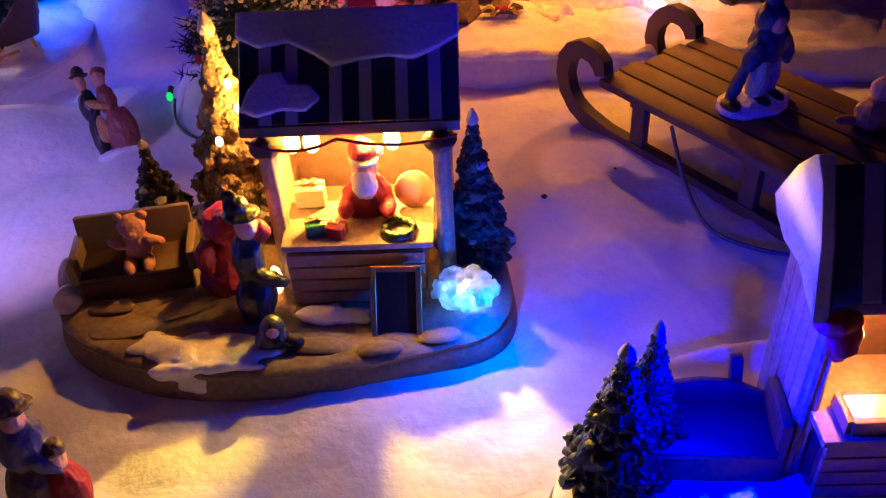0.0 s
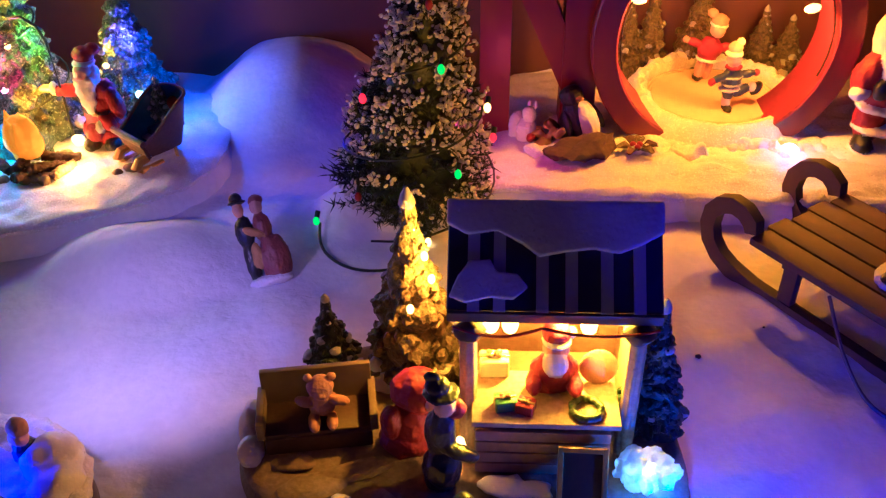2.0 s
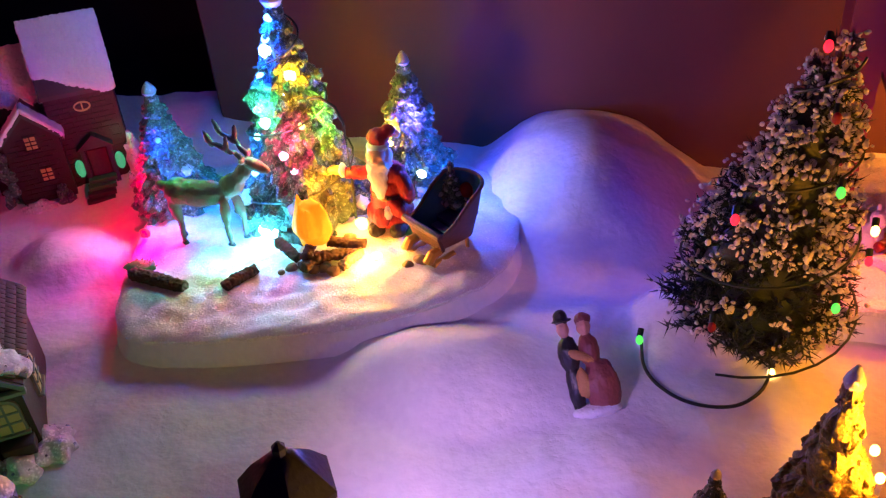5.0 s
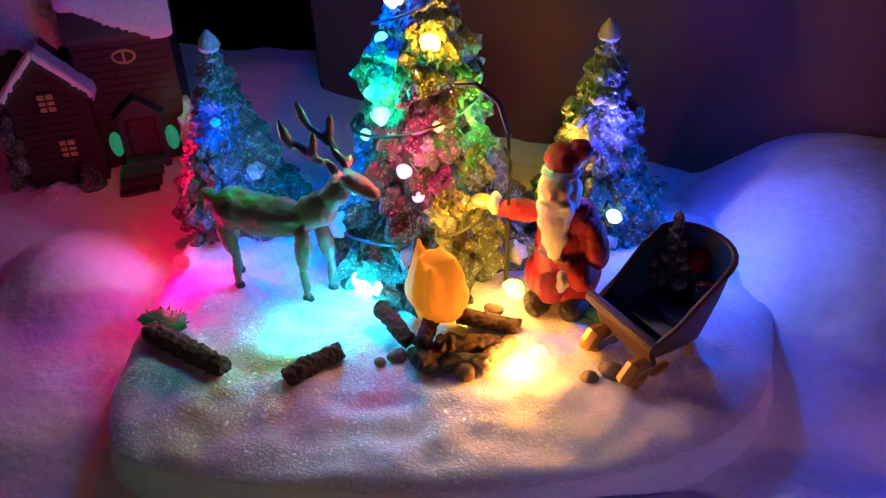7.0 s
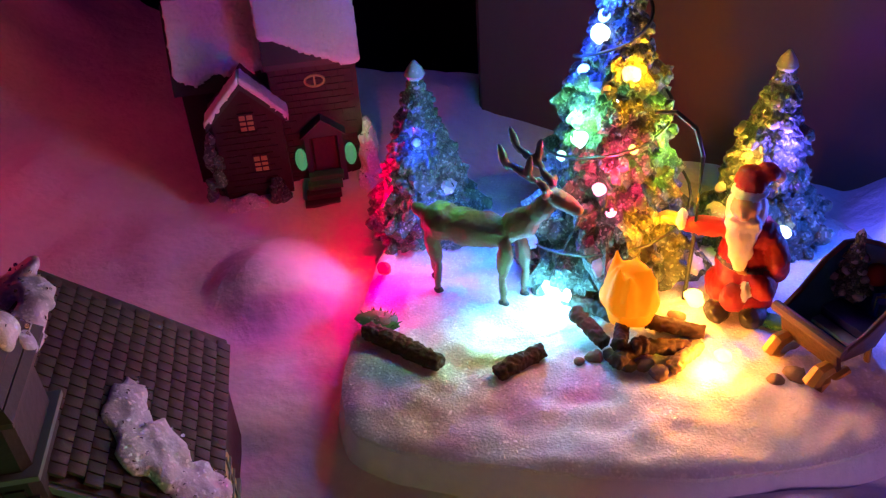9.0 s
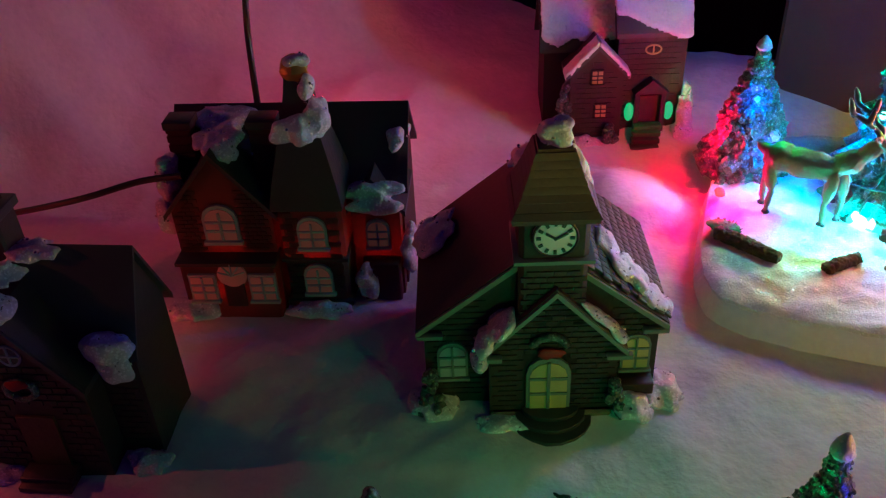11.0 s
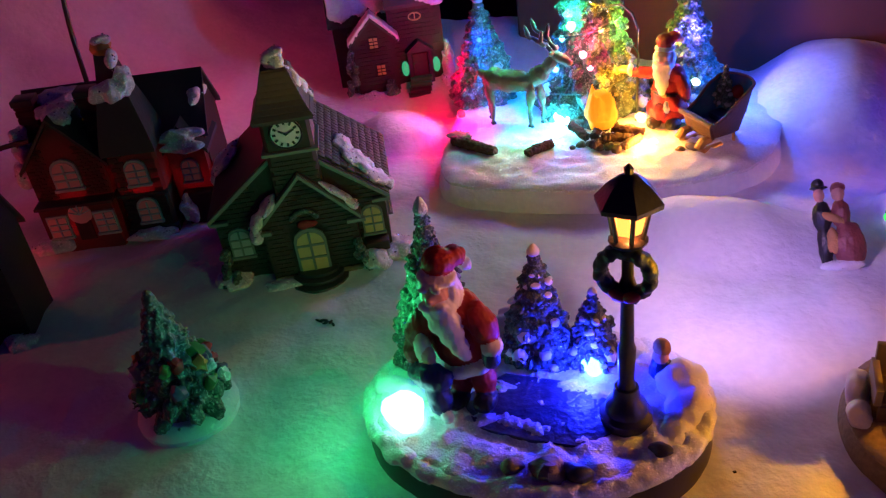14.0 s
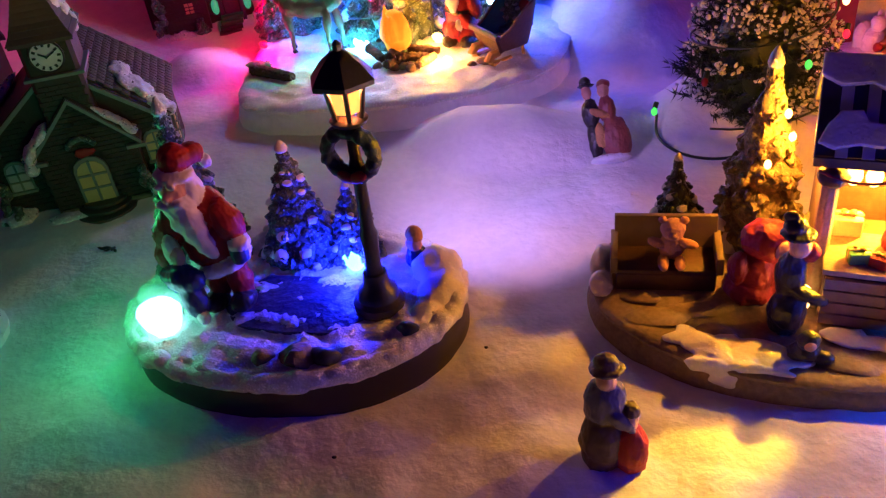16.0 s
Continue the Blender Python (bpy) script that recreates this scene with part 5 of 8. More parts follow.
figurine("bearded_statue", Matrix.Translation((0.1540, 0.4560, 0.0170)) @ spin(0, 0, -8).to_4x4(), "cast bearded figure in a red fur-trimmed robe with a sack", [
    (2, (0, 0, 0.0030), (0.0300, 0.0240, 0.0050)), (3, (-0.010, -0.006, 0.0090), (0.0055, 0.0085, 0.0050)), (3, (0.010, -0.006, 0.0090), (0.0055, 0.0085, 0.0050)), (0, (-0.008, 0, 0.0220), (0.0085, 0.0085, 0.0140)), (0, (0.008, 0, 0.0220), (0.0085, 0.0085, 0.0140)),
    (0, (0, 0, 0.0430), (0.0185, 0.0140, 0.0190)), (1, (0, -0.001, 0.0300), (0.0190, 0.0145, 0.0036)), (0, (-0.016, -0.003, 0.0480), (0.0065, 0.0090, 0.0120), (0, 20, 0)), (1, (-0.019, -0.009, 0.0390), (0.0050, 0.0050, 0.0040)), (4, (0, -0.003, 0.0700), (0.0085, 0.0080, 0.0090)), (1, (0, -0.0090, 0.0600), (0.0125, 0.0078, 0.0150)), (1, (-0.009, 0, 0.0680), (0.0085, 0.0090, 0.0140)), (1, (0.008, 0.001, 0.0680), (0.0060, 0.0080, 0.0110)), (1, (-0.003, -0.0110, 0.0530), (0.0080, 0.0055, 0.0110)), (1, (-0.006, 0.001, 0.0860), (0.0080, 0.0080, 0.0060)), (1, (0, -0.001, 0.0170), (0.0165, 0.0125, 0.0032)),
    (1, (0, 0, 0.0770), (0.0100, 0.0098, 0.0030)), (0, (0.002, 0.001, 0.0830), (0.0090, 0.0090, 0.0080)), (5, (0.020, 0.004, 0.0450), (0.0120, 0.0110, 0.0150)), (3, (-0.010, -0.013, 0.0430), (0.0040, 0.0030, 0.0060))], [RED_PAINT, WHITE_PAINT, SNOW, BLACK, SKIN, WOOD_DARK])
lantern = thing("small_lantern", Matrix.Translation((0.1800, 0.4680, 0.0180)), "small gold lantern glowing yellow", "lantern")
part("glass", Shape().box((0, 0, 0.0100), (0.0130, 0.0130, 0.0170)), FLAME, lantern)
part("foot", Shape().box((0, 0, 0.0010), (0.0150, 0.0150, 0.0022)), GOLD, lantern)
part("cap", Shape().lathe((0, 0, 0.0188), [(0.0105, 0), (0.0090, 0.0030), (0.0020, 0.0080)], 8), GOLD, lantern)

s = Shape()
for k in range(3):
    s.ball((0.006 * (k - 1), 0.002 * (k % 2), 0.0030 + 0.001 * k), (0.0110, 0.0062, 0.0036), spin(6 * k, 8 - 9 * k, 28 + 9 * k), 14, 8, 0.8, 160, 7 + k)
solid("bark_chip", s, BARK, Matrix.Translation((-0.0090, 0.4450, 0.0200)) @ Matrix.Diagonal((1.45, 1.45, 1.05, 1.0)), "curled brown chip of bark in the snow", "bark")


def holly(at, rz, label):
    root = thing("holly_sprig", Matrix.Translation(at) @ spin(0, 0, rz).to_4x4(), label, "sprig")
    for k in range(6):
        a = k * 60 + 12 * (k % 2)
        leaf = Shape()
        L = 0.0120
        outline = []
        for i in range(12):
            b = 2 * math.pi * i / 12
            spike = 1.0 if i % 2 else 0.68
            outline.append((L * 0.5 + L * 0.5 * math.cos(b) * (1 if spike == 1 else 0.86), L * 0.26 * math.sin(b) * spike))
        turn = Matrix.Rotation(radians(a), 3, "Z")
        leaf.slab(outline, lambda u, v, w: turn @ Vector((u, v, 0.003 + 0.006 * math.sin(u / L * 2.4) + 0.5 * abs(v) + 0.0005 * w)), 0.02)
        part("leaf", leaf, PINE_OLIVE if k % 2 else BARK, root)
    for x, y in ((0.0015, 0.001), (-0.002, 0.001), (0, -0.0022)):
        part("berry", Shape().ball((x, y, 0.0085), 0.0018), RED_PAINT, root)


holly((0.0225, 0.4470, 0.0170), 0, "brown and green holly sprig in the snow")
figurine("squirrel_figurine", Matrix.Translation((-0.0380, 0.4640, 0.0170)) @ spin(-16, 0, -20).to_4x4() @ Matrix.Scale(0.82, 4), "pale cast squirrel sitting beside the letter", [
    (0, (0, 0, 0.0090), (0.0070, 0.0080, 0.0100)), (0, (0.0020, -0.004, 0.0210), (0.0050, 0.0056, 0.0054)), (0, (0.0005, -0.001, 0.0275), (0.0014, 0.0014, 0.0030)), (0, (0.0048, -0.001, 0.0275), (0.0014, 0.0014, 0.0030)), (1, (0.0060, -0.0070, 0.0060), (0.0030, 0.0055, 0.0030)), (0, (-0.0085, 0.004, 0.0100), (0.0055, 0.0060, 0.0110))], [WHITE_PAINT, RED_PAINT])
s = Shape()
rng = random.Random(8)
for k in range(12):
    s.ball((rng.uniform(-0.008, 0.008), rng.uniform(-0.006, 0.006), rng.uniform(0.002, 0.012)), (0.0042, 0.0018, 0.0026), spin(rng.uniform(0, 180), rng.uniform(0, 180), 0), 8, 5, 0.5, 400, k)
fuse(solid("gold_bow", s, GOLD, Matrix.Translation((-0.0250, 0.4600, 0.0180)), "crumpled gold foil bow in the snow", "bow"), 0.0007, None, 1)
figurine("penguin_figurine", Matrix.Translation((-0.0020, 0.4640, 0.0165)) @ spin(-18, -14, 34).to_4x4() @ Matrix.Scale(1.12, 4), "black and white cast penguin leaning in the snow", [
    (0, (0, 0, 0.0130), (0.0085, 0.0085, 0.0140)), (1, (0.001, -0.0035, 0.0125), (0.0066, 0.0068, 0.0120)), (0, (0, 0, 0.0270), (0.0060, 0.0060, 0.0058)), (2, (0, -0.0065, 0.0262), (0.0016, 0.0030, 0.0012)), (0, (0.0090, 0, 0.0130), (0.0020, 0.0050, 0.0095), (0, -14, 0)), (0, (-0.0090, 0, 0.0130), (0.0020, 0.0050, 0.0095), (0, 14, 0))], [BLACK, WHITE_PAINT, GOLD])
solid("stage_bulb", Shape().ball((0, 0, 0), (0.0050, 0.0046, 0.0046), None, 12, 8, 0.2), LED_CYAN, Matrix.Translation((0.1050, 0.4490, 0.0215)), "blue-white bulb glowing in the stage snow", "bulb")


# ---- the flocked tree with its light string ----
def flocked_tree():
    rng = random.Random(40)
    foot, tip = Vector((-0.1010, 0.4080, 0.0)), Vector((-0.0815, 0.3970, 0.1560))
    axis = (tip - foot).normalized()
    q = axis.to_track_quat("Z", "Y").to_matrix().to_4x4()
    root = thing("christmas_tree", Matrix.Translation(foot) @ q, "small green Christmas tree flocked with white snow", "tree")
    H = (tip - foot).length
    radius = lambda z: 0.0430 * max(0.0, min(1.0, (H - z) / (H - 0.034))) ** 0.86 * smooth_step(-0.004, 0.034, z) ** 0.6  # noqa: E731
    part("trunk", Shape().tube([(0, 0, 0), (0, 0, H * 0.5), (0, 0, H * 0.96)], [0.0045, 0.0030, 0.0010], 8), BARK, root)
    needles, flock = Shape(), Shape()

    def needle(p, d, length, w):
        m = d.to_track_quat("Z", "Y").to_matrix()
        b = len(needles.v)
        needles.v += [p + m @ Vector((w, 0, 0)), p + m @ Vector((-w * 0.5, w * 0.87, 0)), p + m @ Vector((-w * 0.5, -w * 0.87, 0)), p + d * length]
        needles.f += [(b, b + 1, b + 3), (b + 1, b + 2, b + 3), (b + 2, b, b + 3)]
        needles.m += [0, 0, 0]

    # twigs in tufts, each bristling with needles, flock caught on the outer ends
    for k in range(760):
        z = H * (0.05 + 0.95 * (1 - math.sqrt(rng.random())))
        a = rng.uniform(0, 2 * math.pi)
        lump = 1 + 0.22 * noise.noise(Vector((math.cos(a) * 2.2, math.sin(a) * 2.2, z * 60)))
        tip = max(0.004, radius(z) * lump * rng.uniform(0.78, 1.0))
        out = Vector((math.cos(a), math.sin(a), rng.uniform(0.10, 0.50))).normalized()
        top = Vector((tip * math.cos(a), tip * math.sin(a), z))
        for q in range(26):
            p = top - out * tip * 0.60 * rng.random()
            d = (out * 0.7 + Vector((rng.uniform(-1, 1), rng.uniform(-1, 1), rng.uniform(-0.7, 1)))).normalized()
            needle(p, d, rng.uniform(0.0034, 0.0066), rng.uniform(0.00035, 0.00065))
        drift = noise.noise(Vector((top.x * 55 + 3, top.y * 55, top.z * 55))) + 1.5 * (z / H - 0.42) + 0.25 * math.cos(a)
        if drift > -0.34 and rng.random() < 0.72 + 0.28 * z / H:
            for q in range(rng.choice((5, 6, 7)) + (5 if drift > 0.25 else 0)):
                p = top + Vector((rng.uniform(-1, 1), rng.uniform(-1, 1), rng.uniform(-0.6, 1))) * 0.0036 - out * rng.uniform(-0.001, 0.004)
                flock.ball(p, (rng.uniform(0.0006, 0.0017), rng.uniform(0.0006, 0.0014), rng.uniform(0.0005, 0.0011)), spin(rng.uniform(0, 180), rng.uniform(0, 180), 0), 7, 5, 0.8, 520, k + q)
    core = Shape().lathe((0, 0, 0), [(radius(H * k / 10) * 0.60 + 0.0005, H * k / 10) for k in range(1, 10)], 14)
    part("core", core, PINE, root)
    tagged(part("needle_crown", needles, PINE, root, smooth=False), kind="stuff")
    tagged(part("snow_flock", flock, WHITE_PAINT, root, "white flocked snow"), kind="stuff")


flocked_tree()
tree_lights = thing("tree_light_string", Matrix(), "dark green cable with coloured bulbs wound round the tree", "light string")
part("cable", Shape().tube(smoothed([(-0.1440, 0.3900, 0.0100), (-0.1425, 0.3800, 0.0050), (-0.1370, 0.3710, 0.0030), (-0.1270, 0.3630, 0.0025), (-0.1150, 0.3600, 0.0025), (-0.1030, 0.3620, 0.0030), (-0.0930, 0.3720, 0.0030), (-0.0880, 0.3840, 0.0040)]), 0.0008, 7), GREEN_CABLE, tree_lights)
spiral = []
for k in range(90):
    z = 0.018 + 0.128 * k / 89
    r = 0.0475 * (1 - z / 0.165) + 0.003
    a = radians(250 + 13 * k)
    spiral.append((-0.1005 + 0.0195 * z / 0.156 + r * math.cos(a), 0.4070 - 0.010 * z / 0.156 + r * math.sin(a), z))
part("cable", Shape().tube(spiral, 0.0006, 5), GREEN_CABLE, tree_lights)
for p, m in (((-0.1450, 0.3870, 0.0130), LED_GREEN), ((-0.1140, 0.3720, 0.0890), LED_RED), ((-0.0720, 0.3700, 0.0520), LED_GREEN), ((-0.0790, 0.3720, 0.1030), LED_GREEN), ((-0.0590, 0.3900, 0.0760), LED_WARM), ((-0.0880, 0.3830, 0.0040), LED_WARM), ((-0.0560, 0.3980, 0.0560), LED_RED), ((-0.0885, 0.3930, 0.1500), LED_RED), ((-0.1180, 0.3620, 0.0440), RED_PAINT), ((-0.0840, 0.3790, 0.1290), RED_PAINT)):
    b = part("bulb", Shape().ball(p, (0.0017, 0.0017, 0.0024), None, 10, 7), m, tree_lights)
    part("socket", Shape().tube([Vector(p) + Vector((0, 0.0012, 0.001)), Vector(p) + Vector((0.0005, 0.0040, 0.0035))], 0.0014, 7), GREEN_CABLE, b)

COUPLE = Matrix.Translation((-0.1625, 0.3490, on_ground(-0.1625, 0.349, 0.002))) @ spin(-34, -12, 10).to_4x4() @ Matrix.Diagonal((0.88, 0.88, 0.97, 1.0))
figurine("couple_figurine", COUPLE, "cast couple in old-fashioned coats leaning back in the snow", [
    (4, (0.002, 0, 0.0020), (0.0125, 0.0085, 0.0030)), (0, (-0.0055, 0, 0.0130), (0.0040, 0.0042, 0.0125)), (0, (-0.0055, 0, 0.0280), (0.0052, 0.0044, 0.0085)), (3, (-0.0060, -0.001, 0.0395), (0.0032, 0.0034, 0.0038)), (0, (-0.0060, 0, 0.0432), (0.0052, 0.0050, 0.0010)), (0, (-0.0060, 0, 0.0455), (0.0034, 0.0034, 0.0030)),
    (1, (0.0070, 0, 0.0120), (0.0085, 0.0070, 0.0130)), (1, (0.0045, 0, 0.0285), (0.0050, 0.0046, 0.0080)), (3, (0.0040, -0.001, 0.0390), (0.0034, 0.0034, 0.0038)), (1, (0.0042, 0.001, 0.0422), (0.0042, 0.0042, 0.0030)), (2, (0.0000, -0.004, 0.0270), (0.0060, 0.0020, 0.0020), (0, 25, 0)), (2, (-0.0010, -0.004, 0.0150), (0.0030, 0.0020, 0.0070))], [BLACK, material("dull_rose_paint", (0.30, 0.085, 0.075), 0.5, second=(0.17, 0.045, 0.040), grain=500, bump=0.5), TAN, SKIN, SNOW])
figurine("mother_figurine", Matrix.Translation((-0.1265, 0.1560, on_ground(-0.1265, 0.156))) @ spin(-10, 0, 12).to_4x4() @ Matrix.Diagonal((0.92, 0.92, 1.12, 1.0)), "cast lady in a dark coat holding a child in red", [
    (0, (0, 0, 0.0095), (0.0092, 0.0080, 0.0120)), (1, (0.0005, 0, 0.0235), (0.0080, 0.0064, 0.0090)), (2, (0.001, -0.001, 0.0325), (0.0038, 0.0040, 0.0044)), (0, (0.001, 0, 0.0358), (0.0068, 0.0064, 0.0014)), (0, (0.001, 0, 0.0380), (0.0044, 0.0044, 0.0030)), (3, (0.0100, -0.002, 0.0080), (0.0068, 0.0062, 0.0095)), (2, (0.0095, -0.003, 0.0195), (0.0032, 0.0032, 0.0036)), (0, (0.0095, -0.002, 0.0222), (0.0038, 0.0038, 0.0026)), (1, (0.0060, -0.005, 0.0200), (0.0060, 0.0026, 0.0026), (0, 30, 0))], [WOOD_DARK, LILAC, SKIN, RED_PAINT])

# ---- the forest glade piece ----
GT = 0.0150
plinth("glade_platform", [(-0.394, 0.366), (-0.372, 0.355), (-0.315, 0.366), (-0.262, 0.386), (-0.222, 0.418), (-0.210, 0.455), (-0.222, 0.510), (-0.262, 0.540), (-0.340, 0.545), (-0.404, 0.522), (-0.424, 0.470), (-0.410, 0.405)], 0.0150, COTTON, GRAIN_SNOW, "thick snowy cast base of the forest glade", wobble=0.0022, dome=0.001)
conifer("fir_tree", (-0.4130, 0.4740, GT), 0.076, 0.0265, 9, 10, 51, PINE_GLITTER, "glittered cast fir beside the deer", 0.05)
conifer("fir_tree", (-0.3340, 0.4780, GT), 0.130, 0.0365, 12, 12, 52, PINE_GLITTER, "tall glittered cast fir wound with coloured bulbs", 0.08)
conifer("fir_tree", (-0.2800, 0.5140, GT), 0.080, 0.0255, 9, 10, 53, PINE_GLITTER, "snow-tipped glittered cast fir behind the sleigh", 0.30)
glade_lights = thing("glade_light_string", Matrix(), "coloured bulbs wound round the tall glade fir", "light string")
spiral = []
for k in range(80):
    z = 0.030 + 0.110 * k / 79
    r = 0.0370 * (1 - (z - 0.015) / 0.135) + 0.002
    a = radians(200 + 14 * k)
    spiral.append((-0.334 + r * math.cos(a), 0.478 + r * math.sin(a), z))
part("cable", Shape().tube(spiral, 0.0006, 5), GREEN_CABLE, glade_lights)
for dx, dy, z, m, r in ((-0.010, -0.017, 0.112, LED_CYAN, 0.0044), (0.012, -0.016, 0.100, LED_WARM, 0.0044), (-0.013, -0.020, 0.118, LED_BLUE, 0.0030), (-0.012, -0.024, 0.076, LED_MINT, 0.0046), (-0.022, -0.020, 0.066, LED_MINT, 0.0026), (0.002, -0.029, 0.060, LED_PINK, 0.0034), (0.008, -0.028, 0.052, LED_PINK, 0.0026), (-0.003, -0.012, 0.128, LED_BLUE, 0.0030), (-0.018, -0.014, 0.098, LED_BLUE, 0.0030), (0.005, -0.022, 0.090, LED_BLUE, 0.0024), (-0.024, -0.022, 0.046, LED_BLUE, 0.0026), (0.016, -0.022, 0.074, LED_AMBER, 0.0024)):
    out = 0.0360 * (1 - 0.86 * ((z - GT) / 0.130 - 0.16) / 0.74) * 0.80 / math.hypot(dx, dy)
    part("bulb", Shape().ball((-0.334 + dx * out, 0.478 + dy * out, z), r * 0.75, None, 10, 7, 0.25, 300), m, glade_lights)
for p, m, r, label in (((-0.4130, 0.4330, 0.0200), LED_RED, 0.0030, "red bulb glowing in the snow by the fir"), ((-0.3430, 0.4480, 0.0185), LED_CYAN, 0.0075, "large ice-white bulb glowing under the fir"), ((-0.2950, 0.4560, 0.0200), LED_WARM, 0.0038, "warm bulb glowing beside the kneeling figure"), ((-0.2800, 0.4320, 0.0160), LED_WARM, 0.0034, "warm bulb glowing in the glade snow"), ((-0.2700, 0.4950, 0.0300), LED_CYAN, 0.0028, "ice-white bulb behind the sleigh"), ((-0.2870, 0.4960, 0.0480), LED_AMBER, 0.0020, "amber bulb in the small fir")):
    solid("glade_bulb", Shape().ball((0, 0, 0), (r, r * 0.9, r * 0.8), None, 18, 12, 0.5, 260), m, Matrix.Translation(p), label, "bulb")

deer = [(0, (0, 0, 0.0310), (0.0195, 0.0064, 0.0074)), (0, (-0.0110, 0, 0.0315), (0.0090, 0.0068, 0.0078)), (0, (0.0195, 0, 0.0365), (0.0085, 0.0044, 0.0062), (0, -38, 0)), (0, (0.0270, 0, 0.0440), (0.0075, 0.0033, 0.0042), (0, -52, 0)), (0, (0.0345, 0, 0.0490), (0.0066, 0.0034, 0.0035), (0, 28, 0)), (0, (0.0395, 0, 0.0462), (0.0028, 0.0022, 0.0022)), (0, (-0.0195, 0, 0.0345), (0.0046, 0.0026, 0.0030), (0, 30, 0))]
for x, y, tilt in ((-0.0140, -0.004, -9), (-0.0165, 0.004, 9), (0.0145, -0.004, 7), (0.0185, 0.004, -9)):
    deer += [(0, (x, y, 0.0225), (0.0031, 0.0024, 0.0095), (0, tilt, 0)), (0, (x - tilt * 0.00015, y, 0.0095), (0.0016, 0.0015, 0.0098), (0, -tilt * 0.6, 0)), (1, (x - tilt * 0.0001, y, 0.0014), (0.0023, 0.0017, 0.0017))]
for side in (-1, 1):
    deer += [(1, (0.0285, side * 0.003, 0.0552), (0.0048, 0.0015, 0.0015), (0, 48, 0)), (1, (0.0220, side * 0.005, 0.0608), (0.0060, 0.0015, 0.0016), (0, 34, 0)), (1, (0.0245, side * 0.006, 0.0640), (0.0014, 0.0014, 0.0048), (0, 8, 0)), (1, (0.0155, side * 0.006, 0.0665), (0.0015, 0.0015, 0.0052), (0, -18, 0)), (0, (0.0300, side * 0.0046, 0.0530), (0.0014, 0.0034, 0.0016), (side * 25, 0, 0))]
figurine("deer_figurine", Matrix.Translation((-0.3750, 0.4360, 0.0155)) @ spin(0, 0, 2).to_4x4(), "fawn cast deer with antlers standing in the snow", deer, [DEER, BLACK])
figurine("kneeling_figurine", Matrix.Translation((-0.2800, 0.4640, 0.0150)) @ Matrix.Diagonal((1.10, 1.10, 1.10, 1.0)), "cast bearded figure in a red coat kneeling by the fire", [
    (0, (0, 0, 0.0170), (0.0092, 0.0082, 0.0160)), (0, (0, 0, 0.0080), (0.0118, 0.0095, 0.0085)), (0, (0, 0.0005, 0.0300), (0.0098, 0.0068, 0.0062)), (3, (0, -0.0002, 0.0205), (0.0102, 0.0092, 0.0012)), (4, (0, -0.0088, 0.0205), (0.0018, 0.0012, 0.0016)),
    (0, (-0.0130, -0.002, 0.0305), (0.0095, 0.0031, 0.0035), (0, -4, 0)), (2, (-0.0212, -0.002, 0.0312), (0.0017, 0.0036, 0.0038)), (4, (-0.0252, -0.002, 0.0314), (0.0038, 0.0022, 0.0023)),
    (0, (0.0098, -0.003, 0.0240), (0.0038, 0.0048, 0.0088), (0, -12, 0)), (0, (0.0058, -0.0085, 0.0160), (0.0062, 0.0036, 0.0037), (0, 20, -30)), (2, (0.0022, -0.0108, 0.0140), (0.0018, 0.0036, 0.0036)), (5, (-0.0012, -0.0120, 0.0118), (0.0044, 0.0038, 0.0052)),
    (1, (-0.0020, -0.0052, 0.0418), (0.0047, 0.0046, 0.0044)), (1, (-0.0020, -0.0102, 0.0412), (0.0013, 0.0013, 0.0012)), (2, (-0.0020, -0.0068, 0.0362), (0.0056, 0.0036, 0.0050)), (2, (-0.0018, -0.0080, 0.0322), (0.0050, 0.0034, 0.0056)), (2, (-0.0014, -0.0088, 0.0285), (0.0040, 0.0030, 0.0054)), (2, (-0.0010, -0.0092, 0.0250), (0.0026, 0.0022, 0.0044)), (2, (-0.0045, -0.0086, 0.0388), (0.0026, 0.0015, 0.0014), (0, 14, 0)), (2, (0.0005, -0.0086, 0.0388), (0.0026, 0.0015, 0.0014), (0, -14, 0)), (2, (0.0026, -0.0020, 0.0395), (0.0018, 0.0036, 0.0050)), (2, (-0.0066, -0.0020, 0.0395), (0.0018, 0.0036, 0.0050)),
    (2, (-0.0020, -0.0015, 0.0457), (0.0060, 0.0058, 0.0016)), (0, (-0.0018, 0.0000, 0.0492), (0.0055, 0.0055, 0.0042)), (0, (0.0020, 0.0020, 0.0512), (0.0040, 0.0042, 0.0030)), (2, (0.0058, 0.0040, 0.0490), (0.0020, 0.0020, 0.0020)),
    (3, (-0.0052, -0.0088, 0.0028), (0.0046, 0.0064, 0.0034)), (3, (0.0056, -0.0080, 0.0028), (0.0046, 0.0064, 0.0034))], [RED_PAINT, SKIN, WHITE_PAINT, BLACK, GOLD, CRIMSON])
solid("staff", Shape().tube([(0, 0, 0), (0.0008, 0, 0.030), (0.0004, 0, 0.062), (-0.003, 0, 0.072), (-0.010, 0, 0.077), (-0.017, 0, 0.076)], 0.0008, 7), GREEN_CABLE, Matrix.Translation((-0.2990, 0.4600, 0.0150)), "thin bent wire staff in the glade", "wire")


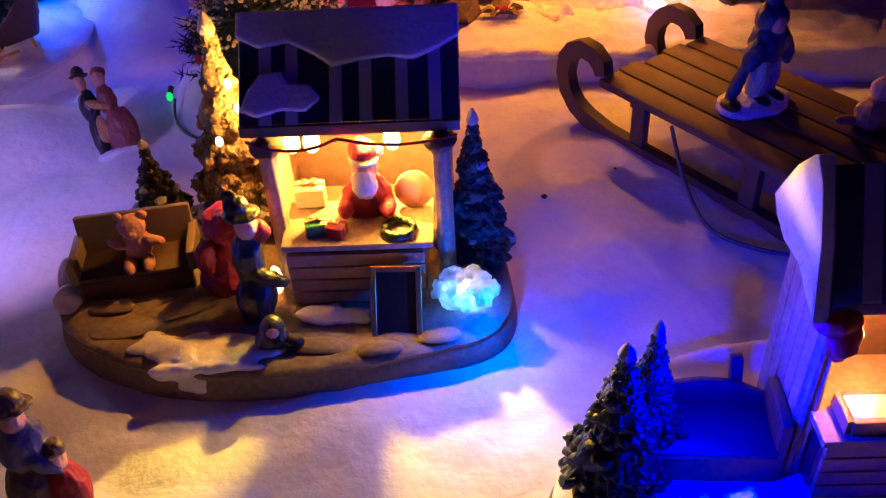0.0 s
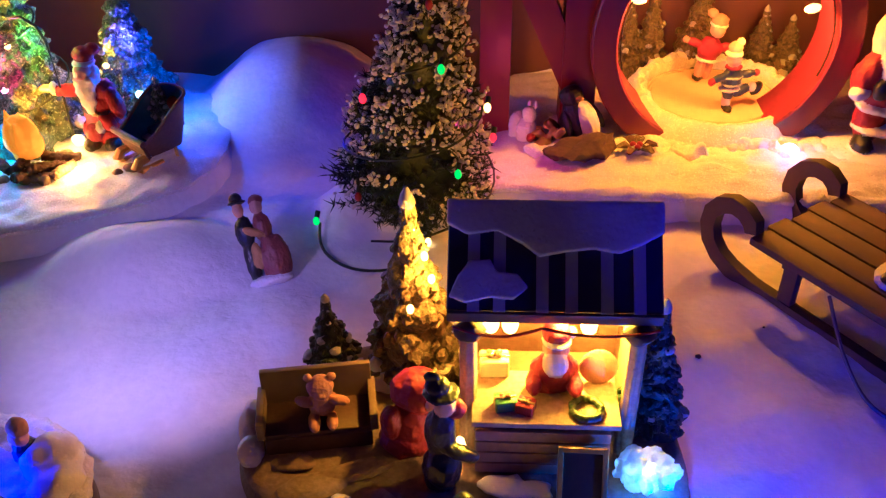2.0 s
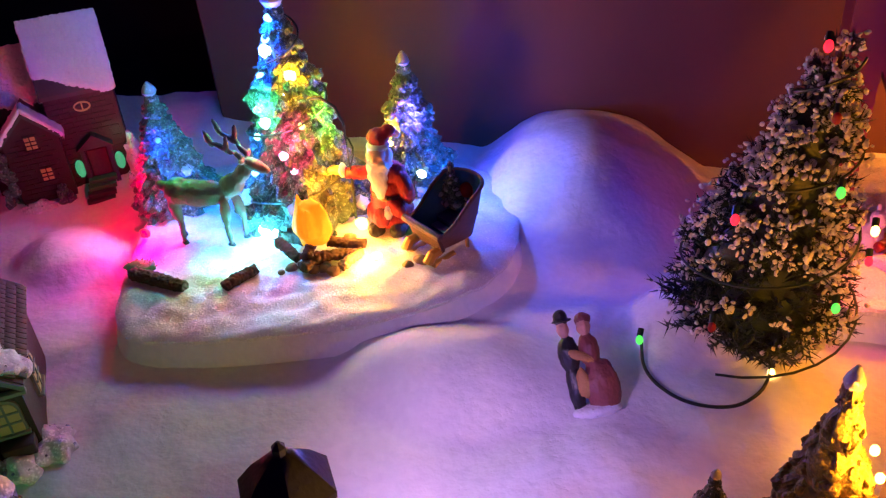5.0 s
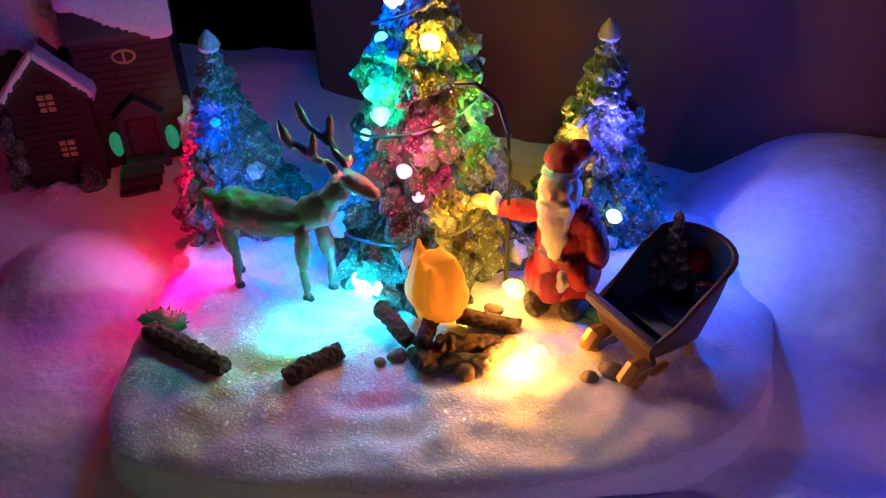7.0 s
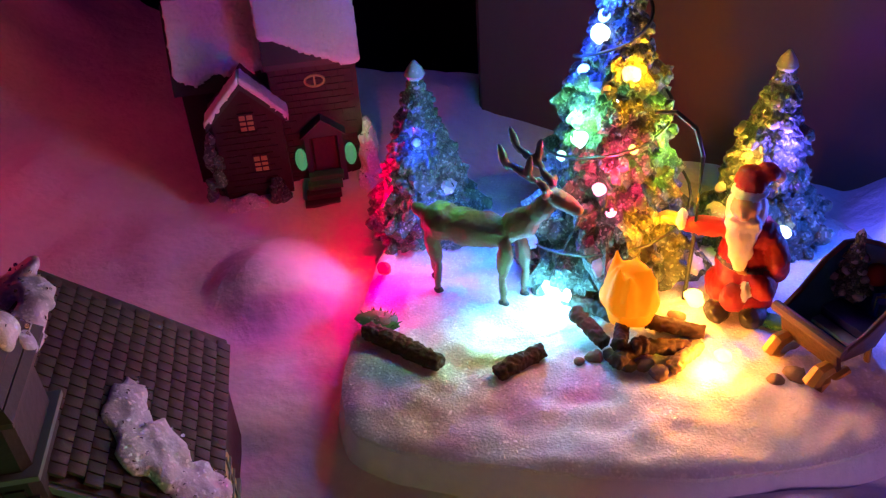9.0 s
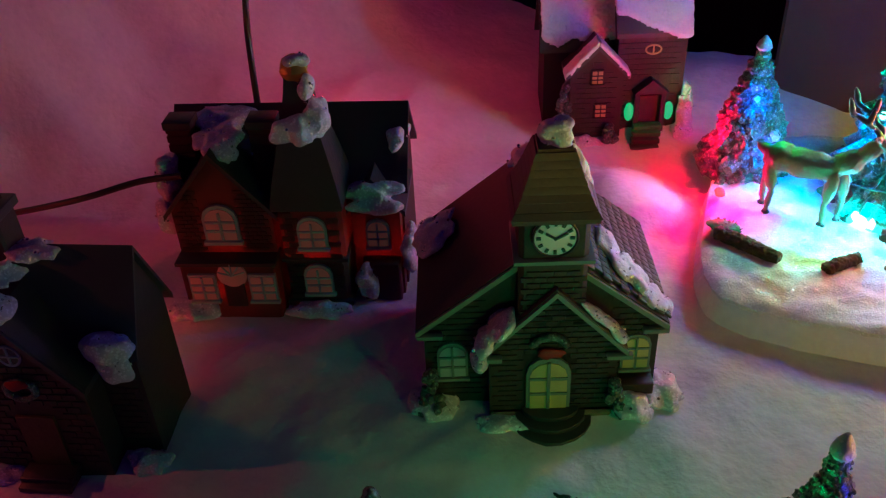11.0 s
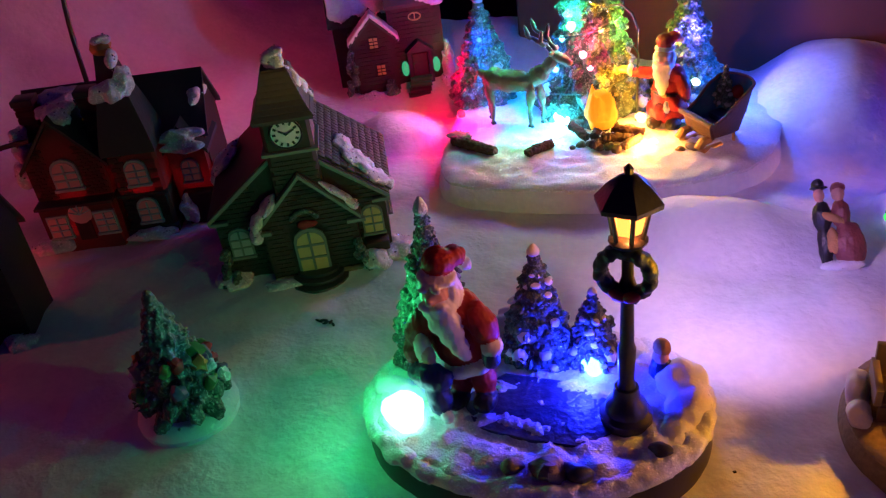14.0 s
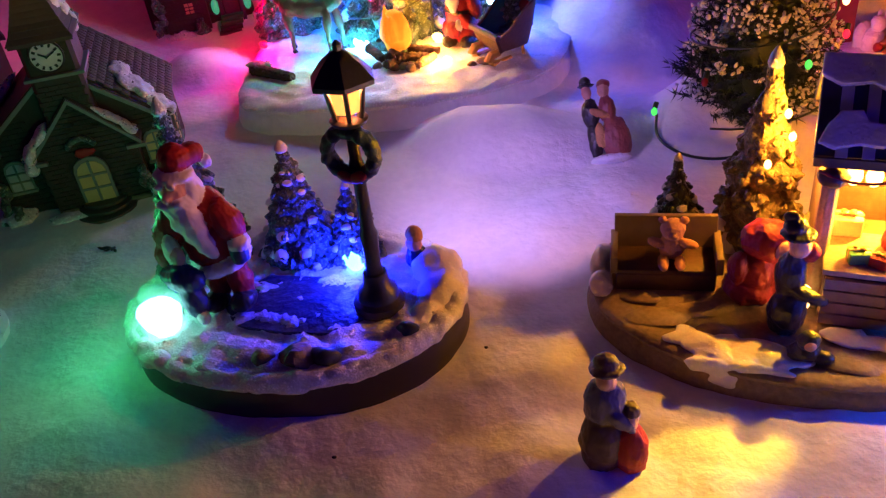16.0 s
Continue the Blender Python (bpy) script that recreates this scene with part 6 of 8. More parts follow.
def campfire():
    root = thing("campfire", Matrix.Translation((-0.3140, 0.4340, 0.0150)) @ Matrix.Scale(1.15, 4), "glowing orange campfire on small dark logs", "campfire")
    flame = Shape()
    rng = random.Random(3)
    flame.ball((0, 0, 0.0150), (0.0088, 0.0066, 0.0120), None, 18, 14, 0.25, 180)
    for k in range(9):
        a = 2 * math.pi * k / 9
        flame.lathe((0.0055 * math.cos(a), 0.0042 * math.sin(a), 0.012), [(0.0034, 0), (0.0036, 0.005), (0.0022, 0.011), (0.0003, rng.uniform(0.014, 0.019))], 8, spin(rng.uniform(-10, 10), rng.uniform(-14, 8), 0))
    fuse(part("flame", flame, FLAME, root), 0.0007, None, 1)
    for k, (x, y, rz, L) in enumerate(((0.004, -0.012, 70, 0.016), (0.012, -0.008, 30, 0.018), (-0.010, -0.008, -35, 0.016), (0.014, 0.004, 12, 0.018), (-0.012, 0.003, 160, 0.016), (0.000, -0.008, 100, 0.014))):
        t = spin(0, 12, rz)
        fuse(part("log", Shape().tube([Vector((x, y, 0.003 + 0.0012 * (k % 3))) + t @ Vector((-L / 2, 0, 0)), Vector((x, y, 0.004 + 0.0012 * (k % 3))) + t @ Vector((L / 2, 0, 0))], [0.0026, 0.0024], 9), BARK, root), 0.00045, None, 1, 0.0006)
    for k in range(5):
        part("stone", Shape().ball((-0.006 + 0.005 * k, -0.016 + 0.002 * (k % 2), 0.0016), (0.0030, 0.0026, 0.0024), None, 9, 6, 0.4, 300, k), STONE, root)


campfire()
for a, b, r, label in (((-0.4020, 0.3985, 0.0185), (-0.3690, 0.3925, 0.0175), 0.0038, "dark snow-dusted log lying in the glade"), ((-0.3490, 0.3945, 0.0175), (-0.3385, 0.4110, 0.0185), 0.0034, "short split log lying in the glade snow"), ((-0.2950, 0.4180, 0.0175), (-0.2880, 0.4330, 0.0185), 0.0028, "pale split stick by the campfire")):
    a, b = Vector(a), Vector(b)
    s = Shape().tube([a - a, (b - a) * 0.3 + Vector((0, 0, 0.0006)), (b - a) * 0.7, b - a], [r * 0.9, r, r * 0.95, r * 0.85], 9)
    fuse(solid("log", s, BARK if r > 0.003 else WOOD_PALE, Matrix.Translation(a), label, "log"), 0.00045, None, 1, 0.0008)


def sleigh():
    root = thing("sleigh", Matrix.Translation((-0.2450, 0.4490, 0.0135)) @ spin(0, 0, 52).to_4x4() @ Matrix.Diagonal((0.86, 0.96, 0.88, 1.0)), "blue sleigh with a round back and gold runners", "sleigh")
    plan = [(-0.0180, -0.0135), (-0.0080, -0.0142), (0.0040, -0.0148)] + [(0.0090 + 0.0145 * math.cos(radians(a)), 0.0148 * math.sin(radians(a))) for a in range(-75, 76, 15)] + [(0.0040, 0.0148), (-0.0080, 0.0142), (-0.0180, 0.0135)]
    rim = lambda x: 0.0200 + 0.0210 * smooth_step(-0.020, 0.016, x)  # noqa: E731
    n = len(plan)
    tub = Shape()
    for k, h in ((0.66, None), (0.86, 0.5), (1.0, 1.0), (0.94, 1.0), (0.80, 0.5), (0.58, 0.05)):
        for x, y in plan:
            z = 0.0085 if h is None else 0.0085 + (rim(x) - 0.0085) * h
            tub.v.append((x * k + 0.001 * (1 - k), y * k, z))
    tub.f = [(r * n + i, r * n + i + 1, r * n + n + i + 1, r * n + n + i) for r in range(5) for i in range(n - 1)]
    tub.f += [tuple(range(n - 1, -1, -1)), tuple(range(5 * n, 6 * n))]
    tub.m = [1 if k < 2 * (n - 1) else 0 for k in range(len(tub.f))]
    part("tub", tub, [TEAL, WOOD_DARK], root)
    part("front_board", Shape().box((-0.0170, 0, 0.0160), (0.0022, 0.0250, 0.0130), spin(0, -18, 0)), BARK, root)
    part("front_roll", Shape().tube([(-0.0195, -0.0150, 0.0225), (-0.0205, -0.0060, 0.0235), (-0.0205, 0.0060, 0.0235), (-0.0195, 0.0150, 0.0225)], 0.0023, 9), WOOD_DARK, root)
    part("seat", Shape().box((0.0060, 0, 0.0160), (0.0110, 0.0200, 0.0040)), NAVY, root)
    part("stripe", Shape().box((-0.0020, 0, 0.0130), (0.0050, 0.0190, 0.0016)), PANE_PALE, root)
    part("rim", Shape().tube([(x, y, rim(x) + 0.0003) for x, y in plan], 0.0011, 7), WOOD_DARK, root)
    for side in (-1, 1):
        part("runner", Shape().tube([(-0.0150, side * 0.0095, 0.0100), (-0.0215, side * 0.0095, 0.0095), (-0.0245, side * 0.0095, 0.0060), (-0.0225, side * 0.0095, 0.0025), (-0.0150, side * 0.0095, 0.0016), (-0.0050, side * 0.0095, 0.0030)], [0.0026, 0.0032, 0.0034, 0.0032, 0.0028, 0.0018], 8), GOLD, root)
        part("strut", Shape().tube([(0.006, side * 0.0095, 0.0010), (0.006, side * 0.0085, 0.0105)], 0.0012, 6), GOLD, root)


sleigh()
conifer("toy_fir", (-0.2450, 0.4640, 0.0320), 0.025, 0.0075, 6, 7, 61, PINE_GLITTER, "tiny snowy toy fir in the sleigh", 0.7)
gift((-0.2335, 0.4560, 0.0310), (0.0062, 0.0060, 0.0060), NAVY, "tiny blue gift box in the sleigh", 20)
solid("toy_ball", Shape().ball((0, 0, 0), 0.0042, None, 12, 8), RED_PAINT, Matrix.Translation((-0.2370, 0.4640, 0.0400)), "small red toy ball in the sleigh", "ball")


# ---- moss and litter in the glade ----
def moss(at, r, seed, label):
    rng = random.Random(seed)
    s = Shape()
    s.ball((0, 0, 0), (r, r * 0.7, r * 0.35), None, 12, 8, 0.5, 300, seed)
    for k in range(90):
        a, d = rng.uniform(0, 6.28), rng.random() ** 0.5
        p = Vector((r * d * math.cos(a), r * 0.7 * d * math.sin(a), r * 0.30 * (1 - d)))
        s.sprig(p, Vector((math.cos(a) * 0.7, math.sin(a) * 0.7, rng.uniform(0.3, 1.0))).normalized(), rng.uniform(0.0012, 0.0026), 0.0004)
    tagged(solid("moss_tuft", s, GREEN_PAINT, Matrix.Translation(at), label, "moss"), kind="stuff")


moss((-0.4000, 0.4045, 0.0185), 0.0080, 5, "tuft of green moss at the end of the log")
moss((-0.2650, 0.4560, 0.0165), 0.0060, 6, "tuft of green moss by the kneeling figure")
for k, (x, y, r) in enumerate(((-0.2560, 0.4310, 0.0042), (-0.2620, 0.4260, 0.0030), (-0.2990, 0.4470, 0.0034), (-0.3250, 0.4120, 0.0022))):
    solid("pebble", Shape().ball((0, 0, 0), (r, r * 0.8, r * 0.6), None, 12, 8, 0.5, 260, k), STONE, Matrix.Translation((x, y, 0.0165)), "brown cast pebble in the glade snow", "stone", "pebbles of the glade")

# ---- the promenade piece ----
ring_points = []
for k in range(14):
    a = 2 * math.pi * k / 14
    ring_points.append((-0.2640 + 0.0690 * math.cos(a) + 0.004 * math.sin(a), 0.1950 + 0.0520 * math.sin(a) + 0.006 * math.cos(a)))
promenade = plinth("promenade_platform", ring_points, 0.0195, BASE_BROWN, GRAIN_SNOW, "round dark base with a frosted snow top", lip=0.16, wobble=0.0034, dome=0.0005)
PT = 0.0200
# snow sagging over the rim on the open side
rng = random.Random(19)
sag = []
for k in range(46):
    a = radians(168 + 250 * k / 45)
    sag.append(((0.0672 * math.cos(a) + 0.004 * math.sin(a), 0.0505 * math.sin(a) + 0.006 * math.cos(a), 0.0174 + rng.uniform(-0.0014, 0.0008)), (rng.uniform(0.0080, 0.0120), rng.uniform(0.0036, 0.0046), rng.uniform(0.0028, 0.0042)), (0, 0, math.degrees(a) + 90)))
lump("snow_edge", sag, GRAIN_SNOW, None, "frosted snow sagging over the rim", "", 0.0008, 0.5, promenade)
pond = Shape().slab([(-0.034, -0.004), (-0.020, -0.017), (0.002, -0.016), (0.022, -0.012), (0.034, 0.004), (0.026, 0.016), (0.004, 0.020), (-0.022, 0.016)], lambda u, v, w: Vector((u, v, -0.0010 + 0.0018 * w + 0.0012 * noise.noise(Vector((u * 150, v * 150, w))))), 0.05)
solid("frozen_path", pond, material("dark_frozen_path", (0.085, 0.090, 0.130), 0.38, second=(0.030, 0.030, 0.050), grain=260, blotch=90, mix=1.0, bump=0.9, depth=0.0020), Matrix.Translation((-0.2580, 0.1870, PT)), "dark glossy path across the snowy base", "path")


def street_lamp():
    root = thing("street_lamp", Matrix.Translation((-0.2250, 0.1960, PT)) @ spin(-4, -1, 0).to_4x4(), "black street lamp with warm lit panes and a wreath", "street lamp")
    part("foot", Shape().lathe((0, 0, 0), [(0.0105, -0.001), (0.0105, 0.003), (0.0085, 0.0045), (0.0080, 0.0080), (0.0055, 0.0105), (0.0048, 0.0160)], 14), IRON, root)
    part("post", Shape().lathe((0, 0, 0), [(0.0042, 0.012), (0.0030, 0.020), (0.0036, 0.034), (0.0027, 0.037), (0.0024, 0.060), (0.0034, 0.062), (0.0022, 0.066), (0.0022, 0.079)], 14), IRON, root)
    wreath = Shape()
    for k in range(44):
        a = 2 * math.pi * k / 44
        wreath.ball((0.0092 * math.cos(a), -0.0030 + 0.0012 * math.sin(k * 2.4), 0.0690 + 0.0088 * math.sin(a)), 0.0027, None, 8, 6, 0.5, 400, k)
    w = fuse(part("wreath", wreath, PINE, root, "dark green wreath"), 0.0006, None, 1)
    part("bow", Shape().ball((-0.002, -0.0060, 0.0610), (0.0036, 0.0016, 0.0022), spin(0, 25, 0), 10, 6, 0.3, 300).ball((0.003, -0.0060, 0.0610), (0.0036, 0.0016, 0.0022), spin(0, -25, 0), 10, 6, 0.3, 300), RED_PAINT, w)
    part("collar", Shape().lathe((0, 0, 0.0780), [(0.0030, 0), (0.0066, 0.0020), (0.0072, 0.0034), (0.0060, 0.0042)], 12), IRON, root)
    for k in range(6):
        a = radians(60 * k + 30)
        c = Vector((0.0054 * math.cos(a), 0.0054 * math.sin(a), 0.0900))
        t = Matrix.Rotation(a, 3, "Z") @ spin(0, 16, 0)
        part("pane", Shape().box(c, (0.0006, 0.0046, 0.0118), t), LANTERN_GLASS, root, "warm lit pane").visible_shadow = False
        b = a + radians(30)
        part("glazing_bar", Shape().tube([(0.0052 * math.cos(b), 0.0052 * math.sin(b), 0.0815), (0.0082 * math.cos(b), 0.0082 * math.sin(b), 0.0975)], 0.0009, 6), IRON, root)
    part("roof", Shape().lathe((0, 0, 0.0965), [(0.0084, -0.0010), (0.0122, -0.0016), (0.0124, 0.0002), (0.0080, 0.0056), (0.0034, 0.0094), (0.0016, 0.0102), (0.0018, 0.0122), (0.0004, 0.0138)], 6), IRON, root)


street_lamp()
figurine("bearded_figurine", Matrix.Translation((-0.2880, 0.1840, PT)) @ spin(-4, -6, 6).to_4x4() @ Matrix.Diagonal((1.02, 1.02, 1.12, 1.0)), "cast bearded figure in a red coat with white fur trim", [
    (3, (-0.003, -0.004, 0.0035), (0.0048, 0.0070, 0.0040)), (3, (0.009, -0.004, 0.0035), (0.0048, 0.0070, 0.0040)), (0, (-0.002, 0, 0.0110), (0.0052, 0.0054, 0.0090)), (0, (0.008, 0, 0.0110), (0.0052, 0.0054, 0.0090)),
    (2, (0.0045, -0.001, 0.0185), (0.0128, 0.0100, 0.0042), (0, -14, 0)), (0, (0.002, 0, 0.0270), (0.0125, 0.0098, 0.0110)), (0, (0, 0.001, 0.0380), (0.0120, 0.0092, 0.0110)), (0, (-0.0135, -0.003, 0.0330), (0.0062, 0.0066, 0.0095), (0, 28, 0)), (0, (-0.0165, -0.005, 0.0250), (0.0050, 0.0056, 0.0052)),
    (2, (-0.0105, -0.0095, 0.0280), (0.0040, 0.0030, 0.0062)), (1, (-0.0085, -0.0105, 0.0265), (0.0034, 0.0024, 0.0040)), (0, (0.0130, -0.002, 0.0360), (0.0056, 0.0064, 0.0090), (0, -24, 0)), (2, (0.0165, -0.004, 0.0280), (0.0044, 0.0050, 0.0034)), (4, (0.0160, -0.006, 0.0240), (0.0036, 0.0040, 0.0038)),
    (1, (-0.0015, -0.0066, 0.0512), (0.0058, 0.0056, 0.0054)), (1, (-0.0015, -0.0126, 0.0502), (0.0017, 0.0017, 0.0015)), (2, (-0.0042, -0.0116, 0.0472), (0.0036, 0.0022, 0.0017), (0, 16, 0)), (2, (0.0012, -0.0116, 0.0472), (0.0036, 0.0022, 0.0017), (0, -16, 0)), (2, (-0.0044, -0.0116, 0.0540), (0.0022, 0.0012, 0.0009)), (2, (0.0016, -0.0116, 0.0540), (0.0022, 0.0012, 0.0009)), (2, (-0.0006, -0.0090, 0.0448), (0.0072, 0.0044, 0.0052)), (2, (0.0010, -0.0096, 0.0405), (0.0066, 0.0042, 0.0058), (0, -14, 0)), (2, (0.0028, -0.0098, 0.0360), (0.0054, 0.0038, 0.0056), (0, -20, 0)), (2, (0.0046, -0.0098, 0.0318), (0.0040, 0.0032, 0.0052), (0, -24, 0)), (2, (0.0062, -0.0096, 0.0282), (0.0024, 0.0022, 0.0040), (0, -24, 0)), (2, (-0.0070, -0.003, 0.0490), (0.0026, 0.0044, 0.0064)), (2, (0.0048, -0.003, 0.0490), (0.0026, 0.0044, 0.0064)),
    (2, (-0.0010, -0.004, 0.0560), (0.0078, 0.0074, 0.0022), (8, 8, 0)), (0, (-0.0005, -0.001, 0.0598), (0.0066, 0.0064, 0.0056)), (0, (0.0034, 0.004, 0.0598), (0.0044, 0.0052, 0.0040)), (2, (0.0066, 0.007, 0.0555), (0.0024, 0.0024, 0.0024)),
    (4, (-0.0085, -0.0120, 0.0180), (0.0095, 0.0052, 0.0056), (0, 8, 0)), (4, (-0.0065, -0.0125, 0.0090), (0.0056, 0.0050, 0.0080)), (2, (-0.0035, -0.0150, 0.0030), (0.0026, 0.0046, 0.0026), (0, 0, 40))], [RED_PAINT, SKIN, WHITE_PAINT, BLACK, NAVY])
conifer("fir_tree", (-0.3120, 0.2050, PT), 0.082, 0.0200, 10, 9, 71, PINE_GLITTER, "tall cast fir lit green beside the bearded figure", 0.3)
conifer("fir_tree", (-0.2720, 0.2220, PT), 0.057, 0.0180, 9, 9, 72, PINE_GLITTER, "snowy cast fir on the promenade base", 0.45, snow=SNOW, sparkle=0.25)
conifer("fir_tree", (-0.2490, 0.2270, PT), 0.037, 0.0130, 7, 8, 73, PINE_GLITTER, "small frosted cast fir lit blue", 0.45, snow=SNOW, sparkle=0.25)
figurine("gnome_figurine", Matrix.Translation((-0.2185, 0.2230, PT)), "tiny cast gnome in a dark coat and pale cap", [
    (0, (0, 0, 0.0050), (0.0050, 0.0046, 0.0062)), (1, (0, -0.001, 0.0130), (0.0034, 0.0034, 0.0036)), (2, (0, 0.000, 0.0165), (0.0036, 0.0036, 0.0040)), (0, (0.005, 0.002, 0.0030), (0.0046, 0.0036, 0.0034))], [NAVY, SKIN, TAN])
solid("green_bulb", Shape().ball((0, 0, 0), (0.0092, 0.0078, 0.0084), None, 18, 12, 0.22, 160), LED_MINT, Matrix.Translation((-0.3070, 0.1630, 0.0260)), "large bulb glowing mint green in the snow", "bulb")
solid("blue_bulb", Shape().ball((0, 0, 0), (0.0046, 0.0038, 0.0042), None, 16, 12, 0.4, 260), LED_BLUE, Matrix.Translation((-0.2465, 0.2180, 0.0225)), "bulb glowing blue-white in the snow", "bulb")
for x, y, r, seed in ((-0.2430, 0.1590, 0.0085, 1), (-0.2330, 0.1610, 0.0060, 2), (-0.2570, 0.1560, 0.0050, 3), (-0.2080, 0.1830, 0.0050, 4)):
    solid("rock", Shape().ball((0, 0, 0), (r, r * 0.75, r * 0.55), None, 14, 9, 0.6, 180, seed), STONE if seed % 2 else SLATE, Matrix.Translation((x, y, PT + 0.001)), "dark snow-dusted rock on the promenade rim", "rock")
for k, (x, y) in enumerate(((-0.3200, 0.1800), (-0.2900, 0.2380))):
    lump("snow_mound", [((0, 0, 0), (0.0110, 0.0080, 0.0062), (0, 0, 40 * k)), ((0.006, 0.003, -0.001), (0.0080, 0.0070, 0.0046))], SNOW, Matrix.Translation((x, y, PT)), "mound of frosted snow on the promenade rim", "snow", 0.0008)


lump("snow_bank", [((-0.004, 0.009, 0.001), (0.0110, 0.0100, 0.0090)), ((0.001, -0.001, 0.000), (0.0090, 0.0130, 0.0072)), ((0.000, -0.015, -0.002), (0.0070, 0.0120, 0.0050)), ((-0.003, -0.026, -0.002), (0.0060, 0.0090, 0.0036))], SNOW, Matrix.Translation((-0.2055, 0.2130, PT)), "bank of frosted snow beside the gnome", "snow", 0.0008, 0.2)


# ---- the village houses ----
def gable(root, x0, x1, y0, y1, z0, zw, zr, wall, cover, along="y", over=0.0030, thick=0.0028, names=("wall", "roof_slope"), trim=None):
    """A block under a saddle roof whose ridge runs along x or y."""
    swap = (lambda u, v, z: Vector((u, v, z))) if along == "y" else (lambda u, v, z: Vector((v, u, z)))
    a0, a1, b0, b1 = (x0, x1, y0, y1) if along == "y" else (y0, y1, x0, x1)
    mid = (a0 + a1) / 2
    body = Shape().slab([(a0, z0), (a1, z0), (a1, zw), (mid, zr), (a0, zw)], lambda u, v, w: swap(u, b0 + (b1 - b0) * w, v), 0.0)
    block = part(names[0], body, wall, root)
    for side in (-1, 1):
        edge = a0 if side < 0 else a1
        drop = (zr - zw) / abs(edge - mid)
        out = edge + side * over
        lo = zw - drop * over
        s = Shape().slab([(b0 - over, 0), (b1 + over, 0), (b1 + over, 1), (b0 - over, 1)], lambda u, v, w: swap(out + (mid - out) * v, u, lo + (zr - lo) * v + thick * w + 0.0004), 0.0)
        part(names[1], s, cover, root)
        if trim:
            s = Shape().slab([(0, 0), (1, 0), (1, 1), (0, 1)], lambda u, v, w: swap(out + (mid - out) * u, b0 - over - 0.0012 * w, lo + (zr - lo) * u + thick * 1.2 * v - 0.0008), 0.0)
            part("barge_board", s, trim, root)
    return block


def window(root, x, y, z, w, h, pane, bar, arch=True, rz=0.0, name="window"):
    """A framed window: pane, frame and bars, standing proud of a wall that faces -y."""
    m = Matrix.Translation((x, y, z)) @ spin(0, 0, rz).to_4x4()
    top = [(w / 2 * math.cos(radians(a)), h * 0.22 + w / 2 * math.sin(radians(a)) * 0.9) for a in range(0, 181, 30)] if arch else [(w / 2, h / 2), (-w / 2, h / 2)]
    outline = [(-w / 2, -h / 2), (w / 2, -h / 2)] + top
    at = lambda y0, y1, k: (lambda u, v, q: m @ Vector((u * k, y0 + (y1 - y0) * q, v * k)))  # noqa: E731
    win = part(name, Shape().slab(outline, at(0.0010, -0.0010, 1.18), 0.0), bar, root)
    part("pane", Shape().slab(outline, at(-0.0008, -0.0014, 0.98), 0.0), pane, win)
    t = w * 0.09
    part("glazing_bar", Shape().box(m @ Vector((0, -0.0015, 0)), (t, 0.0010, h), spin(0, 0, rz)), bar, win)
    for zz in (-h * 0.16, h * 0.16):
        part("glazing_bar", Shape().box(m @ Vector((0, -0.0015, zz)), (w, 0.0010, t), spin(0, 0, rz)), bar, win)
    part("sill", Shape().box(m @ Vector((0, -0.0012, -h / 2 - t)), (w * 1.3, 0.0026, t * 1.6), spin(0, 0, rz)), bar, win)
    return win


def snow_lump(root, pieces, seed):
    """Snow lying on a house: pieces that touch grow into one sheet."""
    heaps = []
    pieces = [(c, (r[0] * 1.06, r[1] * 1.06, r[2] * 0.72), *turn) for c, r, *turn in pieces]
    for piece in pieces:
        near = [h for h in heaps if any((Vector(piece[0]) - Vector(q[0])).length < 0.75 * (max(piece[1]) + max(q[1])) for q in h)]
        for h in near:
            heaps.remove(h)
        heaps.append([piece] + [q for h in near for q in h])
    for h in heaps:
        sheet = lump("snow_lump", h, HOUSE_SNOW, None, "glittered snow on the house", "", 0.0008, 0.55, root)
        rng, dust = random.Random(seed * 7 + len(h)), Shape()
        for c, r, *turn in h:
            q = spin(*turn[0]) if turn else Matrix.Identity(3)
            for k in range(16):
                a, up = rng.uniform(0, 6.28), rng.uniform(0.1, 0.95)
                flat = math.sqrt(1 - up * up)
                d = Vector((r[0] * flat * math.cos(a), r[1] * flat * math.sin(a), r[2] * up))
                dust.crystal(Vector(c) + q @ d, rng.uniform(0.00035, 0.00075), rng)
        tagged(part("glitter", dust, GLITTER, sheet, smooth=False), kind="stuff")


def shrub(root, at, h, r, seed):
    s = Shape()
    rng = random.Random(seed)
    for k in range(22):
        z = rng.random()
        a = rng.uniform(0, 6.28)
        s.ball((at[0] + r * (1 - z * 0.8) * math.cos(a) * 0.7, at[1] + r * (1 - z * 0.8) * math.sin(a) * 0.7, at[2] + h * z), r * 0.42, None, 7, 5, 0.6, 400, k)
    return part("shrub", s, PINE_GLITTER, root, "glittered green shrub")


def courses(root, x0, x1, z0, z1, y, rows, seed, paint, over=None):
    """Rows of little proud bricks on a wall facing -y; over(x, z) tells where the wall is."""
    rng = random.Random(seed)
    data = None
    h = (z1 - z0) / rows
    for r in range(rows):
        x = x0 + (h * 0.9 if r % 2 else 0)
        while x + h * 1.7 < x1:
            c = (x + h * 0.9, z0 + h * (r + 0.5))
            if over is None or over(*c):
                if data is None:
                    data = Shape().box((0, 0, 0), (h * 1.72, 0.0008, h * 0.80)).mesh("brick", paint)
                ob = new("brick", data)
                ob.parent = root
                ob.location = (c[0], y - 0.0002, c[1] + rng.uniform(-0.00005, 0.00005))
            x += h * 1.9


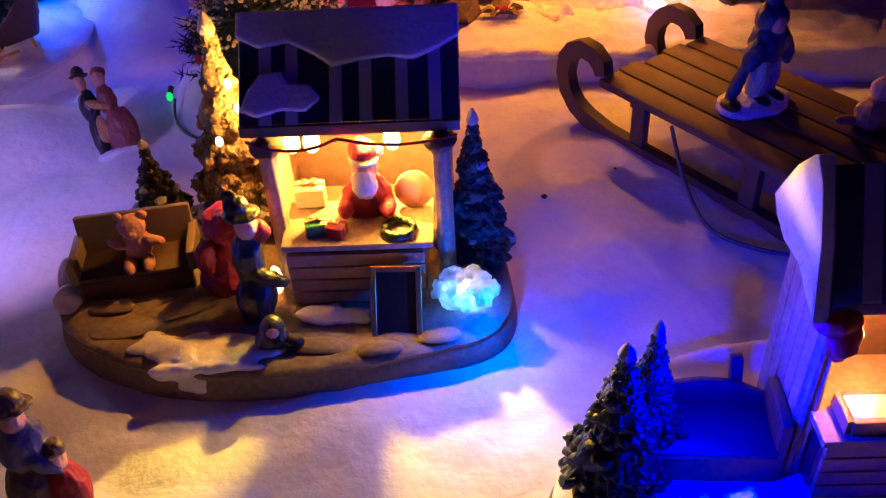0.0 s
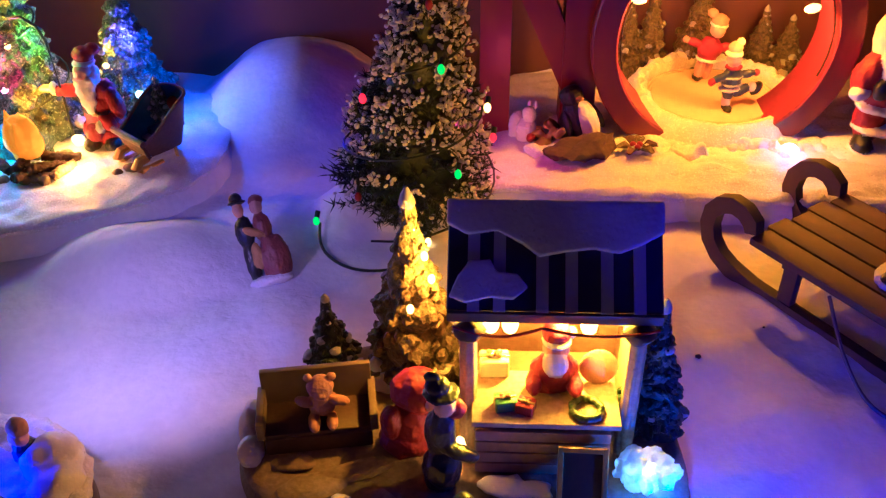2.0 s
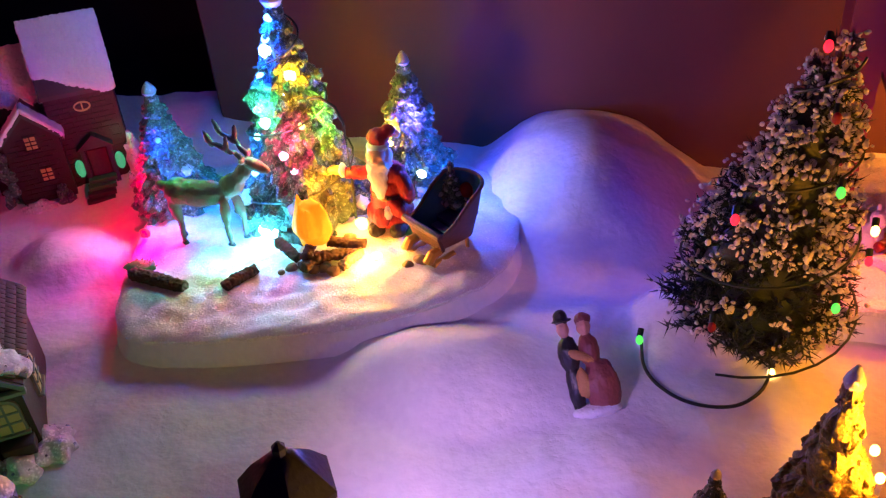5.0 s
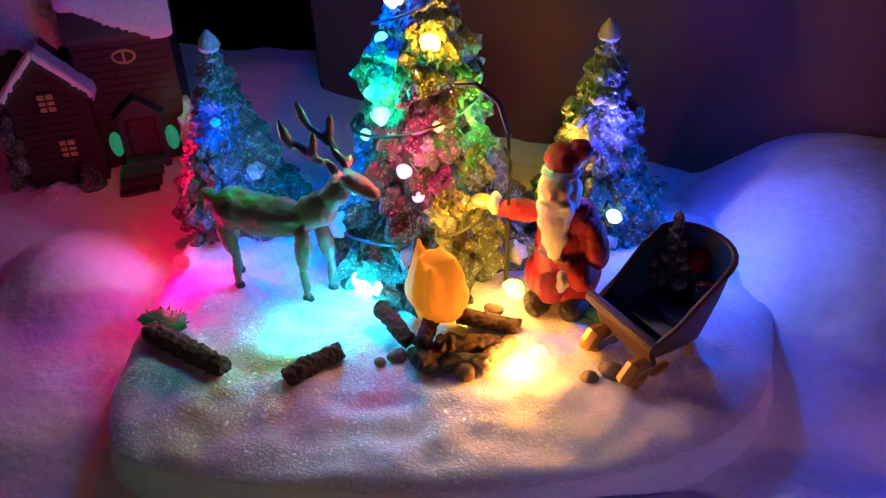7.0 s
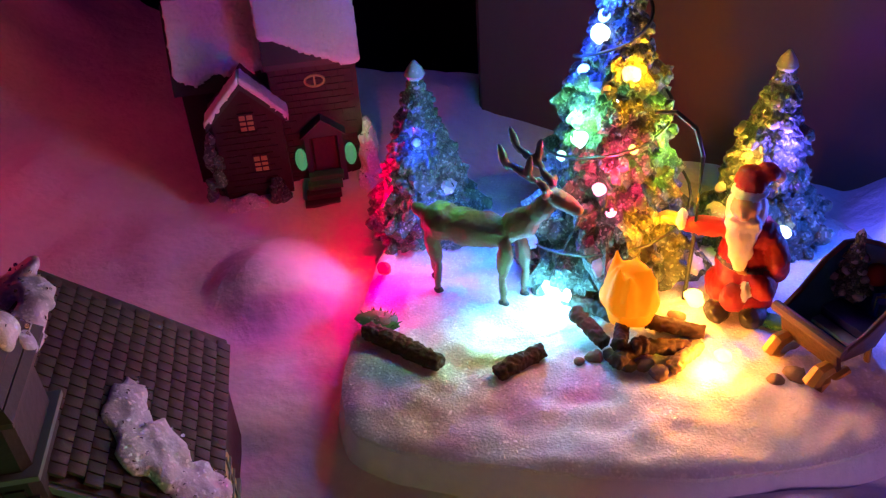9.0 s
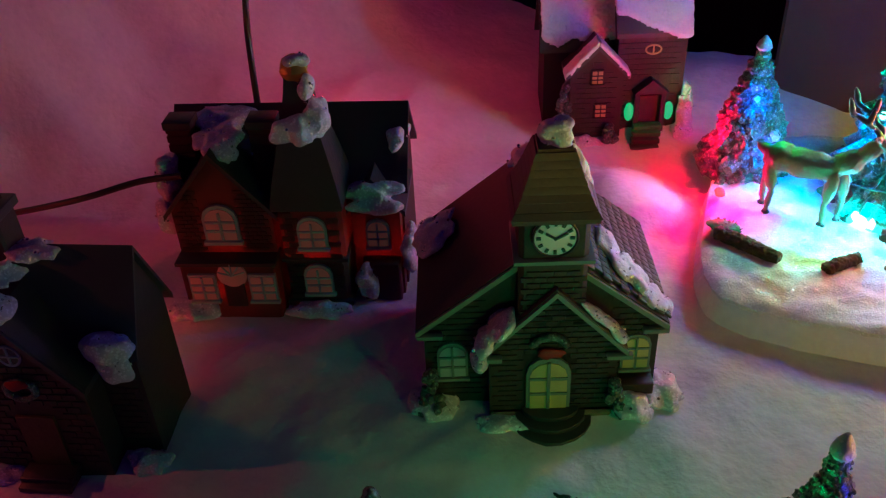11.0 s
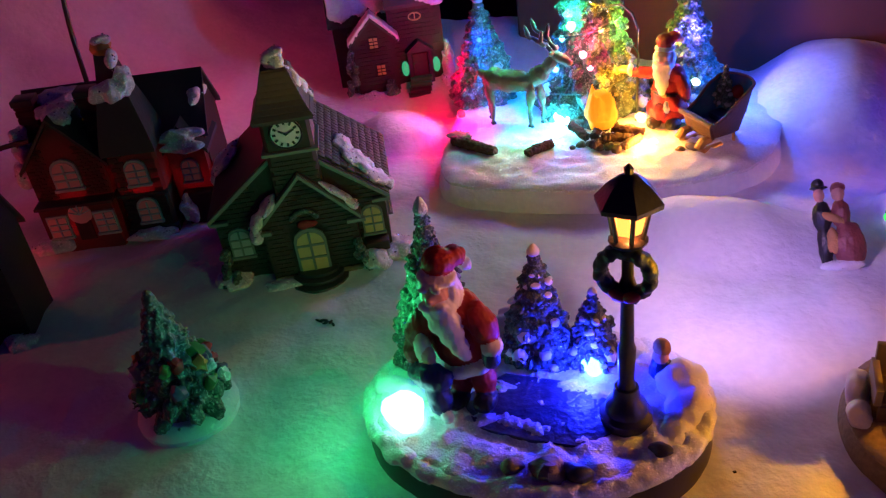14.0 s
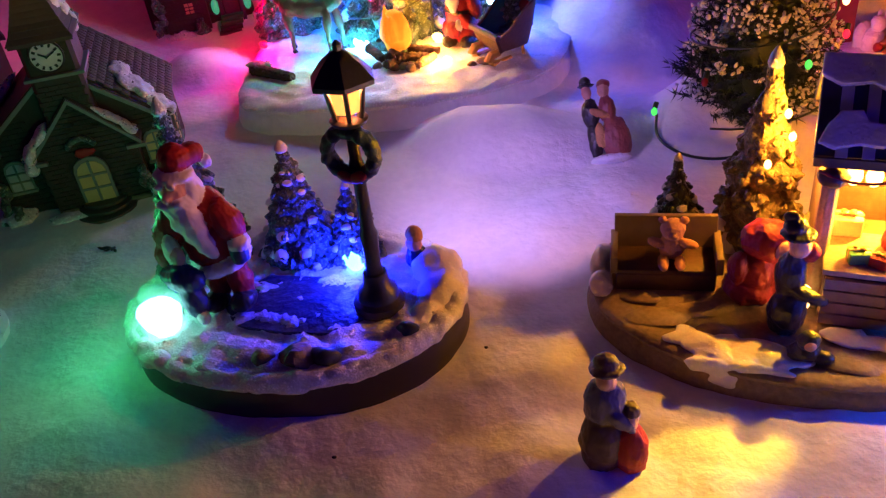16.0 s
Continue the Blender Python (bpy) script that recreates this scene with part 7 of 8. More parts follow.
def eave_return(root, x, y, z, w, paint):
    """The short level board that ends a barge board."""
    part("eave_return", Shape().box((x, y, z), (w, 0.0030, 0.0020)), paint, root)


def church():
    root = thing("church", Matrix.Translation((-0.4190, 0.2600, on_ground(-0.422, 0.26, 0.001))) @ spin(0, 0, 34).to_4x4(), "brown brick toy church with a clock tower and snowy roof", "church")
    nave = gable(root, -0.0500, 0.0430, 0.0120, 0.0800, 0, 0.0430, 0.0800, HOUSE_BROWN, SHINGLE, trim=TRIM, thick=0.0022)
    porch = gable(root, -0.0245, 0.0260, 0.0040, 0.0300, 0, 0.0385, 0.0650, HOUSE_BROWN, SHINGLE, trim=TRIM, thick=0.0020)
    for x, y, z in ((-0.0265, 0.0010, 0.0352), (0.0280, 0.0010, 0.0352), (-0.0510, 0.0090, 0.0410), (0.0440, 0.0090, 0.0410)):
        eave_return(root, x * 0.93, y, z - 0.0010, 0.0100, TRIM)
    tower = part("tower", Shape().box((-0.0005, 0.0160, 0.0520), (0.0255, 0.0240, 0.0940)), HOUSE_BROWN, root)
    part("cornice", Shape().box((-0.0005, 0.0160, 0.0785), (0.0295, 0.0280, 0.0018)), TRIM, tower)
    # hipped tower roof, a little hollow, with its shingle courses
    part("tower_roof", Shape().lathe((-0.0005, 0.0160, 0.0972), [(0.0218, -0.0012), (0.0218, 0.0006), (0.0160, 0.0090), (0.0115, 0.0175), (0.0085, 0.0235)], 4, spin(0, 0, 45)), SHINGLE, tower)
    for k in range(8):
        u = k / 8
        part("shingle_course", Shape().lathe((-0.0005, 0.0160, 0.0976 + 0.0222 * u), [(0.0224 - 0.0127 * u ** 0.8, 0), (0.0225 - 0.0127 * u ** 0.8, 0.0004), (0.0205 - 0.0120 * u ** 0.8, 0.0027)], 4, spin(0, 0, 45)), SHINGLE, tower)
    clock = part("clock_face", Shape().lathe((-0.0005, 0.0038, 0.0893), [(0.0082, 0), (0.0082, 0.0010), (0.0072, 0.0013), (0.0003, 0.0013)], 28, spin(90, 0, 0)), WHITE_PAINT, tower, "white clock face")
    part("clock_rim", Shape().tube([(-0.0005 + 0.0080 * math.cos(radians(a)), 0.0024, 0.0893 + 0.0080 * math.sin(radians(a))) for a in range(0, 361, 12)], 0.0005, 6), BLACK, clock)
    for k in range(12):
        a = radians(30 * k)
        part("hour_mark", Shape().box((-0.0005 + 0.0060 * math.sin(a), 0.0022, 0.0893 + 0.0060 * math.cos(a)), (0.0011, 0.0006, 0.0017), spin(0, 30 * k, 0)), BLACK, clock)
    part("hour_hand", Shape().box((-0.0022, 0.0020, 0.0903), (0.0008, 0.0006, 0.0042), spin(0, -58, 0)), BLACK, clock)
    part("minute_hand", Shape().box((0.0015, 0.0019, 0.0901), (0.0007, 0.0006, 0.0056), spin(0, 60, 0)), BLACK, clock)
    courses(tower, -0.0126, 0.0118, 0.0480, 0.0740, 0.0040, 10, 1, HOUSE_BROWN)
    courses(nave, -0.0490, 0.0420, 0.0040, 0.0780, 0.0120, 26, 2, HOUSE_BROWN, lambda x, z: abs(x + 0.001) > 0.026 and z < 0.041 + (0.0465 - abs(x + 0.0035)) * 0.80)
    courses(porch, -0.0236, 0.0252, 0.0040, 0.0640, 0.0040, 22, 3, HOUSE_BROWN, lambda x, z: z < 0.0365 + (0.0245 - abs(x - 0.001)) * 0.98 and (abs(x + 0.001) > 0.0105 or z > 0.035))
    # shingles on the roof slope that faces the glade
    tile = Shape().box((0, 0, 0), (0.0046, 0.0034, 0.0010)).mesh("shingle", SHINGLE)
    tilt = random.Random(77)
    for k in range(14):
        v = (k + 0.5) / 14
        x, z = 0.0460 + (-0.0035 - 0.0460) * v, 0.0402 + (0.0800 - 0.0402) * v
        for j in range(18):
            ob = new("shingle", tile)
            ob.parent = nave
            ob.matrix_basis = Matrix.Translation((x + 0.0012, 0.0118 + 0.0038 * j + (0 if k % 2 else 0.0019), z + 0.0030)) @ spin(0, 40 + tilt.uniform(-3, 3), tilt.uniform(-2, 2)).to_4x4()
    door = window(root, -0.0010, 0.0036, 0.0180, 0.0150, 0.0250, PANE, TRIM, name="door")
    window(root, -0.0390, 0.0116, 0.0250, 0.0105, 0.0160, PANE_PALE, TRIM)
    window(root, 0.0345, 0.0116, 0.0270, 0.0100, 0.0160, PANE, TRIM)
    window(root, 0.0434, 0.0420, 0.0240, 0.0110, 0.0170, PANE, TRIM, rz=90)
    part("window_box", Shape().box((0.0350, 0.0080, 0.0130), (0.0130, 0.0080, 0.0060)), HOUSE_RED, root)
    part("wreath_bow", Shape().ball((-0.0010, 0.0018, 0.0355), (0.0056, 0.0014, 0.0026), None, 10, 6, 0.4, 300), RED_PAINT, root)
    s = Shape()
    for k in range(18):
        a = radians(15 + 150 * k / 17)
        s.ball((-0.0010 + 0.0070 * math.cos(a), 0.0020, 0.0385 + 0.0052 * math.sin(a)), 0.0017, None, 7, 5, 0.5, 400, k)
    fuse(part("garland", s, PINE_GLITTER, root), 0.0006, None, 1)
    for k, (w, d) in enumerate(((0.034, 0.017), (0.029, 0.012), (0.023, 0.007))):
        ring = [(0.5 * w * math.cos(radians(a)), -d * math.sin(radians(a))) for a in range(0, 181, 20)]
        part("step", Shape().slab(ring, lambda u, v, q: Vector((u, v + 0.0030, 0.0004 + 0.0018 * k + 0.0018 * q)), 0.02), SLATE, root)
    for x in (-0.0250, 0.0265):
        part("foundation", Shape().box((x * 0.72, 0.0028, 0.0020), (0.0120, 0.0030, 0.0044), None, 0.001), STONE, root)
    snow_lump(root, [((-0.0005, 0.0160, 0.1240), (0.0058, 0.0054, 0.0058)), ((0.0000, 0.0140, 0.1180), (0.0060, 0.0050, 0.0046)), ((0.0020, 0.0150, 0.1285), (0.0030, 0.0030, 0.0030))], 1)
    snow_lump(root, [((0.0078, 0.0180, 0.1120), (0.0026, 0.0062, 0.0070), (0, -30, 0)), ((0.0108, 0.0220, 0.1060), (0.0022, 0.0050, 0.0058), (0, -30, 0)), ((0.0128, 0.0270, 0.0990), (0.0024, 0.0050, 0.0050), (0, -30, 0))], 3)
    snow_lump(root, [((-0.0060, 0.0760, 0.0820), (0.0070, 0.0090, 0.0040), (0, -25, 0)), ((0.0010, 0.0650, 0.0820), (0.0050, 0.0130, 0.0036), (0, 30, 0)), ((0.0030, 0.0520, 0.0810), (0.0036, 0.0100, 0.0026), (0, 44, 0))], 5)
    snow_lump(root, [((0.0330, 0.0250, 0.0560), (0.0090, 0.0110, 0.0034), (0, 40, 0)), ((0.0410, 0.0190, 0.0480), (0.0080, 0.0085, 0.0040), (0, 40, 0)), ((0.0250, 0.0380, 0.0620), (0.0060, 0.0120, 0.0026), (0, 40, 0)), ((0.0450, 0.0220, 0.0420), (0.0042, 0.0060, 0.0046))], 9)
    snow_lump(root, [((-0.0200, 0.0060, 0.0480), (0.0075, 0.0090, 0.0036), (0, -42, 0)), ((-0.0265, 0.0040, 0.0400), (0.0058, 0.0080, 0.0050), (0, -50, 0)), ((-0.0285, 0.0020, 0.0330), (0.0036, 0.0050, 0.0060))], 13)
    snow_lump(root, [((0.0185, 0.0040, 0.0510), (0.0095, 0.0036, 0.0022), (0, 44, 0)), ((0.0260, 0.0035, 0.0430), (0.0050, 0.0040, 0.0026), (0, 38, 0))], 15)
    snow_lump(root, [((-0.0450, 0.0620, 0.0530), (0.0110, 0.0130, 0.0034), (0, -40, 0)), ((-0.0500, 0.0720, 0.0470), (0.0060, 0.0090, 0.0040), (0, -40, 0))], 16)
    snow_lump(root, [((-0.0470, 0.0100, 0.0030), (0.0100, 0.0090, 0.0050)), ((-0.0190, -0.0020, 0.0020), (0.0100, 0.0050, 0.0030)), ((0.0330, 0.0020, 0.0060), (0.0070, 0.0070, 0.0085)), ((0.0460, 0.0120, 0.0050), (0.0090, 0.0110, 0.0070))], 17)
    shrub(root, (-0.0480, 0.0060, 0.002), 0.022, 0.0056, 1)
    shrub(root, (0.0250, 0.0000, 0.002), 0.020, 0.0050, 2)


church()


def manor():
    root = thing("manor_house", Matrix.Translation((-0.5660, 0.2640, 0.004)) @ spin(0, 0, 31).to_4x4(), "dark toy brick manor faintly lit red inside, with a pointed tower", "house")
    gable(root, -0.0480, 0.0580, 0.0160, 0.0640, -0.006, 0.0520, 0.0800, LIT_BRICK, SLATE, along="x")
    front = gable(root, -0.0460, 0.0000, -0.0040, 0.0400, -0.006, 0.0500, 0.0780, LIT_BRICK, SLATE)
    wing = gable(root, 0.0340, 0.0570, 0.0080, 0.0400, -0.006, 0.0440, 0.0580, LIT_BRICK, SLATE)
    tower = part("tower", Shape().box((0.0180, 0.0060, 0.0250), (0.0290, 0.0260, 0.0620)), LIT_BRICK, root)
    part("tower_roof", Shape().lathe((0.0180, 0.0060, 0.0560), [(0.0225, -0.0024), (0.0230, -0.0006), (0.0205, 0.0090), (0.0160, 0.0230), (0.0100, 0.0390), (0.0072, 0.0500), (0.0060, 0.0560)], 4, spin(0, 0, 45)), SLATE, tower)
    part("finial", Shape().ball((0.0180, 0.0060, 0.1145), (0.0062, 0.0060, 0.0060), None, 12, 8, 0.35, 260), GOLD, tower)
    part("belt_course", Shape().box((0.0180, 0.0055, 0.0255), (0.0312, 0.0275, 0.0020)), HOUSE_DARK, tower)
    part("foot_course", Shape().box((0.0180, 0.0055, 0.0010), (0.0316, 0.0280, 0.0030)), HOUSE_DARK, tower)
    # porch with three bays under a ledge
    porch = part("porch", Shape().box((-0.0230, -0.0060, 0.0100), (0.0450, 0.0120, 0.0320)), LIT_BRICK, root)
    part("porch_ledge", Shape().box((-0.0230, -0.0065, 0.0268), (0.0475, 0.0140, 0.0020)), HOUSE_DARK, porch)
    part("door", Shape().box((-0.0210, -0.0124, 0.0110), (0.0095, 0.0012, 0.0170)), HOUSE_RED, porch)
    part("fanlight", Shape().lathe((-0.0210, -0.0118, 0.0205), [(0.0070, 0), (0.0070, 0.0010), (0.0058, 0.0014), (0.0003, 0.0014)], 20, spin(90, 0, 0)), RED_GLASS, porch)
    for k in range(5):
        a = radians(20 + 35 * k)
        part("fan_bar", Shape().tube([(-0.0210, -0.0134, 0.0205), (-0.0210 + 0.0066 * math.cos(a), -0.0134, 0.0205 + 0.0066 * math.sin(a))], 0.0004, 5), PANE_PALE, porch)
    window(root, -0.0355, -0.0124, 0.0135, 0.0110, 0.0130, RED_GLASS, PANE_PALE, arch=False)
    window(root, -0.0070, -0.0124, 0.0135, 0.0110, 0.0130, RED_GLASS, PANE_PALE, arch=False)
    window(root, -0.0240, -0.0044, 0.0430, 0.0140, 0.0150, RED_GLASS, PANE_PALE)
    window(root, 0.0185, -0.0074, 0.0400, 0.0115, 0.0130, RED_GLASS, PANE_PALE)
    window(root, 0.0185, -0.0074, 0.0140, 0.0115, 0.0130, RED_GLASS, PANE_PALE)
    window(root, 0.0460, 0.0076, 0.0300, 0.0095, 0.0130, RED_GLASS, PANE_PALE)
    part("bay_window", Shape().box((0.0470, 0.0050, 0.0060), (0.0180, 0.0080, 0.0220)), LIT_BRICK, wing)
    courses(front, -0.0452, -0.0008, 0.0285, 0.0770, -0.0040, 22, 20, LIT_BRICK, lambda x, z: abs(x + 0.024) > 0.0095 and z < 0.049 + (0.022 - abs(x + 0.023)) * 1.2)
    courses(tower, 0.0040, 0.0320, 0.0030, 0.0550, -0.0070, 16, 21, LIT_BRICK, lambda x, z: abs(x - 0.0185) > 0.008)
    for x, y, z, h in ((-0.0420, 0.0200, 0.0660, 0.0360), (-0.0020, 0.0140, 0.0680, 0.0380)):
        stack = part("chimney", Shape().box((x, y, z), (0.0110, 0.0100, h)), LIT_BRICK, root)
        for k in range(8):
            part("chimney_course", Shape().box((x, y, z - h / 2 + h * (k + 0.5) / 8), (0.0116, 0.0106, h / 8 - 0.0010)), LIT_BRICK, stack)
        part("chimney_cap", Shape().box((x, y, z + h / 2), (0.0130, 0.0120, 0.0040)), SLATE, stack)
    snow_lump(root, [((0.0180, -0.0075, 0.0920), (0.0100, 0.0050, 0.0085), (-24, 0, 0)), ((0.0260, 0.0000, 0.0960), (0.0050, 0.0070, 0.0120), (-15, 0, 0)), ((0.0230, 0.0010, 0.1080), (0.0030, 0.0050, 0.0080))], 31)
    snow_lump(root, [((0.0200, 0.0040, 0.1190), (0.0050, 0.0046, 0.0036))], 32)
    snow_lump(root, [((-0.0230, 0.0150, 0.0780), (0.0100, 0.0150, 0.0060)), ((-0.0200, 0.0040, 0.0760), (0.0070, 0.0070, 0.0090)), ((-0.0260, 0.0330, 0.0800), (0.0140, 0.0110, 0.0040))], 33)
    snow_lump(root, [((-0.0490, 0.0100, 0.0600), (0.0050, 0.0080, 0.0180)), ((-0.0510, 0.0060, 0.0420), (0.0060, 0.0070, 0.0110))], 35)
    snow_lump(root, [((0.0460, 0.0080, 0.0540), (0.0130, 0.0080, 0.0060), (-25, 0, 0)), ((0.0470, 0.0020, 0.0490), (0.0110, 0.0040, 0.0050), (-40, 0, 0))], 37)
    snow_lump(root, [((0.0560, 0.0300, 0.0700), (0.0050, 0.0110, 0.0056))], 38)
    snow_lump(root, [((0.0600, 0.0120, 0.0180), (0.0040, 0.0070, 0.0170)), ((0.0400, 0.0010, 0.0060), (0.0050, 0.0050, 0.0130)), ((0.0180, -0.0120, 0.0000), (0.0140, 0.0060, 0.0040)), ((-0.0440, -0.0150, 0.0020), (0.0120, 0.0080, 0.0060))], 39)


manor()


def cottage():
    root = thing("cottage", Matrix.Translation((-0.5730, 0.1370, 0.005)) @ spin(0, 0, 29).to_4x4() @ Matrix.Diagonal((0.87, 0.9, 0.96, 1.0)), "dark toy brick cottage with a wreathed gable and chimney", "house")
    main = gable(root, -0.0520, 0.0470, 0.0080, 0.0440, -0.006, 0.0540, 0.0860, HOUSE_DARK, SLATE, along="x")
    front = gable(root, -0.0230, 0.0290, -0.0060, 0.0320, -0.006, 0.0460, 0.0750, HOUSE_DARK, SLATE, trim=SLATE)
    stack = part("chimney", Shape().box((-0.0090, 0.0270, 0.0910), (0.0170, 0.0140, 0.0280)), HOUSE_DARK, root)
    part("chimney_cap", Shape().box((-0.0090, 0.0270, 0.1040), (0.0200, 0.0170, 0.0040)), SLATE, stack)
    part("chimney_pot", Shape().box((-0.0090, 0.0270, 0.1070), (0.0120, 0.0100, 0.0040)), HOUSE_RED, stack)
    part("dormer", Shape().slab([(-0.0095, -0.012), (0.0095, -0.012), (0.0095, 0.004), (0, 0.0120), (-0.0095, 0.004)], lambda u, v, w: Vector((u - 0.0395, 0.0110 + 0.0200 * w, v + 0.0650)), 0.0), SLATE, root)
    for x, y, z, r in ((0.0030, -0.0066, 0.0600, 0.0046), (-0.0395, 0.0104, 0.0660, 0.0042)):
        w = part("round_window", Shape().tube([(x + r * math.cos(radians(a)), y, z + r * math.sin(radians(a))) for a in range(0, 361, 15)], 0.0006, 6), PANE_PALE, root)
        part("pane", Shape().lathe((x, y + 0.0004, z), [(r, 0), (r * 0.98, 0.0005), (0.0002, 0.0006)], 18, spin(90, 0, 0)), SLATE, w)
        part("glazing_bar", Shape().box((x, y - 0.0004, z), (0.0009, 0.0008, r * 2)), PANE_PALE, w)
        part("glazing_bar", Shape().box((x, y - 0.0004, z), (r * 2, 0.0008, 0.0009)), PANE_PALE, w)
    window(root, -0.0370, 0.0076, 0.0300, 0.0110, 0.0170, PANE_PALE, HOUSE_DARK, arch=False)
    part("door", Shape().box((0.0030, -0.0066, 0.0140), (0.0170, 0.0016, 0.0300)), WOOD_DARK, root)
    s = Shape()
    for k in range(18):
        a = 2 * math.pi * k / 18
        s.ball((0.0030 + 0.0062 * math.cos(a), -0.0078, 0.0440 + 0.0044 * math.sin(a)), 0.0017, None, 7, 5, 0.5, 400, k)
    fuse(part("wreath", s, PINE_GLITTER, root), 0.0006, None, 1)
    part("bow", Shape().ball((0.0030, -0.0092, 0.0475), (0.0048, 0.0012, 0.0026), None, 10, 6, 0.4, 300), RED_PAINT, root)
    for k in range(2):
        part("step", Shape().box((0.0030, -0.0105 - 0.003 * (1 - k), -0.0014 + 0.0024 * k), (0.0240, 0.0100, 0.0026)), SLATE, root)
    courses(front, -0.0222, 0.0282, 0.0010, 0.0780, -0.0060, 23, 41, HOUSE_DARK, lambda x, z: z < 0.045 + (0.026 - abs(x - 0.003)) * 1.1 and (abs(x - 0.003) > 0.010 or z > 0.034) and abs(z - 0.060) > 0.007)
    courses(main, 0.0300, 0.0466, 0.0010, 0.0520, 0.0080, 16, 43, HOUSE_DARK)
    courses(main, -0.0514, -0.0240, 0.0010, 0.0520, 0.0080, 16, 44, HOUSE_DARK, lambda x, z: abs(x + 0.037) > 0.0085 or abs(z - 0.030) > 0.012)
    snow_lump(root, [((-0.0150, 0.0170, 0.0800), (0.0180, 0.0110, 0.0060)), ((0.0040, 0.0250, 0.0870), (0.0140, 0.0070, 0.0040)), ((-0.0260, 0.0230, 0.0850), (0.0080, 0.0080, 0.0040))], 41)
    snow_lump(root, [((-0.0040, 0.0000, 0.0720), (0.0050, 0.0090, 0.0100), (0, 42, 0)), ((0.0040, -0.0030, 0.0790), (0.0062, 0.0060, 0.0075)), ((-0.0100, -0.0020, 0.0640), (0.0036, 0.0070, 0.0080), (0, 42, 0))], 42)
    snow_lump(root, [((0.0400, 0.0030, 0.0570), (0.0105, 0.0070, 0.0080), (-35, 0, 0)), ((0.0430, -0.0010, 0.0500), (0.0070, 0.0036, 0.0080))], 43)
    snow_lump(root, [((-0.0430, 0.0040, 0.0540), (0.0105, 0.0070, 0.0046)), ((-0.0480, 0.0120, 0.0760), (0.0060, 0.0050, 0.0070), (0, 0, 20))], 45)
    snow_lump(root, [((-0.0440, -0.0020, -0.0020), (0.0120, 0.0060, 0.0060)), ((0.0440, 0.0000, -0.0020), (0.0100, 0.0060, 0.0070)), ((-0.0200, -0.0090, -0.0030), (0.0090, 0.0050, 0.0050))], 46)
    shrub(root, (-0.0260, -0.0070, 0.000), 0.024, 0.0036, 5)


cottage()


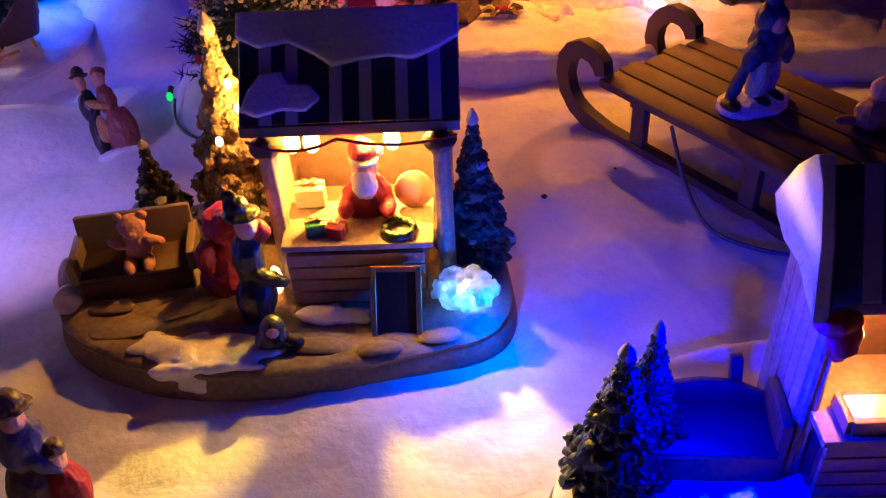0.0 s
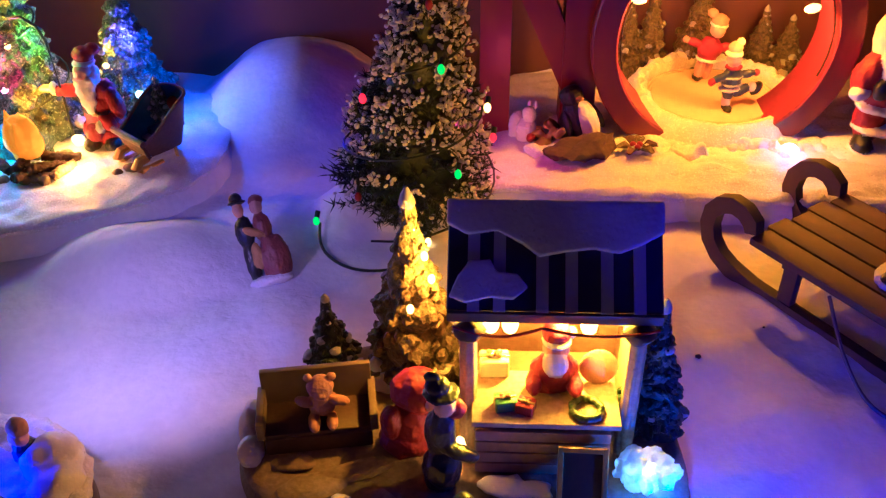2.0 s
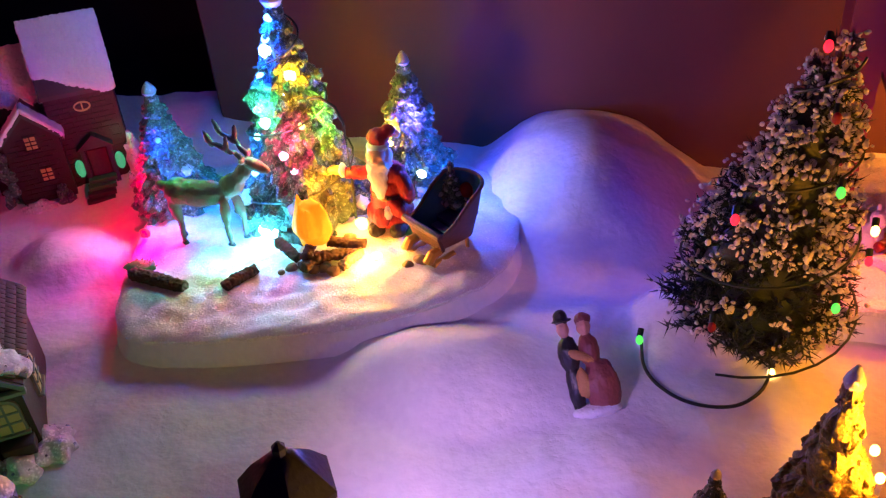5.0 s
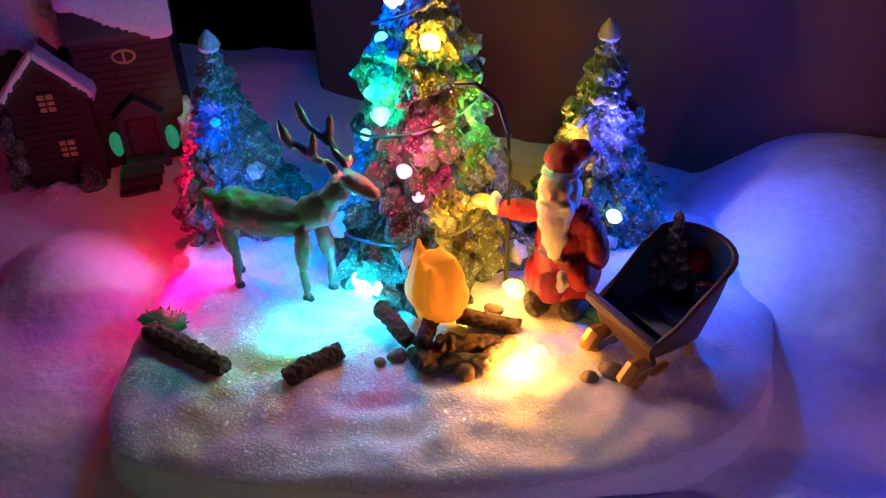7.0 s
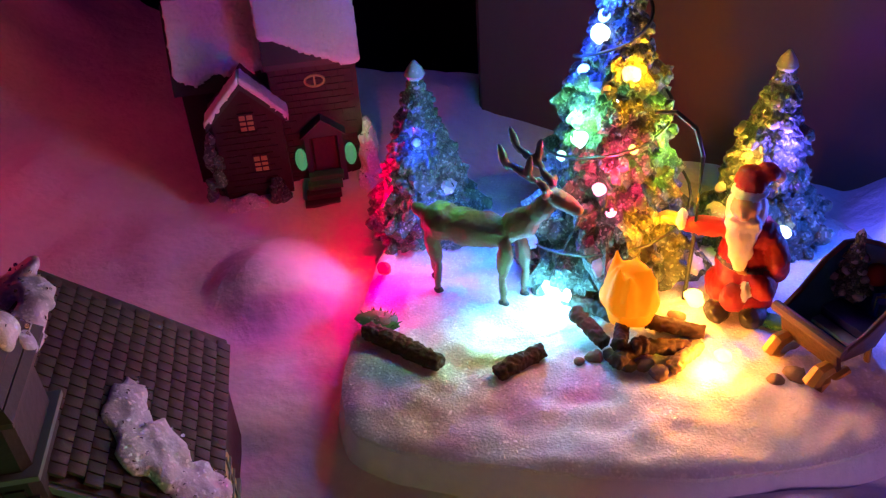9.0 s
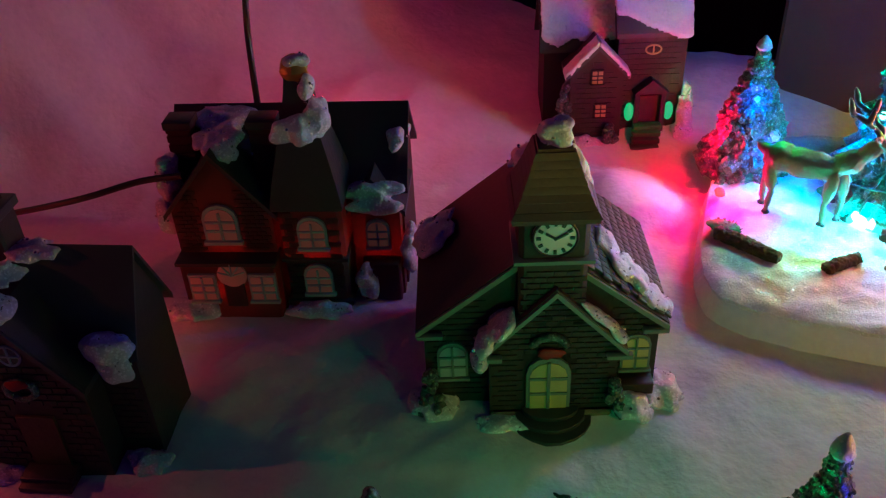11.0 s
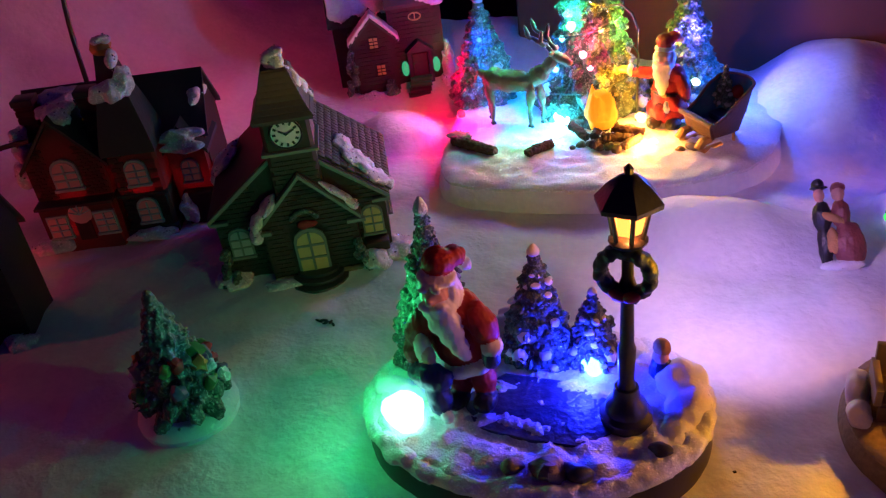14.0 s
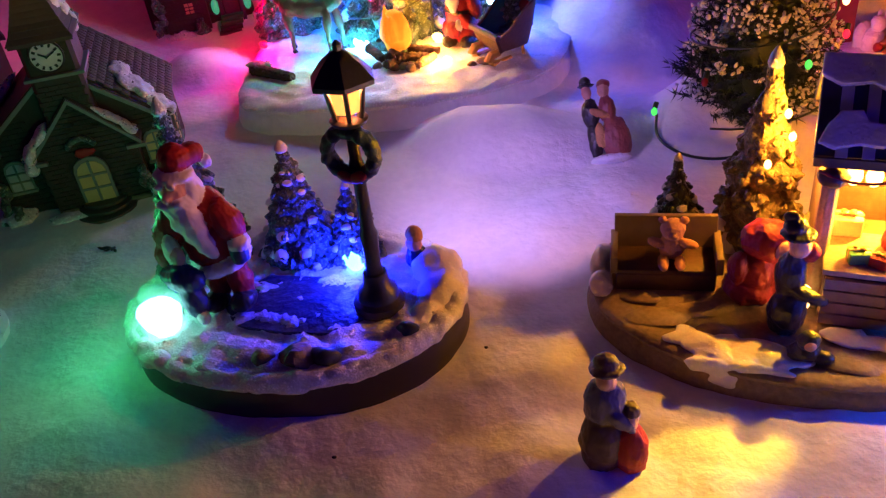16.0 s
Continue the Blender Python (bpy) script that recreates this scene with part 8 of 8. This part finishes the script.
def villa():
    root = thing("tall_villa", Matrix.Translation((-0.4860, 0.5110, on_ground(-0.486, 0.505, 0.003))) @ spin(0, 0, 34).to_4x4(), "tall dark red toy villa with steep snowy roofs", "house")
    tower = gable(root, -0.0210, 0.0200, 0.0000, 0.0420, -0.004, 0.0660, 0.1020, HOUSE_RED, SLATE, along="x", over=0.0016)
    wing = gable(root, -0.0500, -0.0180, -0.0080, 0.0300, -0.004, 0.0440, 0.0600, HOUSE_RED, SLATE)
    gable(root, -0.0640, -0.0180, 0.0140, 0.0480, -0.004, 0.0560, 0.0860, HOUSE_RED, SLATE, along="x")
    sheet = lambda y0, y1, z0, z1, lift: (lambda u, v, w: Vector((u, y0 + (y1 - y0) * v, z0 + (z1 - z0) * v + lift * w + 0.0007 * math.sin(u * 260 + v * 5))))  # noqa: E731
    fuse(part("roof_snow", Shape().slab([(-0.0235, 0.26), (-0.014, 0.22), (-0.004, 0.10), (0.008, -0.02), (0.0160, -0.08), (0.0226, -0.04), (0.0226, 1.03), (-0.0235, 1.03)], sheet(-0.0020, 0.0212, 0.0650, 0.1040, 0.0036), 0.03), SNOW, tower, "smooth snow on the steep roof"), 0.0008, None, 4, 0.0007)
    fuse(part("roof_snow", Shape().slab([(-0.066, 0.10), (-0.056, 0.00), (-0.046, 0.12), (-0.036, 0.02), (-0.026, 0.10), (-0.019, 0.04), (-0.019, 1.03), (-0.066, 1.03)], sheet(0.0110, 0.0312, 0.0540, 0.0880, 0.0034), 0.04), SNOW, root, "snow draped over the roof"), 0.0008, None, 4, 0.0007)
    for side in (-1, 1):
        verge = [(0.0, 0.0), (1.0, 0.0), (1.0, 1.0), (0.0, 1.0)]
        fuse(part("verge_snow", Shape().slab(verge, lambda u, v, w: Vector((-0.0340 + side * (0.0195 - 0.0195 * u), -0.0110 + 0.0120 * v, 0.0410 + 0.0210 * u + 0.0050 * w)), 0.06), SNOW, wing, "snow along the gable"), 0.0008, None, 3, 0.0005)
    courses(tower, -0.0206, 0.0196, 0.0030, 0.0640, 0.0000, 18, 55, HOUSE_RED, lambda x, z: abs(x) > 0.014 or z > 0.036)
    courses(wing, -0.0494, -0.0186, 0.0030, 0.0560, -0.0080, 16, 56, HOUSE_RED, lambda x, z: z < 0.042 + (0.015 - abs(x + 0.034)) * 0.9 and (abs(x + 0.034) > 0.006 or min(abs(z - 0.043), abs(z - 0.021)) > 0.006))
    window(root, -0.0340, -0.0084, 0.0430, 0.0064, 0.0080, PANE, HOUSE_RED, arch=False)
    window(root, -0.0310, -0.0084, 0.0210, 0.0064, 0.0080, PANE, HOUSE_RED, arch=False)
    oval = part("oval_window", Shape().tube([(0.0000 + 0.0046 * math.cos(radians(a)), -0.0006, 0.0560 + 0.0028 * math.sin(radians(a))) for a in range(0, 361, 15)], 0.0006, 6), PANE, root)
    part("glazing_bar", Shape().box((0, -0.0008, 0.0560), (0.0009, 0.0008, 0.0050)), PANE, oval)
    for x in (-0.0122, 0.0122):
        part("side_lamp", Shape().ball((x, -0.0030, 0.0165), (0.0030, 0.0022, 0.0062), None, 12, 8), LED_GREEN_DIM, root, "oval lamp glowing green")
    # dark porch between the lamps: posts, hood and a stair
    for x in (-0.0080, 0.0080):
        part("porch_post", Shape().box((x, -0.0040, 0.0160), (0.0030, 0.0030, 0.0300)), SLATE, root)
    part("porch_hood", Shape().slab([(-0.0110, 0.0), (0.0110, 0.0), (0.0, 0.0090)], lambda u, v, w: Vector((u, -0.0080 + 0.0090 * w, 0.0300 + v)), 0.0), SLATE, root)
    part("porch_door", Shape().box((0, -0.0006, 0.0140), (0.0110, 0.0016, 0.0250)), WOOD_DARK, root)
    # upper steps are coloured green for the light of the side lamps
    for k in range(4):
        part("step", Shape().box((-0.0010 - 0.0012 * (3 - k), -0.0070 - 0.0044 * (3 - k), 0.0006 + 0.0026 * k), (0.0170, 0.0060, 0.0030)), SLATE if k < 2 else GREEN_PAINT, root)
    shrub(root, (-0.0530, -0.0070, 0.003), 0.034, 0.0070, 7)
    shrub(root, (-0.0250, -0.0120, 0.001), 0.010, 0.0060, 8)
    snow_lump(root, [((0.0215, -0.0060, 0.0180), (0.0046, 0.0070, 0.0220)), ((0.0190, -0.0110, 0.0060), (0.0060, 0.0070, 0.0080))], 53)
    snow_lump(root, [((-0.0420, -0.0140, 0.0020), (0.0100, 0.0070, 0.0050))], 54)


villa()


def decorated_tree():
    root = thing("decorated_tree", Matrix.Translation((-0.4190, 0.1500, on_ground(-0.419, 0.15))) @ Matrix.Diagonal((1.15, 1.15, 1.28, 1.0)), "small glossy green cast tree hung with toys on a snow base", "tree")
    rng = random.Random(91)
    part("snow_foot", Shape().lathe((0, 0, 0), [(0.0200, 0), (0.0205, 0.0030), (0.0170, 0.0056), (0.0020, 0.0060)], 22), SNOW, root)
    s = Shape()
    for k in range(64):
        z = k / 63
        a = k * 2.4
        r = 0.0170 * (1 - z) + 0.0020
        s.ball((r * math.cos(a) * 0.75, r * math.sin(a) * 0.75, 0.007 + 0.040 * z), (0.0060 * (1.1 - 0.6 * z), 0.0036 * (1.1 - 0.5 * z), 0.0034), Matrix.Rotation(a, 3, "Z") @ spin(0, 38, 0), 8, 5, 0.4, 300, k)
    s.lathe((0, 0, 0.004), [(0.0130, 0), (0.0080, 0.022), (0.0015, 0.046)], 10)
    s.ball((0, 0, 0.0500), (0.0030, 0.0030, 0.0060), None, 8, 6)
    for k in range(160):
        z = rng.random()
        a = rng.uniform(0, 6.28)
        r = 0.0175 * (1 - z) + 0.0020
        s.sprig(Vector((r * math.cos(a), r * math.sin(a), 0.007 + 0.042 * z)), Vector((math.cos(a), math.sin(a), rng.uniform(-0.8, 0.4))).normalized(), 0.0034, 0.0010)
    fuse(part("crown", s, PINE_GLITTER, root), 0.0006, None, 1, 0.0004)
    for k in range(26):
        z = 0.05 + rng.random() * 0.55
        a = rng.uniform(0, 6.28)
        r = 0.0165 * (1 - z) + 0.0026
        m = (HOUSE_SNOW, RED_PAINT, GOLD, LILAC, GREEN_PAINT)[k % 5]
        part("ornament", Shape().ball((r * math.cos(a), r * math.sin(a), 0.011 + 0.036 * z), (0.0024 + 0.0008 * (k % 3), 0.0024, 0.0032), spin(20 * k, 30, 0), 10, 7, 0.6, 420, k), m, root)


decorated_tree()

# ---- cables and crumbs ----
CABLE_RUN = [(-0.600, 0.245, 0.070), (-0.618, 0.235, 0.067), (-0.642, 0.215, 0.060), (-0.690, 0.198, 0.045), (-0.730, 0.185, 0.036), (-0.790, 0.170, 0.030)]
solid("power_cable", Shape().tube(smoothed([(-0.604, 0.300, 0.080), (-0.606, 0.304, 0.120), (-0.603, 0.310, 0.180), (-0.608, 0.316, 0.300)]), 0.0016, 8), CABLE, Matrix(), "black cable rising behind the manor", "cable")
solid("power_cable", Shape().tube(smoothed(CABLE_RUN), 0.0016, 8), CABLE, Matrix(), "black cable running between the houses", "cable")
for x, y, r in ((0.0330, 0.3040, 0.0017), (0.0660, 0.3260, 0.0008), (-0.1830, 0.2000, 0.0009), (-0.2200, 0.1330, 0.0010)):
    solid("crumb", Shape().ball((0, 0, 0), (r, r * 0.7, r * 0.6), spin(20, 10, 30), 8, 5, 0.6, 600), BLACK, Matrix.Translation((x, y, ground_height(x, y) + r * 0.3)), "dark crumb lying on the snow blanket", "crumb", "crumbs on the snow")
s = Shape()
for k in range(5):
    s.ball((0.0022 * (k - 2), 0.0012 * (k % 2), 0.0008), (0.0024, 0.0008, 0.0007), spin(0, 10, 35 * k), 8, 5)
solid("pine_crumb", s, PINE, Matrix.Translation((-0.3940, 0.2280, ground_height(-0.394, 0.228))), "torn bit of green fir on the snow blanket", "fir bit")
